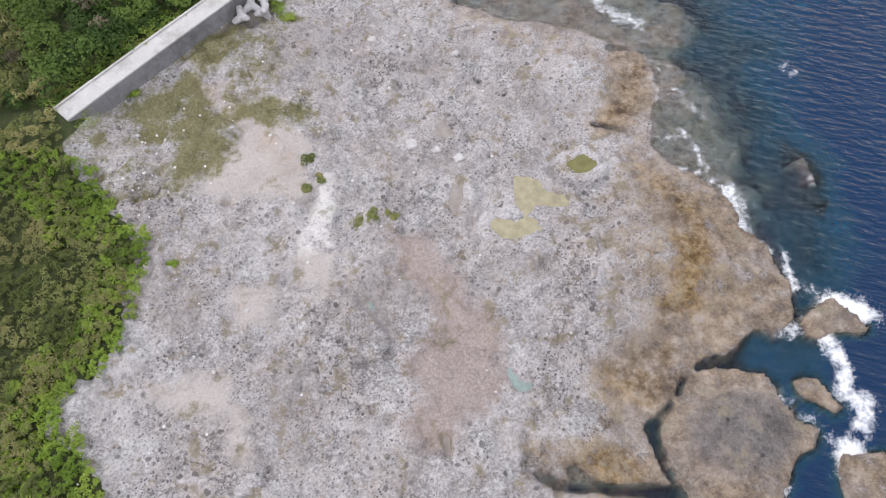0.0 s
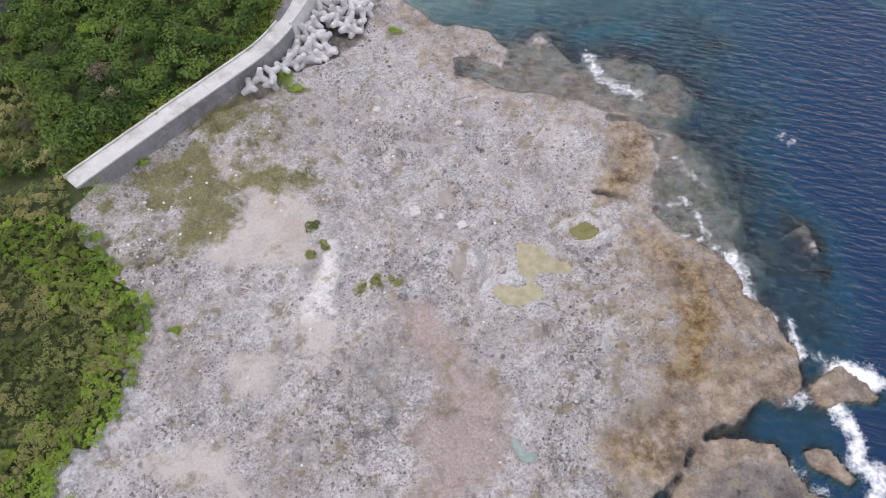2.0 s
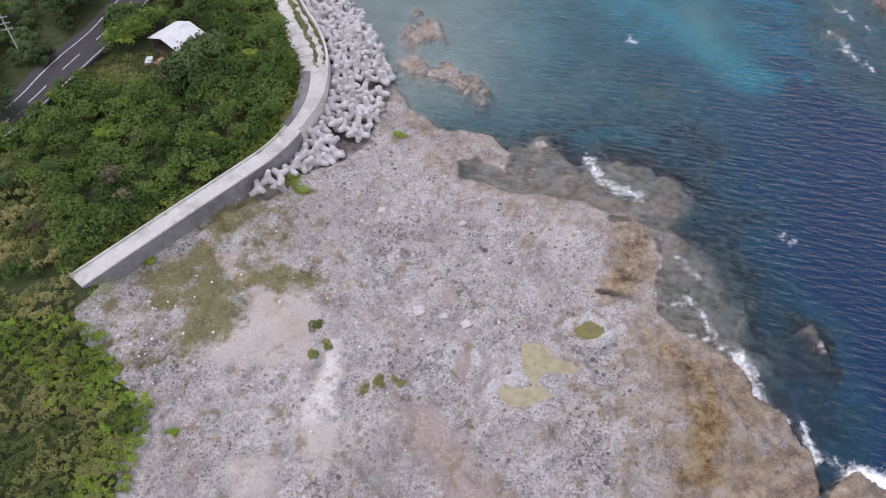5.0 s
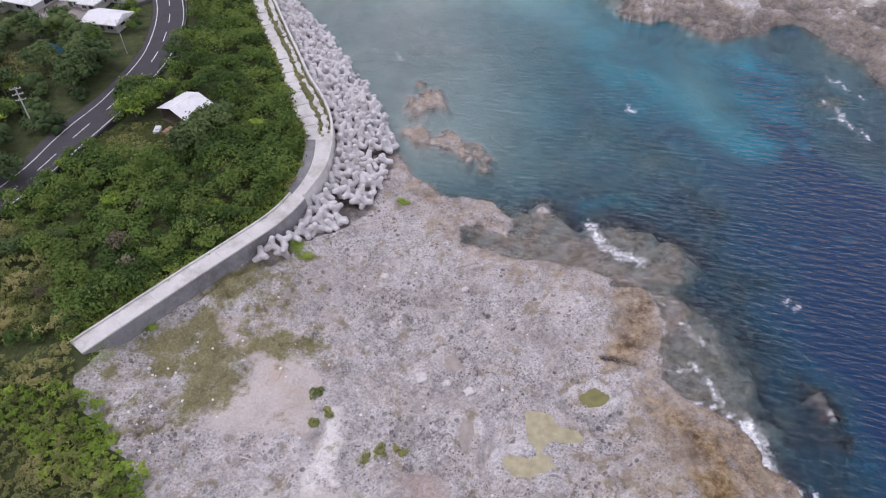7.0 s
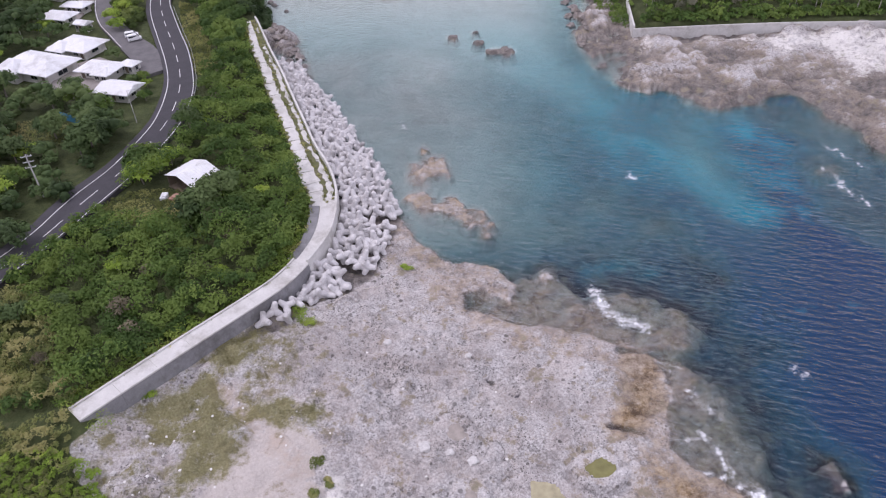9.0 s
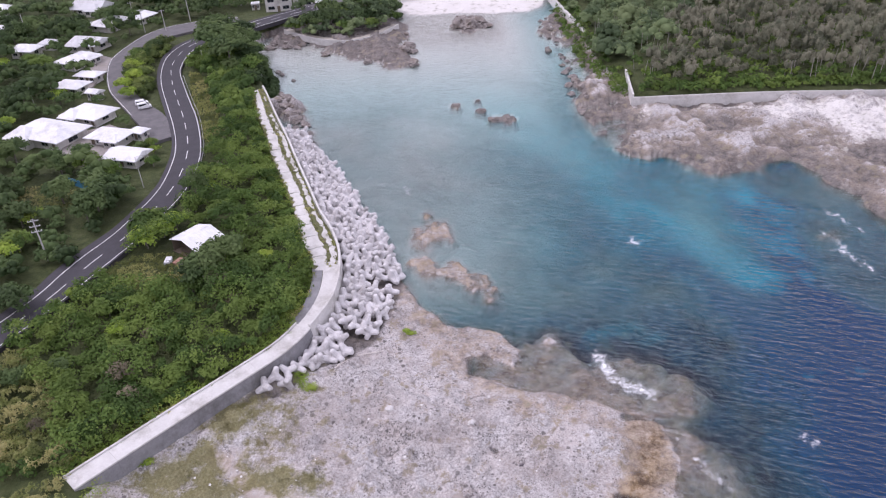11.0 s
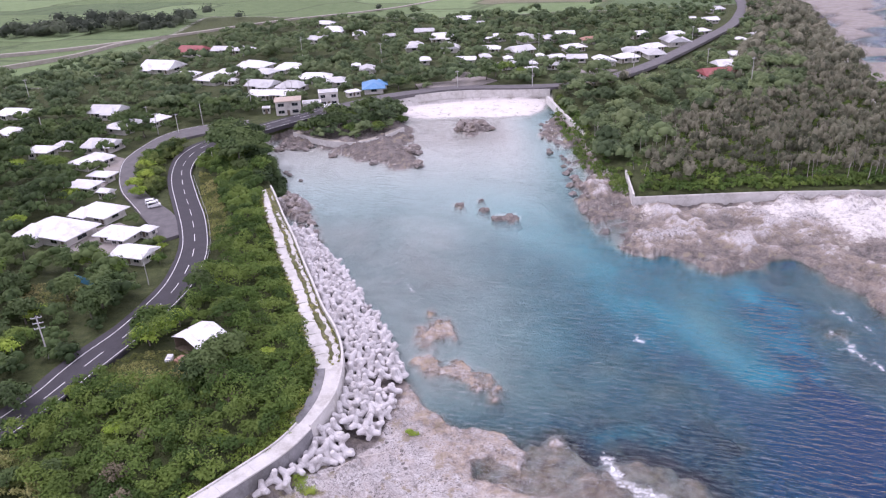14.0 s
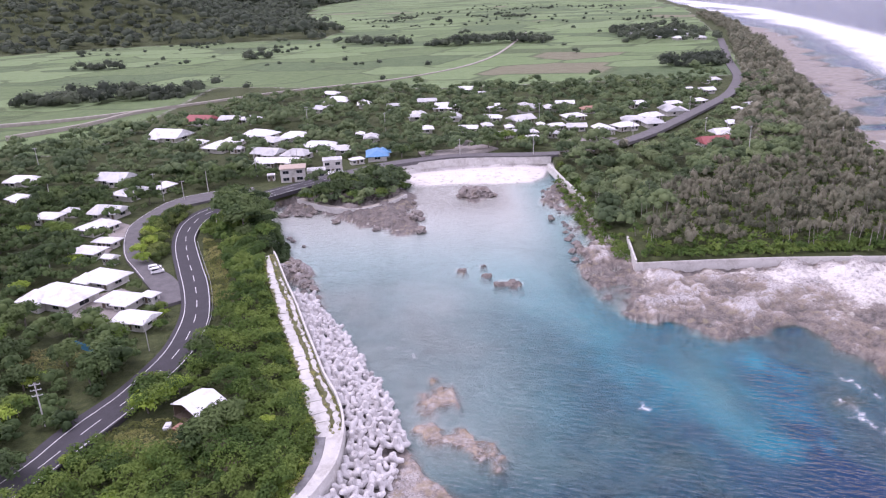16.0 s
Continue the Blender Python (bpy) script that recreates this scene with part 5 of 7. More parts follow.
# ---- concrete walls round the bay ----
for name, line, z0, z1, w, label in (
        ("bay_wall", [(-49.2, 318), (-36, 322), (-19.1, 333.9), (-4.6, 339.0), (11.6, 342.0), (33, 340.0), (52.7, 337.3)], 1.5, 4.9, 0.4, "grey concrete retaining wall behind the beach"),
        ("east_wall", [(59.5, 222), (58.3, 213.5), (56.6, 200.6)], 0.6, 4.9, 0.35, "pale concrete boundary wall below the forest"),
        ("east_wall", [(56.4, 200.3), (68.8, 200.2), (85.4, 200.0), (101.6, 199.4), (128.0, 196.9), (180, 193)], 0.6, 4.1, 0.3, "pale concrete boundary wall below the forest"),
        ("coast_wall", [(171, 280), (184.4, 313.3), (207.8, 375.5), (252.3, 507.2), (297.2, 655.0), (357.3, 863.3), (436, 1110)], 0.8, 7.0, 0.4, "thin pale concrete wall along the shingle shore"),
        ("path_wall", [(50.3, 329), (51.4, 313), (52.6, 299.2), (54.0, 283), (55.5, 267.0)], 0.5, 3.7, 0.7, "pale concrete ramp down beside the bay")):
    part_line = spline(line, 3)
    w_ob = part(name, sweep(part_line, [(-w, z0), (-w * 0.8, z1), (w * 0.8, z1), (w, z0)]), CONCRETE)
    tagged(w_ob, label, "wall", kind="structure")

hp = spline([(-58, 292), (-50, 284), (-42, 277.5), (-33, 274.5), (-26, 277), (-20, 284), (-15, 292)], 1.5)
hn = normals(hp)
headland_path = thing("headland_path", Matrix(), "pale concrete path round the wooded headland", "path", kind="structure")
part("paving", slab([p + q * 1.3 for p, q in zip(hp, hn)], [p - q * 1.3 for p, q in zip(hp, hn)], 0.4, 2.7), TRACK, headland_path)
part("path_kerb", sweep([p - q * 1.4 for p, q in zip(hp, hn)], [(-0.12, 0.4), (-0.12, 2.85), (0.12, 2.85), (0.12, 0.4)]), CONCRETE, headland_path)


# ---- houses ----
HOUSES = [
    (-106, 188, 22.9), (-88, 184, 13.4), (-79, 171, 11.7), (-100, 201, 16.1), (-81, 186, 5.3), (-124, 252, 13.9), (-113, 235, 8.4), (-115, 225, 12.2),
    (-105, 218, 5.1), (-148, 266, 10.9), (-143, 274, 6.8), (-174, 296, 12.2), (-190, 329, 16.7), (-146, 324, 16.8), (-130, 299, 16.2), (-119, 305, 11.9), (-127, 272, 14.3)]
HOUSES += [
    (-155, 424, 19.4), (-133, 400, 9.9), (-117, 387, 13.3), (-105, 379, 6.2), (-112, 402, 9.7), (-100, 415, 15.7), (-90, 397, 10.5), (-79, 406, 14.0), (-62, 378, 16.0),
    (-50, 366, 10.1), (-82, 345, 9.8), (-71, 342, 9.5), (-151, 472, 16.2), (-133, 474, 11.0), (-119, 468, 11.3), (-86, 366, 12.5), (-70, 360, 11.9), (-30, 352, 13.8), (-39, 342, 6.0)]
HOUSES += [
    (-36, 393, 9.3), (-43, 405, 5.7), (-80, 564, 11.5), (-70, 527, 15.0), (-77, 496, 13.3), (-50, 508, 11.9), (-29, 495, 7.0), (-13, 456, 15.1), (-6, 510, 11.9), (6, 480, 15.4),
    (9, 445, 11.0), (-6, 412, 7.8), (17, 407, 8.9), (22, 556, 10.4), (33, 537, 5.9), (37, 473, 11.8), (32, 436, 11.0), (28, 413, 7.1), (40, 406, 6.6)]
HOUSES += [
    (38, 388, 9.4), (49, 428, 12.4), (58, 408, 6.5), (66, 403, 7.0), (51, 389, 5.7), (61, 383, 6.1), (47, 370, 10.0), (56, 467, 15.0), (71, 462, 9.5), (83, 477, 10.5), (80, 430, 11.3),
    (76, 398, 9.0), (88, 388, 11.0), (94, 451, 9.0), (126, 462, 10.2), (110, 412, 10.6), (101, 394, 10.2), (147, 458, 9.3), (139, 434, 13.2), (123, 420, 10.0), (118, 401, 11.0)]
HOUSES += [
    (203, 548, 11.0), (184, 505, 9.4), (164, 463, 8.6), (176, 428, 7.2), (190, 440, 9.0), (160, 388, 9.1), (146, 364, 14.7), (133, 345, 15.0), (176, 514, 5.0), (298, 992, 12.8),
    (325, 1032, 13.1), (294, 912, 11.9), (276, 943, 11.4), (324, 958, 12.5), (318, 905, 11.0), (261, 995, 11.1), (305, 1086, 12.2)]
SPECIAL = {(-151, 472): ROOF_RED, (-30, 352): ROOF_BLUE, (133, 345): ROOF_RED, (94, 451): ROOF_TILE, (-86, 366): ROOF_GREY, (-70, 360): ROOF_GREY, (38, 388): ROOF_GREY, (118, 401): ROOF_GREY,
           (-36, 393): ROOF_GREY, (56, 467): ROOF_GREY, (-29, 495): ROOF_GREY, (-6, 510): ROOF_GREY}
ROOF_WORDS = {ROOF_PALE: "pale grey", ROOF_RED: "dark red", ROOF_BLUE: "bright blue", ROOF_TILE: "clay tile", ROOF_GREY: "weathered grey", ROOF_WHITE: "white painted", ROOF_TAN: "tan"}


def hip_roof(w, d, z, rise, over, hip=0.35):
    bm = bmesh.new()
    x, y = w / 2 + over, d / 2 + over
    low = [bm.verts.new((a, b, z - 0.22)) for a, b in ((-x, -y), (x, -y), (x, y), (-x, y))]
    up = [bm.verts.new((a, b, z)) for a, b in ((-x, -y), (x, -y), (x, y), (-x, y))]
    r0, r1 = bm.verts.new((-x + d * hip, 0, z + rise)), bm.verts.new((x - d * hip, 0, z + rise))
    for i in range(4):
        bm.faces.new((low[i], low[(i + 1) % 4], up[(i + 1) % 4], up[i]))
    bm.faces.new(low[::-1])
    bm.faces.new((up[0], up[1], r1, r0))
    bm.faces.new((up[1], up[2], r1))
    bm.faces.new((up[2], up[3], r0, r1))
    bm.faces.new((up[3], up[0], r0))
    bmesh.ops.recalc_face_normals(bm, faces=bm.faces)
    return bm


def window(house, x, y, z, w, h, face):
    """face: the outward direction, 0 south, 1 north, 2 west, 3 east."""
    m = pose(x, y, z, 0, 0, {0: 0, 1: 180, 2: -90, 3: 90}[face])
    fr = part("window", boxes((-w / 2 - 0.07, -0.09, -0.07, w / 2 + 0.07, 0.05, 0.0), (-w / 2 - 0.07, -0.09, h, w / 2 + 0.07, 0.05, h + 0.07),
                              (-w / 2 - 0.07, -0.09, 0, -w / 2, 0.05, h), (w / 2, -0.09, 0, w / 2 + 0.07, 0.05, h), (-0.03, -0.075, 0, 0.03, 0.05, h)), STEEL, house)
    fr.matrix_basis = m
    part("pane", boxes((-w / 2, -0.04, 0, w / 2, -0.02, h)), GLASS, fr)


def house(x, y, w, turn, roof, rnd, small=False, near=False):
    d = w * rnd.uniform(0.55, 0.78)
    hgt = 2.1 if small else rnd.choice((2.2, 2.3, 2.5))
    z = ground_z(x, y) - 0.1
    word = ROOF_WORDS[roof]
    h = thing("house", pose(x, y, z, 0, 0, turn), f"single-storey house with {word} {'hipped' if not small else 'shed'} roof and plastered walls", "house", "houses of the village")
    part("plinth", boxes((-w / 2 - 0.1, -d / 2 - 0.1, -0.6, w / 2 + 0.1, d / 2 + 0.1, 0.35)), CONCRETE, h)
    part("wall", boxes((-w / 2, -d / 2, 0.35, w / 2, d / 2, hgt + 0.35)), PLASTER, h)
    rise = d * rnd.uniform(0.20, 0.28)
    part("roof", hip_roof(w, d, hgt + 0.5, rise, 1.2 if not small else 0.5, rnd.choice((0.05, 0.4, 0.5))), roof, h, f"{word} roof")
    if w > 9:
        ww, dd = w * 0.45, d * 0.75
        sx, sy = rnd.choice((-1, 1)) * w * 0.28, -d * 0.35
        wing = part("wing", boxes((sx - ww / 2, sy - dd / 2, -0.3, sx + ww / 2, sy + dd / 2 - 0.01, hgt + 0.2)), PLASTER, h)
        r = part("wing_roof", hip_roof(ww, dd, hgt + 0.3, dd * 0.32, 0.7, 0.45), roof, h, f"{word} roof")
        r.matrix_basis = Matrix.Translation((sx, sy, 0))
        for q in (-0.25, 0.25):
            window(h, sx + ww * q, sy - dd / 2, 1.1, ww * 0.3, 1.25, 0)
        part("door", boxes((-sx * 1.45 - 0.5, -d / 2 - 0.06, 0.4, -sx * 1.45 + 0.5, -d / 2 + 0.03, 2.45)), WOOD, h)
        window(h, -sx * 0.75, -d / 2, 1.1, w * 0.14, 1.2, 0)
    else:
        part("door", boxes((-0.45, -d / 2 - 0.06, 0.4, 0.45, -d / 2 + 0.03, 2.3)), WOOD, h)
        for q in (-0.3, 0.3):
            window(h, w * q, -d / 2, 1.0, w * 0.2, 1.0, 0)
    window(h, w / 2, 0, 1.1, d * 0.3, 1.2, 3)
    window(h, -w / 2, 0, 1.1, d * 0.3, 1.2, 2)
    if near:
        part("water_tank", boxes((w * 0.2, d * 0.05, hgt + 0.6 + rise * 0.4, w * 0.2 + 1.2, d * 0.05 + 1.2, hgt + 1.9 + rise * 0.4), bevel=0.08), STEEL, h)
    return h


rnd = random.Random(3)
for k, (x, y, w) in enumerate(HOUSES):
    roof = SPECIAL.get((x, y), ROOF_PALE if (k * 7) % 10 < 3 and y > 240 else ROOF_WHITE)
    near = y < 240
    w2 = w * 0.84 - 1.2 if w > 9 else w * 0.85
    if y > 330:
        w2 = w * 1.0
    if near:
        w2 *= 0.9
    turn = rnd.choice((-28, -20, -12, 65)) if x < -60 else rnd.choice((-8, 4, 12, 25, 95))
    if near:
        turn = rnd.choice((-24, -18))
    house(x, y, w2, turn, roof, rnd, w < 7, False)


# the two-storey block by the beach road
def block(x, y, w, d, hgt, turn, roof, label):
    h = thing("town_building", pose(x, y, ground_z(x, y) - 0.1, 0, 0, turn), label, "building", "buildings by the beach road")
    part("wall", boxes((-w / 2, -d / 2, -0.5, w / 2, d / 2, hgt)), PLASTER, h)
    if roof == ROOF_TAN:
        part("roof", hip_roof(w, d, hgt + 0.25, 1.0, 0.5, 0.5), roof, h, "tan hipped roof")
    else:
        part("roof", boxes((-w / 2 - 0.15, -d / 2 - 0.15, hgt, w / 2 + 0.15, d / 2 + 0.15, hgt + 0.25)), ROOF_WHITE, h, "flat white roof")
        part("roof_well", boxes((-w / 2 + 0.3, -d / 2 + 0.3, hgt + 0.2, w / 2 - 0.3, d / 2 - 0.3, hgt + 0.27)), ROOF_GREY, h)
    floors = 2 if hgt > 4.5 else 1
    for f in range(floors):
        for q in (-0.28, 0.28):
            window(h, w * q, -d / 2, 1.0 + 3.0 * f, w * 0.24, 1.3, 0)
        window(h, w / 2, 0, 1.0 + 3.0 * f, d * 0.3, 1.3, 3)
    part("door", boxes((-0.6, -d / 2 - 0.06, 0, 0.6, -d / 2 + 0.03, 2.3)), WOOD, h)
    return h


block(-64.5, 316.0, 10.5, 8, 6.0, 8, ROOF_TAN, "two-storey cream building with a tan hipped roof")
block(-55, 320.5, 8, 6, 3.4, 8, ROOF_WHITE, "low white concrete building with a flat roof")
block(-48.5, 327.5, 8.5, 6.5, 6.2, 8, ROOF_WHITE, "two-storey white concrete building with a flat roof")
block(-45.0, 311.5, 6.5, 5, 3.6, 8, ROOF_WHITE, "small white building with a flat roof")
block(-74.5, 317, 3.2, 3, 2.6, 8, ROOF_WHITE, "tiny white kiosk with a flat roof")


# the open-sided shack in the thicket
def shack():
    z = ground_z(-50, 128)
    s = thing("shack", pose(-50.1, 127.9, z, 0, 0, 52), "open timber shack with a white corrugated metal roof", "shack")
    bm = bmesh.new()
    n = 25
    for side in (-1, 1):
        rows = []
        for i in range(n):
            x = -3.7 + 7.4 * i / (n - 1)
            zz = 0.06 * (i % 2)
            rows.append([bm.verts.new((x, 0.02 * side, 4.0 + zz)), bm.verts.new((x, 4.4 * side, 2.7 + zz))])
        for a, b in zip(rows[:-1], rows[1:]):
            f = bm.faces.new((a[0], a[1], b[1], b[0]))
    bmesh.ops.recalc_face_normals(bm, faces=bm.faces)
    g = bmesh.ops.extrude_face_region(bm, geom=bm.faces[:])
    bmesh.ops.translate(bm, vec=(0, 0, -0.05), verts=[v for v in g["geom"] if isinstance(v, bmesh.types.BMVert)])
    part("roof", bm, ROOF_WHITE, s, "white corrugated metal roof")
    for x in (-3.3, 0, 3.3):
        for y in (-4.0, 4.0):
            part("post", boxes((x - 0.08, y - 0.08, -0.3, x + 0.08, y + 0.08, 3.0)), WOOD, s)
    part("back_wall", boxes((-3.3, 3.9, 0, 3.3, 3.98, 2.75)), WOOD, s)
    part("side_wall", boxes((3.25, -3.9, 0, 3.33, 3.9, 2.75)), WOOD, s)
    part("deck", boxes((-3.6, -4.2, -0.2, 3.6, 4.2, 0.12)), WOOD, s)
    for dx, dy, a, c in ((-5.6, -0.5, 10, ROOF_TILE), (-6.6, 1.6, 40, ROOF_WHITE), (-6.0, -3.0, -30, WALLFACE)):
        p = pose(-50.1, 127.9, z, 0, 0, 52) @ pose(dx, dy, 0.0, 0, 0, a)
        j = part("scrap_pile", boxes((-1.1, -0.6, -0.3, 1.1, 0.6, 0.5), (-0.7, -0.9, 0, 0.3, 0.2, 0.8), bevel=0.05), c)
        j.matrix_basis = p
        tagged(j, "heap of discarded sheets and crates beside the shack", "junk heap")


shack()


# ---- poles, lamp and fences ----
def utility_pole(x, y, tall=10.5, arms=2, turn=20):
    u = thing("utility_pole", pose(x, y, ground_z(x, y) - 0.2, 0, 0, turn), "concrete utility pole with steel crossarms", "utility pole", "utility poles")
    part("shaft", tube(bmesh.new(), (0, 0, -0.5), (0, 0, tall), 0.19, 0.11, 8), POLE, u)
    for k in range(arms):
        z = tall - 0.5 - 1.2 * k
        part("crossarm", boxes((-1.0, -0.06, z, 1.0, 0.06, z + 0.12)), STEEL, u)
        for q in (-0.9, -0.3, 0.3, 0.9):
            part("insulator", tube(bmesh.new(), (q, 0, z + 0.12), (q, 0, z + 0.38), 0.06, 0.04, 6), ROOF_WHITE, u)


for x, y, tall, arms in ((-80.5, 126, 10, 3), (-160, 292, 9, 0), (-82.6, 324.6, 14, 2), (-104, 288, 9, 1), (-98.7, 303.2, 9, 0), (-120.8, 302.4, 9, 1), (134.8, 312, 16, 1),
                         (-121, 211.6, 8, 0), (-79.2, 247, 5, 0), (135.7, 368, 10, 1), (-77.9, 440.9, 13, 2), (10.2, 346, 9, 1), (44.8, 341, 14, 1), (-197, 356, 12, 1),
                         (-113, 290, 9, 1), (-66, 336, 10, 1), (100, 372, 10, 1), (150, 435, 10, 1), (-30, 420, 11, 1), (60, 430, 11, 1)):
    utility_pole(x, y, tall, arms)


def street_lamp(x, y, turn):
    u = thing("street_lamp", pose(x, y, 5.3, 0, 0, turn), "tall grey steel street lamp beside the road", "street lamp")
    part("pole", tube(bmesh.new(), (0, 0, -0.5), (0, 0, 7.6), 0.11, 0.07, 8), POLE, u)
    part("arm", tube(bmesh.new(), (0, 0, 7.5), (1.6, 0, 7.9), 0.05, 0.04, 6), STEEL, u)
    part("lamp_head", boxes((1.4, -0.14, 7.82, 2.1, 0.14, 7.98), bevel=0.04), STEEL, u)


street_lamp(-70.6, 156.0, 0)
fence = thing("sheet_fence", pose(-86.8, 158.2, ground_z(-86.8, 158.2), 0, 0, -32), "blue corrugated sheet fence round a garden", "fence")
for k in range(9):
    part("panel", boxes((-6 + k * 1.34, -0.03 + 0.02 * (k % 2), -0.3, -4.68 + k * 1.34, 0.03 + 0.02 * (k % 2), 1.9)), BLUE, fence)
    part("post", boxes((-6.04 + k * 1.34, 0.05, -0.3, -5.96 + k * 1.34, 0.13, 2.0)), STEEL, fence)
rail = thing("guard_rail", Matrix(), "weathered steel guard rail along the road verge", "guard rail", kind="structure")
run = [b - (a - b).normalized() * 0.9 for a, b in zip(ML, MR) if 165 < b.y < 235]
part("beam", sweep(run, [(-0.03, 5.95), (-0.03, 6.2), (0.03, 6.2), (0.03, 5.95)]), STEEL, rail)
for p in run[::2]:
    q = part("post", tube(bmesh.new(), (p.x, p.y, 4.2), (p.x, p.y, 6.1), 0.06, 0.06, 6), STEEL, rail)


# ---- parked cars ----
def car(x, y, turn, long, tall, label):
    c = thing("car", pose(x, y, 5.45, 0, 0, turn), label, "car", "cars parked at the junction")
    w = 1.48
    bm = bmesh.new()
    prof = [(-long / 2, 0.3), (-long / 2, 0.95), (-long / 2 + 0.12, tall - 0.1), (-long / 2 + 0.35, tall), (long / 2 - 1.3, tall), (long / 2 - 0.75, 1.05), (long / 2 - 0.08, 0.85), (long / 2, 0.3)]
    a = [bm.verts.new((px, -w / 2 + (0.1 if pz > 1.1 else 0), pz)) for px, pz in prof]
    b = [bm.verts.new((px, w / 2 - (0.1 if pz > 1.1 else 0), pz)) for px, pz in prof]
    for i in range(len(prof)):
        j = (i + 1) % len(prof)
        bm.faces.new((a[i], a[j], b[j], b[i]))
    bm.faces.new(a)
    bm.faces.new(b[::-1])
    bmesh.ops.recalc_face_normals(bm, faces=bm.faces)
    bmesh.ops.bevel(bm, geom=bm.edges[:], offset=0.05, segments=2, affect="EDGES")
    part("body", bm, CARPAINT, c, "white painted body")
    for s in (-1, 1):
        part("side_window", boxes((-long / 2 + 0.3, s * (w / 2 - 0.06) - 0.03, 1.05, long / 2 - 1.35, s * (w / 2 - 0.06) + 0.03, tall - 0.25)), GLASS, c)
        part("headlight", boxes((long / 2 - 0.09, s * 0.5 - 0.15, 0.62, long / 2 + 0.01, s * 0.5 + 0.15, 0.78)), GLASS, c)
        for px in (-long / 2 + 0.6, long / 2 - 0.62):
            wl = part("wheel", tube(bmesh.new(), (px, s * (w / 2 - 0.17), 0.28), (px, s * (w / 2 + 0.01), 0.28), 0.28, 0.28, 14), RUBBER, c)
            part("rim", tube(bmesh.new(), (px, s * (w / 2), 0.28), (px, s * (w / 2 + 0.02), 0.28), 0.17, 0.17, 10), STEEL, wl)
    part("windscreen", tube(bmesh.new(), (long / 2 - 1.22, 0, tall - 0.1), (long / 2 - 0.8, 0, 1.12), 0.03, 0.03, 4), GLASS, c)
    g = bmesh.new()
    v = [g.verts.new(p) for p in ((long / 2 - 1.26, -0.55, tall - 0.06), (long / 2 - 1.26, 0.55, tall - 0.06), (long / 2 - 0.76, 0.6, 1.12), (long / 2 - 0.76, -0.6, 1.12))]
    g.faces.new(v)
    q = bmesh.ops.extrude_face_region(g, geom=g.faces[:])
    bmesh.ops.translate(g, vec=(0.06, 0, 0.06), verts=[e for e in q["geom"] if isinstance(e, bmesh.types.BMVert)])
    part("windscreen_glass", g, GLASS, c)


car(-86.0, 206.0, 25, 3.9, 1.85, "small white van parked at the junction")
car(-87.8, 209.0, 20, 3.8, 1.6, "small white hatchback parked at the junction")


# ---- loose things on the rock ----
rnd = random.Random(21)
for x, y, r in ((-9.5, 81.9, 0.8), (2.9, 79.2, 0.7), (-4, 63, 1.2), (-0.5, 61.5, 0.7), (2.5, 60, 0.9), (-28.3, 30.5, 0.35), (4.2, 28.9, 0.2), (14.5, 33.0, 0.3), (-24.9, 38.2, 0.4), (-23.2, 22.3, 0.25),
                (-34, 55, 0.3), (-33.4, 54.6, 0.25), (-43, 66.5, 0.4), (-45.5, 60, 0.5), (-12.5, 90, 0.3), (6, 26.8, 0.25)):
    bm = bmesh.new()
    bmesh.ops.create_icosphere(bm, subdivisions=2, radius=r)
    for v in bm.verts:
        v.co *= 0.75 + 0.5 * noise.noise(v.co * 1.7 / r + Vector((x, y, 0)))
        v.co.z *= 0.6
    b = part("boulder", bm, plain("pale_rock", (0.45, 0.43, 0.42), (0.68, 0.66, 0.64), 2.0) if "pale_rock" not in bpy.data.materials else bpy.data.materials["pale_rock"])
    b.matrix_basis = pose(x, y, ground_z(x, y) + r * 0.15, 0, 0, rnd.uniform(0, 360))
    tagged(b, "loose pale limestone boulder on the rock flat", "boulder", "boulders on the rock flat")
for x, y, turn, ln in ((-13.5, 97.2, 10, 4.5), (-18, 93.5, 40, 2.5), (-26.5, 51.0, -20, 2.0)):
    b = part("driftwood", tube(bmesh.new(), (-ln / 2, 0, 0), (ln / 2, 0, 0.1), 0.1, 0.06, 7), plain("bleached_wood", (0.5, 0.46, 0.42), (0.65, 0.6, 0.56), 3.0) if "bleached_wood" not in bpy.data.materials else bpy.data.materials["bleached_wood"])
    b.matrix_basis = pose(x, y, ground_z(x, y) + 0.25, 0, 0, turn)
    tagged(b, "bleached driftwood pole lying on the rock", "driftwood")

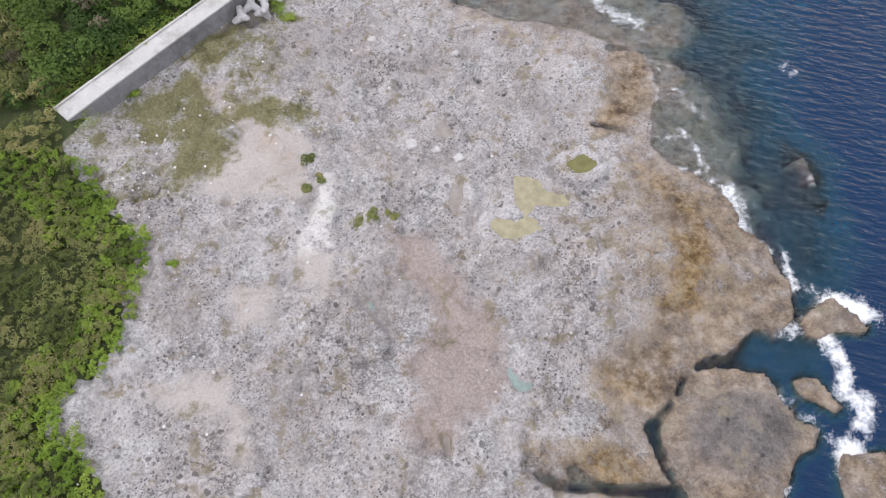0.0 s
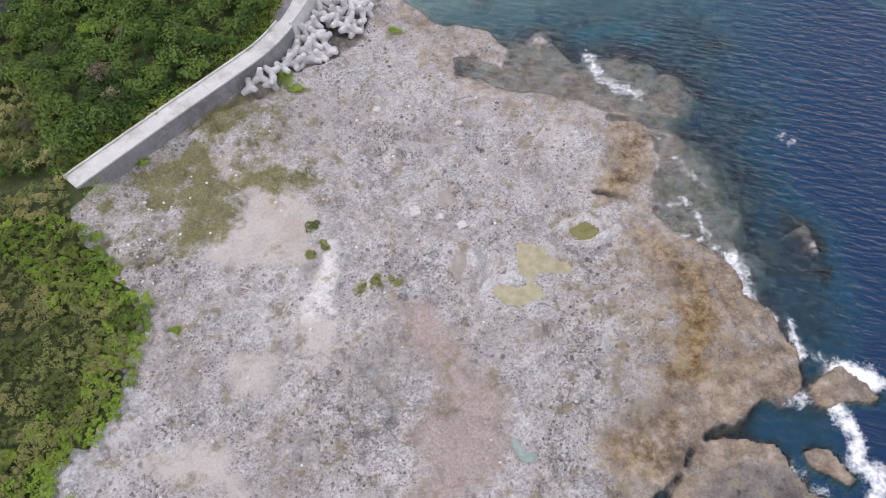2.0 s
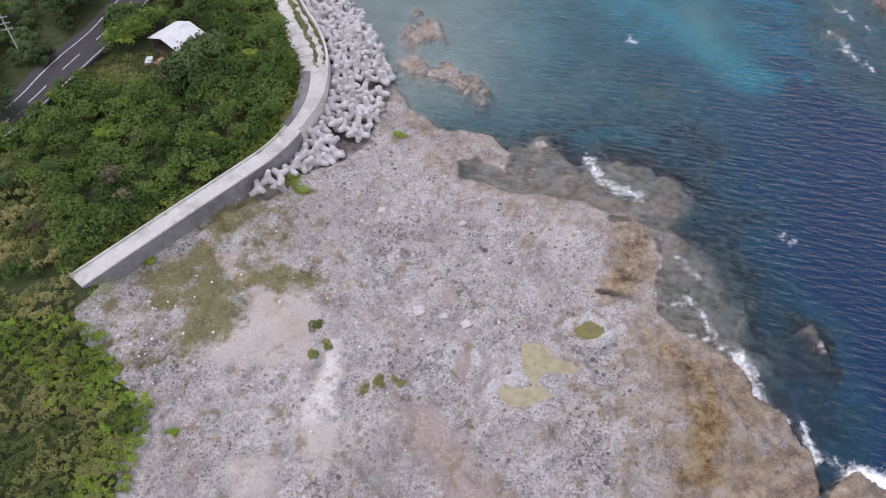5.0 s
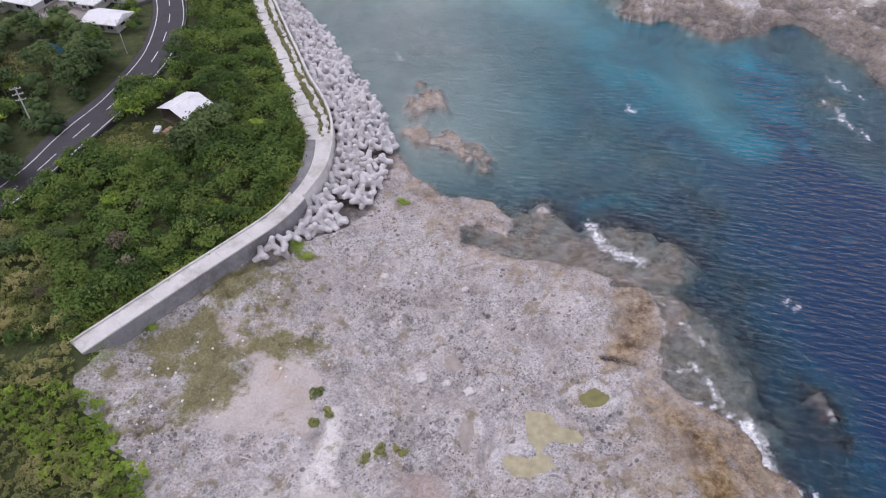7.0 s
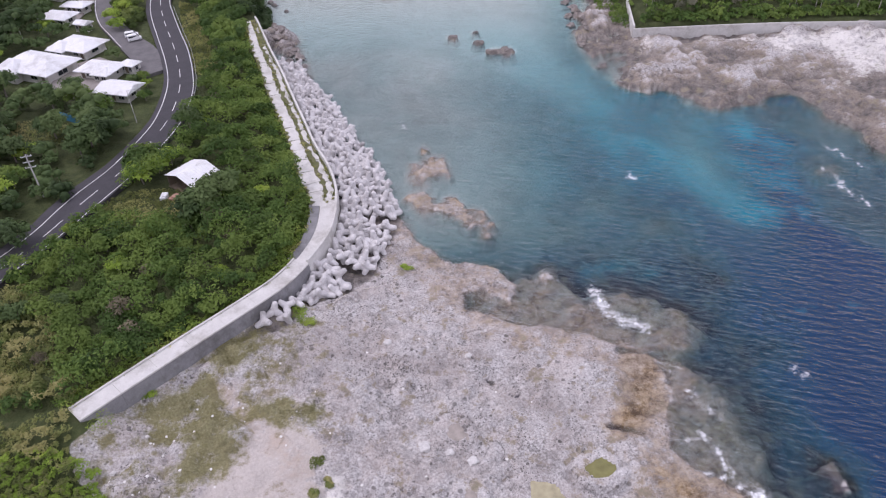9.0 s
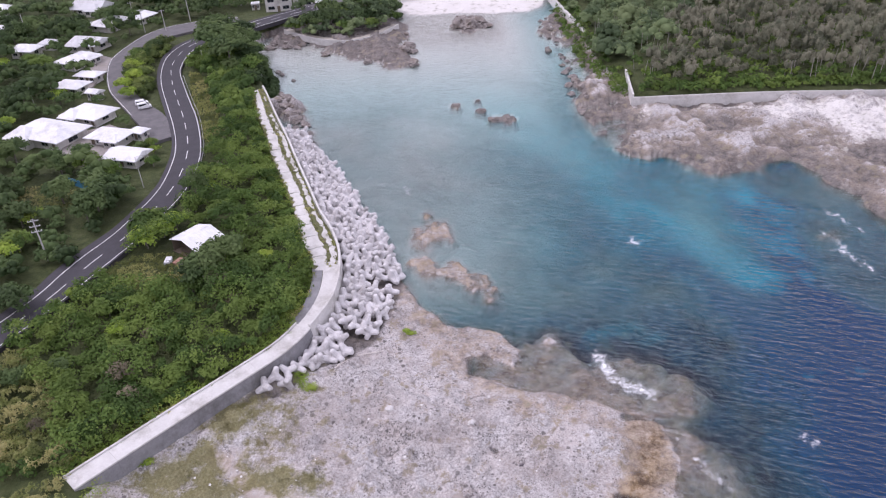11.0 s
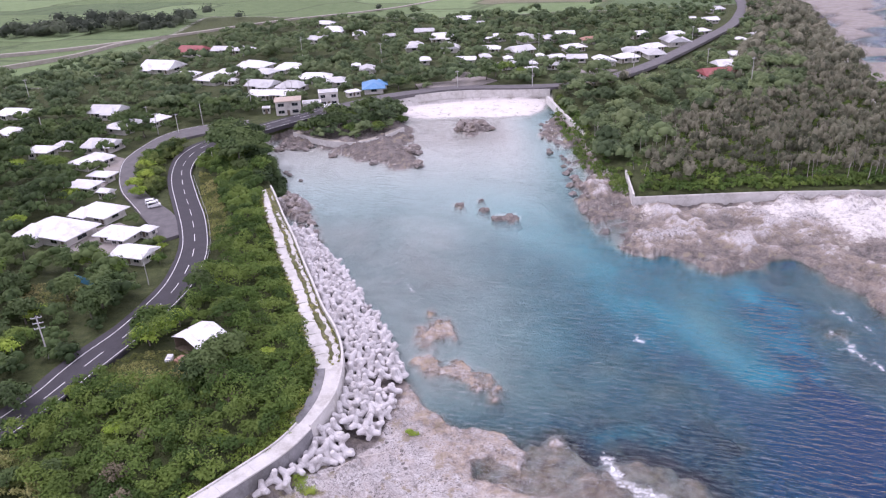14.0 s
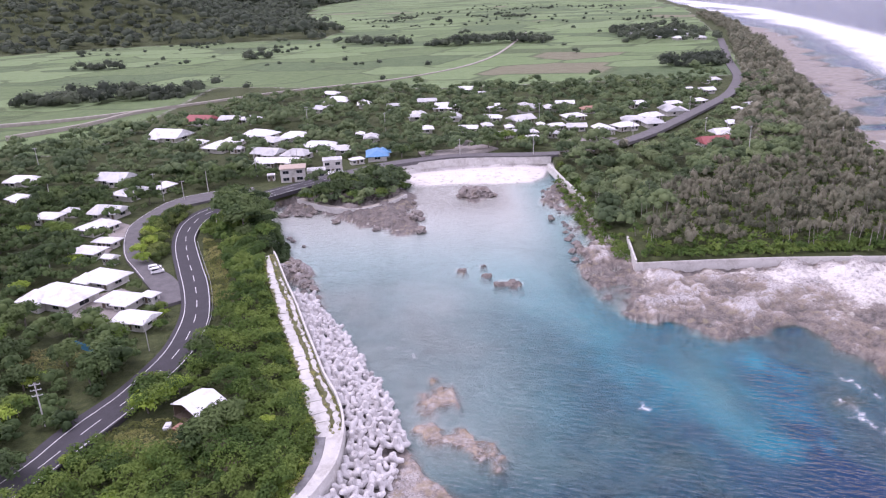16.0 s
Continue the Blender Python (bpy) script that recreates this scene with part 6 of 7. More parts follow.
POOL_MATS = {}
for key, col in (("yellow", (0.40, 0.36, 0.235)), ("grey", (0.34, 0.30, 0.27)), ("teal", (0.30, 0.37, 0.345)), ("moss", (0.20, 0.19, 0.075))):
    m, n, l, b = node_mat("pool_water_" + key)
    l.new(ramp(n, l, tex(n, l, 0.9, 4), [(0.3, tuple(c * 0.8 for c in col)), (0.7, tuple(c * 1.15 for c in col))]), b.inputs["Base Color"])
    b.inputs["Roughness"].default_value, b.inputs["IOR"].default_value, b.inputs["Alpha"].default_value = 0.14, 1.33, 0.95
    POOL_MATS[key] = m
for outline, tone in POOLS:
    bm = bmesh.new()
    a = np.array(outline)
    gx, gy = np.meshgrid(np.arange(a[:, 0].min() - 1, a[:, 0].max() + 1, 0.4), np.arange(a[:, 1].min() - 1, a[:, 1].max() + 1, 0.4))
    for x, y, ok in zip(gx.ravel(), gy.ravel(), (sd_poly(gx, gy, outline) > -0.8).ravel()):
        if ok:
            bm.faces.new([bm.verts.new((x + u, y + v, 1.28)) for u, v in ((0, 0), (0.4, 0), (0.4, 0.4), (0, 0.4))])
    bmesh.ops.remove_doubles(bm, verts=bm.verts[:], dist=0.01)
    ob = part("rock_pool", bm, POOL_MATS[tone])
    tagged(ob, f"still {tone} water standing in a rock pool", "rock pool", kind="structure")

# dark weathered boulders along the bay's edge
rnd = random.Random(77)
BOULDERS = [(-52 + 12 * k / 16 + rnd.uniform(-2, 2), 229 - 30 * k / 16 + rnd.uniform(-2, 2), rnd.uniform(1.0, 2.2)) for k in range(17)]
BOULDERS += [(-66 + rnd.uniform(0, 10), 277 + rnd.uniform(-1, 5), rnd.uniform(1.2, 2.6)) for k in range(8)]
BOULDERS += [(-52 + rnd.uniform(-2, 2), 276 + rnd.uniform(-1, 3), rnd.uniform(1.2, 2.2)) for k in range(3)]
BOULDERS += [(-40, 266, 2.6), (-24, 255, 2.2), (-8, 250, 2.8)]
BOULDERS += [(-9 + rnd.uniform(-2, 2), 268 + rnd.uniform(-6, 18), rnd.uniform(1.5, 2.8)) for k in range(6)]
BOULDERS += [(9.5, 293, 4.4), (13.5, 295, 6.2), (18, 294, 4.8), (21, 292.5, 3.0), (14, 291, 4.6)]
BOULDERS += [(x + rnd.uniform(-0.5, 0.5), y, rnd.uniform(0.7, 1.4)) for x, y in ((5, 210), (6.4, 210.3), (12.3, 213.4), (12.4, 205.5), (13.9, 205.2), (15.5, 198), (17.5, 198.3), (20.5, 198), (-48.5, 240), (-53, 246), (-54.5, 249))]
BOULDERS += [(41 + rnd.uniform(-1, 5), 200 + 100 * k / 26, rnd.uniform(0.8, 2.0)) for k in range(27)]
for x, y, r in BOULDERS:
    bm = bmesh.new()
    bmesh.ops.create_icosphere(bm, subdivisions=3, radius=r)
    off = Vector((x, y, r))
    for q in bm.verts:
        q.co *= 0.72 + 0.42 * noise.noise(q.co * 1.1 / r + off) + 0.28 * noise.noise(q.co * 3.1 / r + off) + 0.15 * noise.noise(q.co * 7 / r)
        q.co.z *= 0.62
    b = part("shore_boulder", bm, ROCK)
    b.matrix_basis = pose(x, y, max(ground_z(x, y), -0.3) + r * 0.12, 0, 0, rnd.uniform(0, 360))
    tagged(b, "dark weathered limestone boulder at the water's edge", "boulder", "boulders round the bay")

# pale yards between the nearest houses
YARD = plain("yard_concrete", (0.24, 0.215, 0.20), (0.36, 0.33, 0.31), 0.6, 0.9, 0, 0.02, (0.24, 0.21, 0.18))
for pts, label in (([(-100, 178), (-91, 170), (-84, 177), (-85, 190), (-93, 196), (-101, 190)], "cracked pale concrete yard between the houses"),
                   ([(-120, 262), (-112, 256), (-110, 226), (-118, 228)], "pale concrete yard beside a house"),
                   ([(-8, 349), (22, 352), (30, 360), (16, 384), (10, 384), (8, 364), (-10, 360)], "pale gravel lot behind the beach road"),
                   ([(66, 352), (92, 372), (84, 380), (62, 372)], "bare brown plot beside the village road")):
    bm = bmesh.new()
    f = bm.faces.new([bm.verts.new((*p, 5.02)) for p in pts])
    g = bmesh.ops.extrude_face_region(bm, geom=[f])
    bmesh.ops.translate(bm, vec=(0, 0, -1.2), verts=[e for e in g["geom"] if isinstance(e, bmesh.types.BMVert)])
    bmesh.ops.recalc_face_normals(bm, faces=bm.faces)
    tagged(part("yard", bm, YARD), label, "yard", kind="structure")

# scattered pale stones and shells on the flat
rnd = random.Random(31)
STONE = None
for k in range(70):
    x, y = rnd.uniform(-42, 12), rnd.uniform(18, 84)
    if k % 3 == 0:
        x, y = rnd.uniform(-46, -30), rnd.uniform(48, 70)
    if STONE is None:
        bm = bmesh.new()
        bmesh.ops.create_icosphere(bm, subdivisions=1, radius=1)
        for q in bm.verts:
            q.co *= 0.8 + 0.4 * noise.noise(q.co * 2)
            q.co.z *= 0.6
        b = part("pale_stone", bm, plain("bleached_stone", (0.66, 0.64, 0.62), (0.82, 0.80, 0.78), 4.0))
        STONE = b.data
    else:
        b = new("pale_stone", STONE)
    r = rnd.uniform(0.12, 0.32)
    b.matrix_basis = Matrix.Translation((x, y, ground_z(x, y) + r * 0.25)) @ Matrix.Rotation(rnd.uniform(0, 6.28), 4, "Z") @ Matrix.Scale(r, 4)
    tagged(b, "small bleached white stone lying on the rock flat", "stone", "pale stones on the rock flat")


# ---- vegetation ----
def clear_of_roads(x, y):
    d = np.minimum(d_line(x, y, [tuple(p) for p in mid]), d_line(x, y, [tuple(a.lerp(b, 0.5)) for a, b in zip(SL, SR)]))
    return (d > 5.2) & (d_line(x, y, VIL_C) > 6.5)


def clear_of_houses(x, y, gap=1.0):
    ok = np.ones(x.shape, bool)
    for hx, hy, w in HOUSES + [(-64, 315, 12), (-55, 320, 10), (-48, 327, 10), (-45, 311, 8), (-50.6, 128, 12), (-55, 122.5, 6)]:
        ok &= np.hypot(x - hx, y - hy) > w * 0.5 + gap
        # keep the near side open so the fronts show
        t = np.clip(((x - hx) * -hx + (y - hy) * -hy) / np.hypot(hx, hy), 0, w * 0.5 + (5 if hy > 330 else 0.8))
        ok &= np.hypot(x - hx + hx / np.hypot(hx, hy) * t, y - hy + hy / np.hypot(hx, hy) * t) > w * 0.36 + 0.3
    return ok


SCRUB = SCRUB_EDGE[1:-2] + [(-37, 0), (-90, 0), (-90, 70), (-54, 69)]
foliage("reed_thicket", SCRUB, 1.2, (0.55, 1.15), 0.5, 20, 0.21, LEAF_REED, "dense olive and straw-coloured reeds and shrubs", "reeds", lobes=4,
        keep=lambda x, y: (sd_poly(x, y, SCRUB_EDGE) > 3.0 + 4 * (fbm(x, y, 9) - 0.5)) & (x > -75) & (y > 12), slim=0.3, flat=1.0)
foliage("beach_shrub", SCRUB, 1.0, (0.4, 1.0), 0.5, 22, 0.16, LEAF_LIME, "bright lime-green low beach shrubs", "shrubs", lobes=4,
        keep=lambda x, y: (sd_poly(x, y, SCRUB_EDGE) > -0.3 + 7 * (fbm(x, y, 3.5, 3) - 0.5)) & (sd_poly(x, y, SCRUB_EDGE) < 9.0 + 14 * (fbm(x + 50, y, 12) - 0.5)) & (y > 12) & (y < 62))
for x, y, r in ((-11.4, 50.7, 1.3), (-9.2, 51.5, 0.9), (-6.5, 51.0, 0.8), (-24.0, 89.3, 1.6), (-22.6, 87.6, 1.4), (-44.2, 72.9, 1.3), (-49.8, 67.2, 2.2), (-35.4, 45.5, 0.7), (-7.2, 103, 1.0), (-16.5, 57.3, 0.8), (-18.4, 56, 0.8), (-17.8, 60, 0.9)):
    k = 7
    cen = np.stack([x + RNG.normal(size=k) * r * 0.5, y + RNG.normal(size=k) * r * 0.5, np.full(k, ground_z(x, y) + 0.15)], 1)
    pos, nrm = clumps(cen, np.full(k, r * 0.55), 70, 0.6)
    b = new("shrub", leaf_mesh("shrub", pos, nrm, 0.13, LEAF_REED if x > -19 and y < 62 else LEAF_LIME))
    tagged(b, "low olive-green shrub growing in the rock" if x > -19 and y < 62 else "low lime-green shrub growing in the rock", "shrub", "shrubs on the rock flat")

REEDS = [(-52, 70), (-57, 76), (-62, 86), (-72, 98), (-92, 98), (-92, 68)]
THICKET = [(-54, 70), (-49, 75.5), (-43, 81.5), (-36, 89.5), (-29, 97.5), (-27, 103), (-26, 110), (-26.5, 117), (-29.5, 127), (-33.5, 140), (-37, 150), (-43.5, 168.5),
           (-48, 183), (-52, 195), (-57, 215), (-60, 235), (-68, 262), (-72, 282), (-80, 280), (-83, 262), (-84, 245), (-76, 220), (-66, 196), (-59, 172), (-57, 152), (-60, 137),
           (-65, 122), (-72, 106), (-90, 80), (-75, 68)]


def tall_grass_gap(x, y):
    return np.minimum(np.hypot((x + 57) / 10, (y - 120) / 6.5), np.minimum(np.hypot((x + 66) / 4, (y - 74) / 6), d_line(x, y, [(-61, 185), (-66, 200), (-73, 218), (-80, 236)]) / 3.2)) > 1


foliage("thicket", THICKET, 2.4, (1.0, 3.0), 0.85, 26, 0.26, LEAF_DEEP, "dense dark green broadleaf thicket behind the seawall", "thicket", lobes=8,
        keep=lambda x, y: clear_of_houses(x, y) & tall_grass_gap(x, y) & (y < 200) & (sd_poly(x, y, REEDS) < 2 * fbm(x, y, 5)), slim=0.6)
foliage("reed_thicket", REEDS, 1.4, (0.7, 1.35), 0.7, 22, 0.26, LEAF_REED, "olive reeds and rough grass behind the end of the seawall", "reeds", lobes=4, slim=0.3, flat=1.0, keep=clear_of_roads)
foliage("thicket", THICKET, 2.4, (1.2, 2.6), 0.8, 60, 0.45, LEAF_DEEP, "dense dark green broadleaf thicket beside the road", "thicket",
        keep=lambda x, y: clear_of_roads(x, y) & tall_grass_gap(x, y) & (y >= 200), slim=0.6, core=True)
foliage("verge_grass", [(-70, 66), (-45, 74), (-26, 97), (-25, 125), (-57, 217), (-82, 240), (-56, 150), (-75, 100)], 1.0, (0.5, 0.8), 0.2, 34, 0.24, LEAF_GRASS,
        "yellow-green rough grass in the clearings", "grass", keep=lambda x, y: ~tall_grass_gap(x, y) | ((d_line(x, y, [(p.x, p.y) for p in kerb]) < 2.2) & (y < 96)), slim=0.25)
weeds = [p + q * 0.2 for p, q in zip(kerb, normals(kerb)) if RNG.random() < 0.75] + [p.lerp(q, RNG.uniform(-0.05, 0.10)) for p, q in zip(inn, rim) if RNG.random() < 0.5]
weeds += [p.lerp(q, RNG.uniform(0.55, 0.68)) for p, q in zip(inn[smooth_end:], rim[smooth_end:]) if RNG.random() < 0.55] + [p.lerp(q, 0.93) for p, q in zip(inn[smooth_end:], rim[smooth_end:]) if RNG.random() < 0.35]
wp = np.array([(p.x + RNG.normal() * 0.15, p.y + RNG.normal() * 0.15, 5.9) for p in weeds])
pos, nrm = clumps(wp, RNG.uniform(0.25, 0.65, len(wp)), 26, 0.55)
tagged(new("wall_weeds", leaf_mesh("wall_weeds", pos, nrm, 0.16, LEAF_GRASS, 0.4)), "yellow-green weeds growing over the edge of the seawall", "weeds", kind="stuff")
back = [p + q * d for p, q in zip(kerb, normals(kerb)) for d in (0.7, 1.6, 2.5, 3.4)] + [p + (p - q).normalized() * d for p, q in zip(inn, rim) for d in (0.5, 1.4, 2.3, 3.2)]
bp = np.array([(p.x + RNG.normal() * 0.4, p.y + RNG.normal() * 0.4) for p in back])
wp = np.column_stack([bp, terrain(bp[:, 0], bp[:, 1])[0] + RNG.uniform(0.3, 1.1, len(bp))])
pos, nrm = clumps(wp, RNG.uniform(0.5, 1.0, len(wp)), 34, 0.8)
tagged(new("verge_shrubs", leaf_mesh("verge_shrubs", pos, nrm, 0.2, LEAF_VERGE, 0.5)), "green shrubs and vines crowding the back of the seawall", "shrubs", kind="stuff")
LEAF_MEDIAN = leafy("garden_shrub_leaves", (0.05, 0.085, 0.02), (0.15, 0.21, 0.05), (0.27, 0.32, 0.09), 0.3)
foliage("median_shrubs", [(-88, 214), (-97, 226), (-104, 240), (-106, 255), (-104, 268), (-97, 276), (-95, 262), (-97, 250), (-94, 238), (-88, 224)], 2.0, (1.2, 2.1), 0.9, 60, 0.42, LEAF_MEDIAN, "bright green shrubs on the island between the roads", "shrubs", core=True)
foliage("garden_grass", [(-101, 148), (-92, 145), (-82, 147), (-80, 153), (-92, 161), (-101, 158)], 0.9, (0.4, 0.6), 0.2, 14, 0.25, LEAF_REED, "straw-coloured rough grass in a garden plot", "grass", slim=0.25)


def trunk_bm(h, r, rnd, limbs=4):
    bm = bmesh.new()
    bend = Vector((rnd.uniform(-0.3, 0.3), rnd.uniform(-0.3, 0.3), h * 0.55))
    tube(bm, (0, 0, -0.4), bend, r, r * 0.7, 8)
    for k in range(limbs):
        a = 6.28 * k / limbs + rnd.uniform(-0.5, 0.5)
        tube(bm, bend * rnd.uniform(0.75, 0.98), bend + Vector((math.cos(a) * h * 0.28, math.sin(a) * h * 0.28, h * rnd.uniform(0.15, 0.3))), r * 0.45, r * 0.15, 6)
    return bm


def crown_points(h, wide, rnd, n_clump, n_leaf):
    """A domed, lobed crown that hangs low round the trunk."""
    k = n_clump
    a = np.arange(k) * 2.39996 + RNG.uniform(-0.3, 0.3, k)
    rr = np.sqrt((np.arange(k) + 0.5) / k) * wide * 0.80
    z = h * (0.30 + 0.48 * np.sqrt(np.clip(1 - (rr / wide) ** 2, 0, 1))) + RNG.uniform(-0.06, 0.08, k) * h
    cen = np.stack([np.cos(a) * rr, np.sin(a) * rr, z], 1)
    rad = wide * RNG.uniform(0.30, 0.46, k)
    return clumps(cen, rad, n_leaf, 0.85) + ((cen, rad * 0.74, 0.85),)


def tree_kind(h, wide, leaf, size, n_clump, n_leaf, rnd, label):
    t = thing("tree", Matrix(), label, "tree", "trees among the houses")
    part("trunk", trunk_bm(h, 0.035 * h, rnd), BARK, t, "brown bark trunk with spreading limbs")
    pos, nrm, cores = crown_points(h, wide, rnd, n_clump, n_leaf)
    c = new("crown", leaf_mesh("crown", pos, nrm, size, leaf, 0.55, None if leaf is LEAF_DRY else cores))
    c.parent = t
    tagged(c, "dense leafy crown")
    return t


rnd = random.Random(9)
KINDS = [tree_kind(7.5, 5.0, LEAF_TREE, 0.46, 18, 36, rnd, "broad dark green evergreen tree"), tree_kind(6.0, 4.2, LEAF_DEEP, 0.44, 16, 36, rnd, "rounded green broadleaf tree"),
         tree_kind(9.0, 5.8, LEAF_TREE, 0.50, 20, 36, rnd, "tall spreading dark green tree"), tree_kind(4.5, 3.2, LEAF_LIME, 0.36, 12, 36, rnd, "small yellow-green garden tree"),
         tree_kind(5.0, 2.6, LEAF_DRY, 0.26, 9, 40, rnd, "bare grey-brown twiggy tree")]
used = [False] * len(KINDS)


def plant(kind, x, y, scale=1.0):
    m = Matrix.Translation((x, y, ground_z(x, y) - 0.1)) @ Matrix.Rotation(rnd.uniform(0, 6.28), 4, "Z") @ Matrix.Scale(scale, 4)
    if not used[kind]:
        used[kind] = True
        KINDS[kind].matrix_basis = m
    else:
        t = copy_thing(KINDS[kind], Matrix())
        t.matrix_basis = m


for kind, x, y, s in ((1, -62, 134, 1.0), (3, -59, 133, 1.0), (3, -61, 129, 1.1), (3, -57, 136, 0.9), (2, -43, 121, 0.78), (0, -46, 115, 0.9), (4, -42, 112, 0.9), (4, -49, 83, 0.7), (4, -52, 88, 0.85), (1, -37, 117, 0.75),
                      (1, -33, 107, 0.7), (3, -69, 112, 0.6), (0, -78, 108, 0.8), (0, -57, 152, 0.7), (2, -74, 252, 1.45), (2, -69, 243, 1.3), (0, -77, 264, 1.35), (0, -66, 256, 1.2), (2, -79, 270, 1.25), (0, -62, 246, 1.0), (1, -60, 236, 1.0), (0, -70, 270, 1.1),
                      (3, -97, 232, 1.0), (3, -101, 242, 1.05), (3, -98, 224, 0.95), (1, -102, 252, 0.9), (3, -94, 216, 0.9), (0, -100, 262, 0.7), (2, -128, 298, 0.1 + 0.9), (0, -66, 236, 0.8), (1, -65, 228, 0.7),
                      (0, -78, 141, 0.7), (1, -76, 148, 0.6), (0, -92, 140, 0.8), (2, -100, 132, 0.75), (1, -88, 130, 0.8), (0, -96, 118, 0.9), (1, -72, 168, 0.5), (1, -76, 180, 0.45), (3, -74, 176, 0.5)):
    plant(kind, x, y, s)
bx, by = scatter(THICKET, 7.6, keep=lambda x, y: clear_of_roads(x, y) & clear_of_houses(x, y, 2.5) & tall_grass_gap(x, y) & (sd_poly(x, y, THICKET) > 3.5) & (y < 235))
for x, y in zip(bx, by):
    plant(rnd.choice((1, 1, 0, 1, 4, 3)), x, y, rnd.uniform(0.42, 0.68))
WEST = [(-140, 84), (-97, 84), (-84, 106), (-78, 120), (-74, 130), (-72, 150), (-74, 172), (-82, 192), (-112, 238), (-119, 262), (-112, 295), (-80, 310), (-60, 330), (-25, 348), (70, 350), (150, 435), (190, 500), (230, 590),
        (150, 575), (60, 575), (-60, 585), (-140, 560), (-180, 480), (-240, 420), (-300, 400), (-340, 300), (-230, 190), (-160, 110)]
tx, ty = scatter(WEST, 11.5, keep=lambda x, y: clear_of_roads(x, y) & clear_of_houses(x, y, 2.5))
order = np.argsort(ty)[:200]
for x, y in zip(tx[order], ty[order]):
    plant(rnd.choice((0, 0, 1, 1, 2, 3)), x, y, rnd.uniform(0.7, 1.1))
for x, y, s in ((-40, 290, 0.9), (-34, 284, 0.85), (-28, 292, 1.0), (-22, 300, 0.95), (-46, 286, 1.0), (-50, 294, 1.0), (-36, 300, 1.05), (-28, 308, 1.0), (-18, 312, 0.9), (-16, 300, 0.7), (-42, 302, 1.0), (-33, 316, 1.0), (-22, 320, 1.0),
                (-54, 288, 0.9), (-24, 286, 0.7), (42, 362, 1.0), (30, 370, 1.1), (25, 362, 1.0), (-10, 352, 0.9), (-18, 350, 0.9), (36, 376, 1.1), (64, 366, 0.7)):
    plant(rnd.choice((0, 1, 2)), x, y, s)

foliage("headland_wood", [(-57, 282), (-42, 279), (-31, 277), (-21, 287), (-13, 298), (-12, 318), (-20, 333), (-38, 318), (-52, 303), (-58, 296)], 4.4, (2.0, 4.2), 1.0, 16, 0.5, LEAF_HAZED, "dense dark green wood on the rocky headland", "wood", lobes=6, core=True)
foliage("bank_shrubs", [(-53, 219), (-51, 228), (-57, 250), (-64, 268), (-70, 281), (-77, 276), (-67, 250), (-60, 228)], 2.2, (1.2, 2.4), 0.9, 60, 0.46, LEAF_TREE, "dark green shrubs overhanging the bank of the bay", "shrubs", core=True)
foliage("wall_shrubs", [(59, 202.5), (86, 201.8), (128, 199), (200, 196), (200, 203), (128, 206), (62, 209)], 1.9, (0.8, 1.7), 0.6, 50, 0.42, LEAF_DEEP, "bright green shrubs along the foot of the wood", "shrubs")
foliage("garden_shrubs", WEST, 5.6, (1.9, 4.6), 0.7, 13, 0.48, LEAF_TREE, "dark green garden trees and shrubs between the houses", "shrubs", lobes=6,
        keep=lambda x, y: clear_of_roads(x, y) & clear_of_houses(x, y) & (y < 330) & (np.hypot((x + 90) / 10, (y - 152) / 6.5) > 1), core=True)
foliage("village_trees", WEST, 9.0, (2.6, 6.6), 0.5, 11, 0.68, LEAF_HAZED, "dark evergreen trees filling the village", "trees", lobes=6,
        keep=lambda x, y: clear_of_roads(x, y) & clear_of_houses(x, y, 2.0) & (y >= 320), core=True)
EAST = [(56, 335), (55, 312), (56, 291), (57, 259), (56.5, 239), (57.5, 222), (61, 203), (86, 202), (128, 199.5), (205, 196), (205, 260), (185, 285), (196, 330), (211, 372), (264, 530), (305, 660), (361, 845),
        (433, 1094), (520, 1400), (490, 1420), (390, 1010), (278, 690), (232, 560), (196, 470), (165, 400), (128, 330), (100, 332), (82, 338)]


def BROAD(x, y):
    """Where the broadleaf wood stands: by the bay and inland, with pines towards the wall and the shore."""
    return (y - 232 - 0.55 * np.clip(x - 60, 0, 100) + 60 * (fbm(x, y, 30, 3) - 0.5) > 18) & (x < 150 + 0.2 * (y - 250)) | ((x < 78) & (y > 226))


foliage("coastal_forest", EAST, 3.8, (1.5, 2.8), 2.1, 26, 0.5, LEAF_PINE, "grey-green coastal pines and shrubs behind the wall", "forest", lobes=3,
        keep=lambda x, y: (y < 345) & ~BROAD(x, y) & (sd_poly(x, y, EAST) > 3 + 5 * vnoise(x * 0.2, y * 0.2)), slim=0.25, flat=1.9, core=True)
foliage("coastal_forest", EAST, 7.4, (3.0, 6.2), 0.62, 18, 0.52, LEAF_HAZED, "dark green broadleaf coastal wood", "forest", lobes=9,
        keep=lambda x, y: (y < 352) & BROAD(x, y) & clear_of_houses(x, y, 2.0), core=True)
foliage("coastal_scrub", EAST, 4.0, (1.2, 2.6), 0.7, 20, 0.46, LEAF_DEEP, "green shrubs growing between the pines", "shrubs",
        keep=lambda x, y: (y < 345) & ~BROAD(x, y), lobes=3)
foliage("roadside_trees", [(104, 345), (140, 395), (186, 462), (232, 562), (262, 560), (214, 465), (192, 400), (170, 345), (128, 330)], 7.0, (2.4, 5.0), 0.6, 14, 0.55, LEAF_HAZED, "dark green trees between the road and the pine belt", "trees", lobes=6,
        keep=lambda x, y: clear_of_roads(x, y) & clear_of_houses(x, y, 1.5) & (np.hypot(x - 124, y - 336) > 13), core=True)
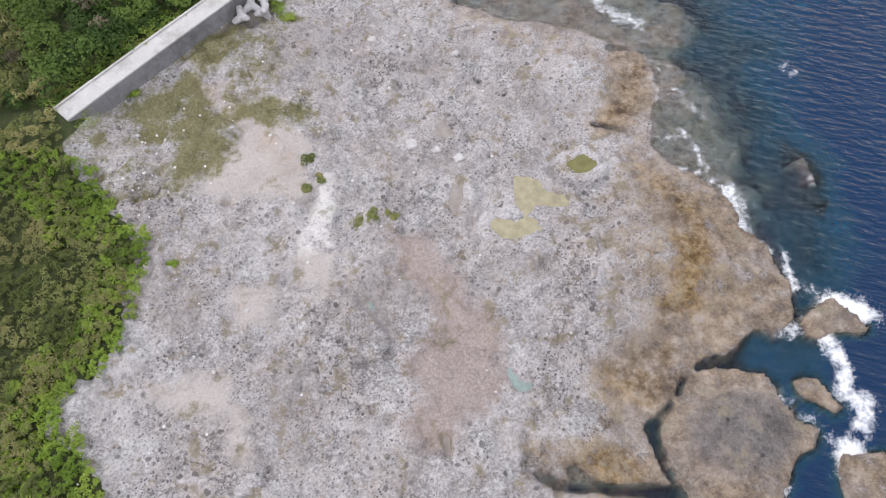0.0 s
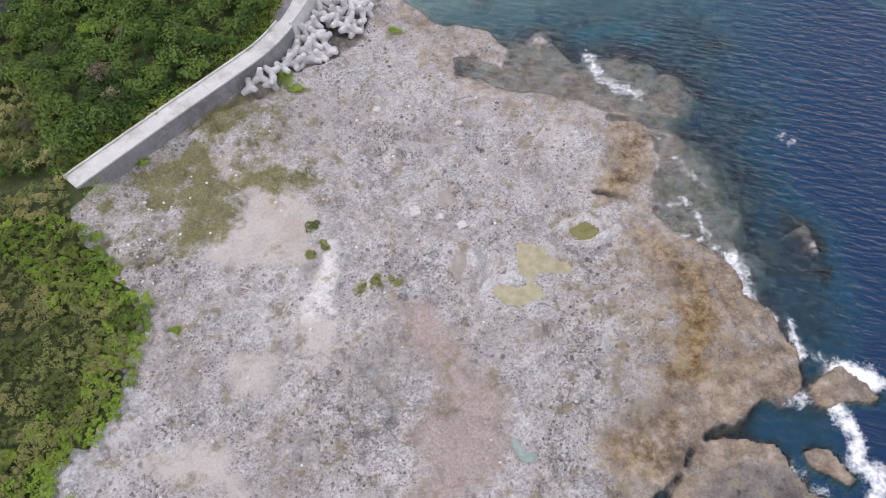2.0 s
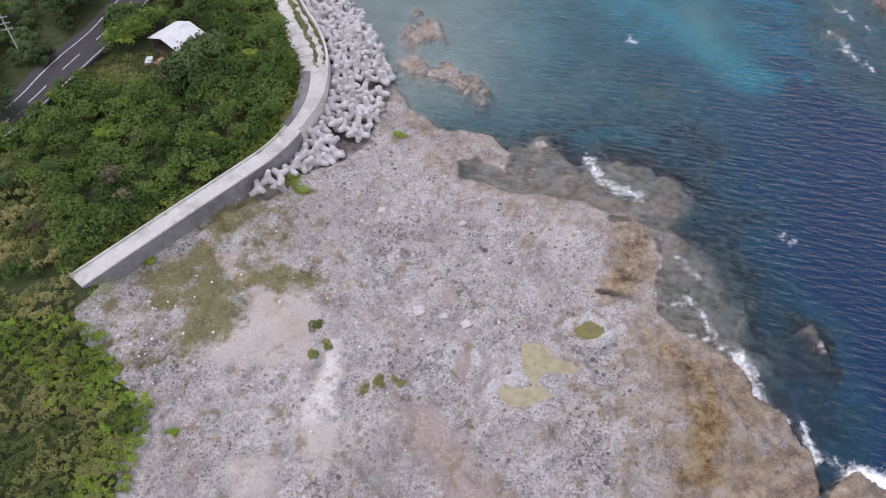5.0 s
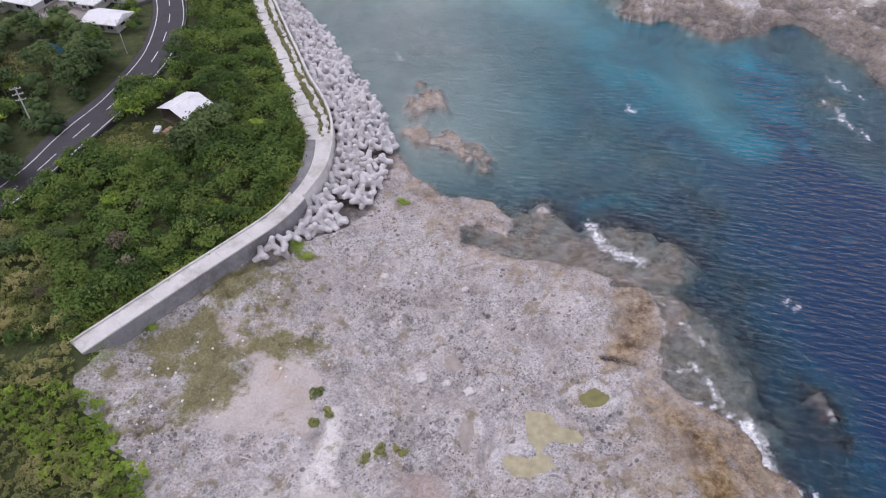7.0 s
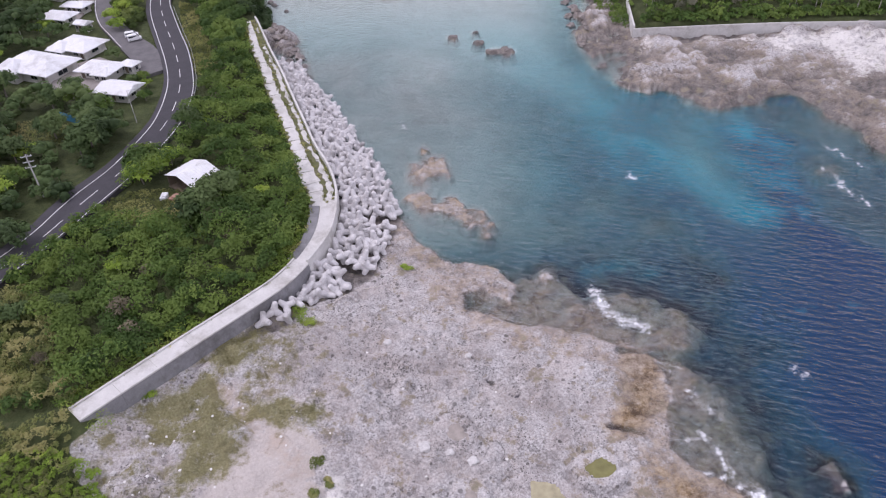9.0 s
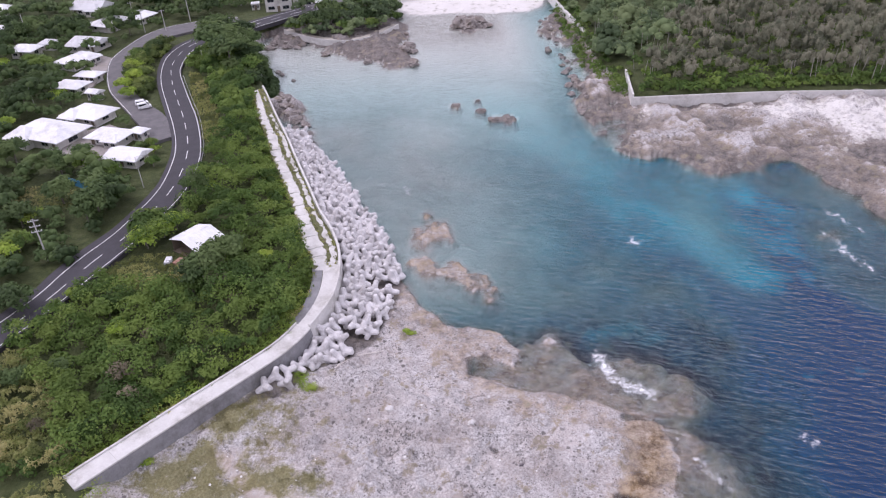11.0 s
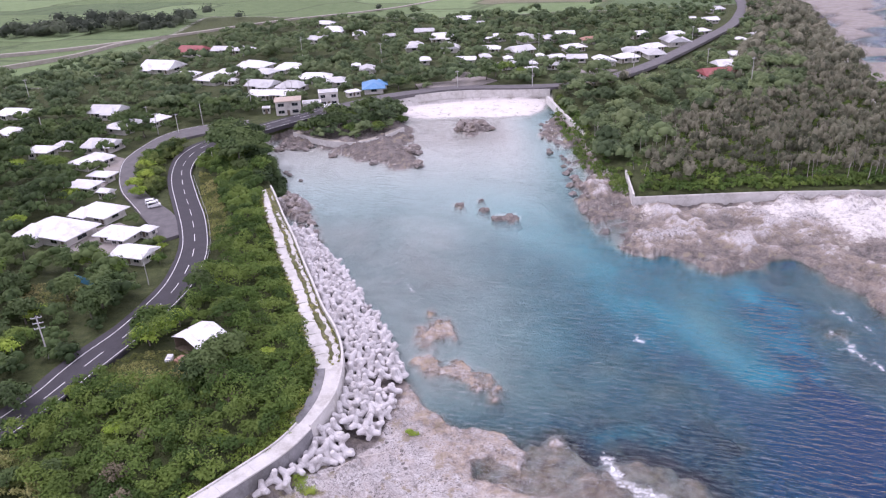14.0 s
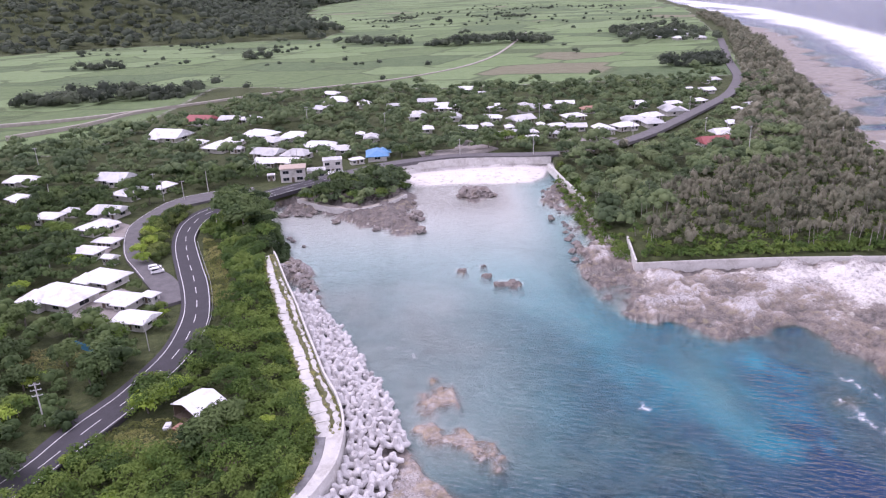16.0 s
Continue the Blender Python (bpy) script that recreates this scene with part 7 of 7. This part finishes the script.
foliage("coastal_forest", EAST, 5.5, (2.2, 4.4), 0.9, 44, 0.65, LEAF_PINE, "grey-brown coastal pine belt along the shore", "forest", keep=lambda x, y: (y >= 330) & (y < 640), slim=0.4, flat=1.1, core=True)
foliage("coastal_forest", EAST, 8.0, (4.0, 6.0), 0.8, 34, 1.2, LEAF_PINE, "grey-brown coastal pine belt along the shore", "forest", keep=lambda x, y: y >= 640, slim=0.4, flat=1.0, core=True)
sx, sy = scatter(EAST, 3.2, keep=lambda x, y: (y < 270) & (fbm(x, y, 30) > 0.44))
bm = bmesh.new()
for x, y in zip(sx[::3][:230], sy[::3][:230]):
    hgt, lean = rnd.uniform(4.5, 7.5), Vector((rnd.uniform(-0.8, 0.8), rnd.uniform(-0.8, 0.8), 0))
    tube(bm, (x, y, 4.0), Vector((x, y, 4.6 + hgt)) + lean, 0.13, 0.05, 5)
tagged(part("pine_trunks", bm, plain("pale_pine_bark", (0.24, 0.215, 0.195), (0.40, 0.37, 0.34), 2.0)), "thin pale grey pine trunks standing in the wood", "tree trunks", kind="stuff")
foliage("slope_shrubs", [(51, 325), (50, 310), (49, 291), (49, 260), (49.5, 240), (52, 215), (57, 203), (58, 230), (57, 330)], 1.9, (0.8, 1.7), 0.6, 40, 0.4, LEAF_DEEP, "low green shrubs on the bay's rocky bank", "shrubs", keep=lambda x, y: RNG.random(x.shape) > 0.35)

# fields, hedges and the wooded hill
FIELDS = [(-320, 480), (-180, 590), (-60, 610), (150, 610), (240, 650), (330, 920), (420, 1300), (520, 1900), (200, 2600), (-200, 1900), (-100, 1300), (-170, 1150), (-260, 1200), (-420, 1200), (-640, 1100)]
foliage("hedge", FIELDS, 8.0, (2.5, 5.5), 0.5, 18, 1.1, LEAF_HILL, "dark hedges and copses between the cane fields", "hedge",
        keep=lambda x, y: (np.abs(fbm(x * 0.6, y * 1.5, 170, 2) - 0.5) < 0.0035) | (fbm(x + 300, y, 120, 2) > 0.83), core=True)
for name, poly, sp in (("copse", [(-330, 560), (-200, 590), (-180, 625), (-250, 640), (-330, 610)], 9.0), ("copse", [(-20, 960), (150, 960), (160, 1000), (0, 1020)], 10.0), ("copse", [(195, 640), (255, 640), (262, 690), (215, 690)], 9.0),
                       ("copse", [(-420, 850), (-360, 850), (-350, 870), (-410, 872)], 9.0), ("copse", [(-230, 900), (-190, 905), (-190, 925), (-235, 920)], 9.0),
                       ("copse", [(220, 880), (340, 880), (370, 1150), (260, 1150)], 15.0), ("copse", [(-150, 1080), (-40, 1010), (-20, 1050), (-120, 1120)], 12.0)):
    foliage(name, poly, sp, (5.0, 8.0), 0.6, 46, 1.2, LEAF_HILL, "dark wooded copse at the edge of the fields", "copse", keep=lambda x, y: clear_of_houses(x, y, -3), core=True)
foliage("hill_forest", [(-1500, 1000), (-644, 1131), (-508, 1208), (-430, 1244), (-333, 1223), (-264, 1243), (-183, 1193), (-160, 1400), (-301, 1815), (-420, 2600), (-1500, 2600)], 26.0, (9.5, 16.0), 0.5, 13, 3.3, LEAF_HILL,
        "dark forest covering the hillside", "forest", flat=0.7, core=True)
foliage("hill_forest", [(-2500, 2600), (-420, 2600), (-500, 3276), (-400, 4500), (-2500, 4500)], 55.0, (26.0, 40.0), 0.4, 30, 12.0, LEAF_HILL, "dark forest on the far hills", "forest", flat=0.6, core=True)
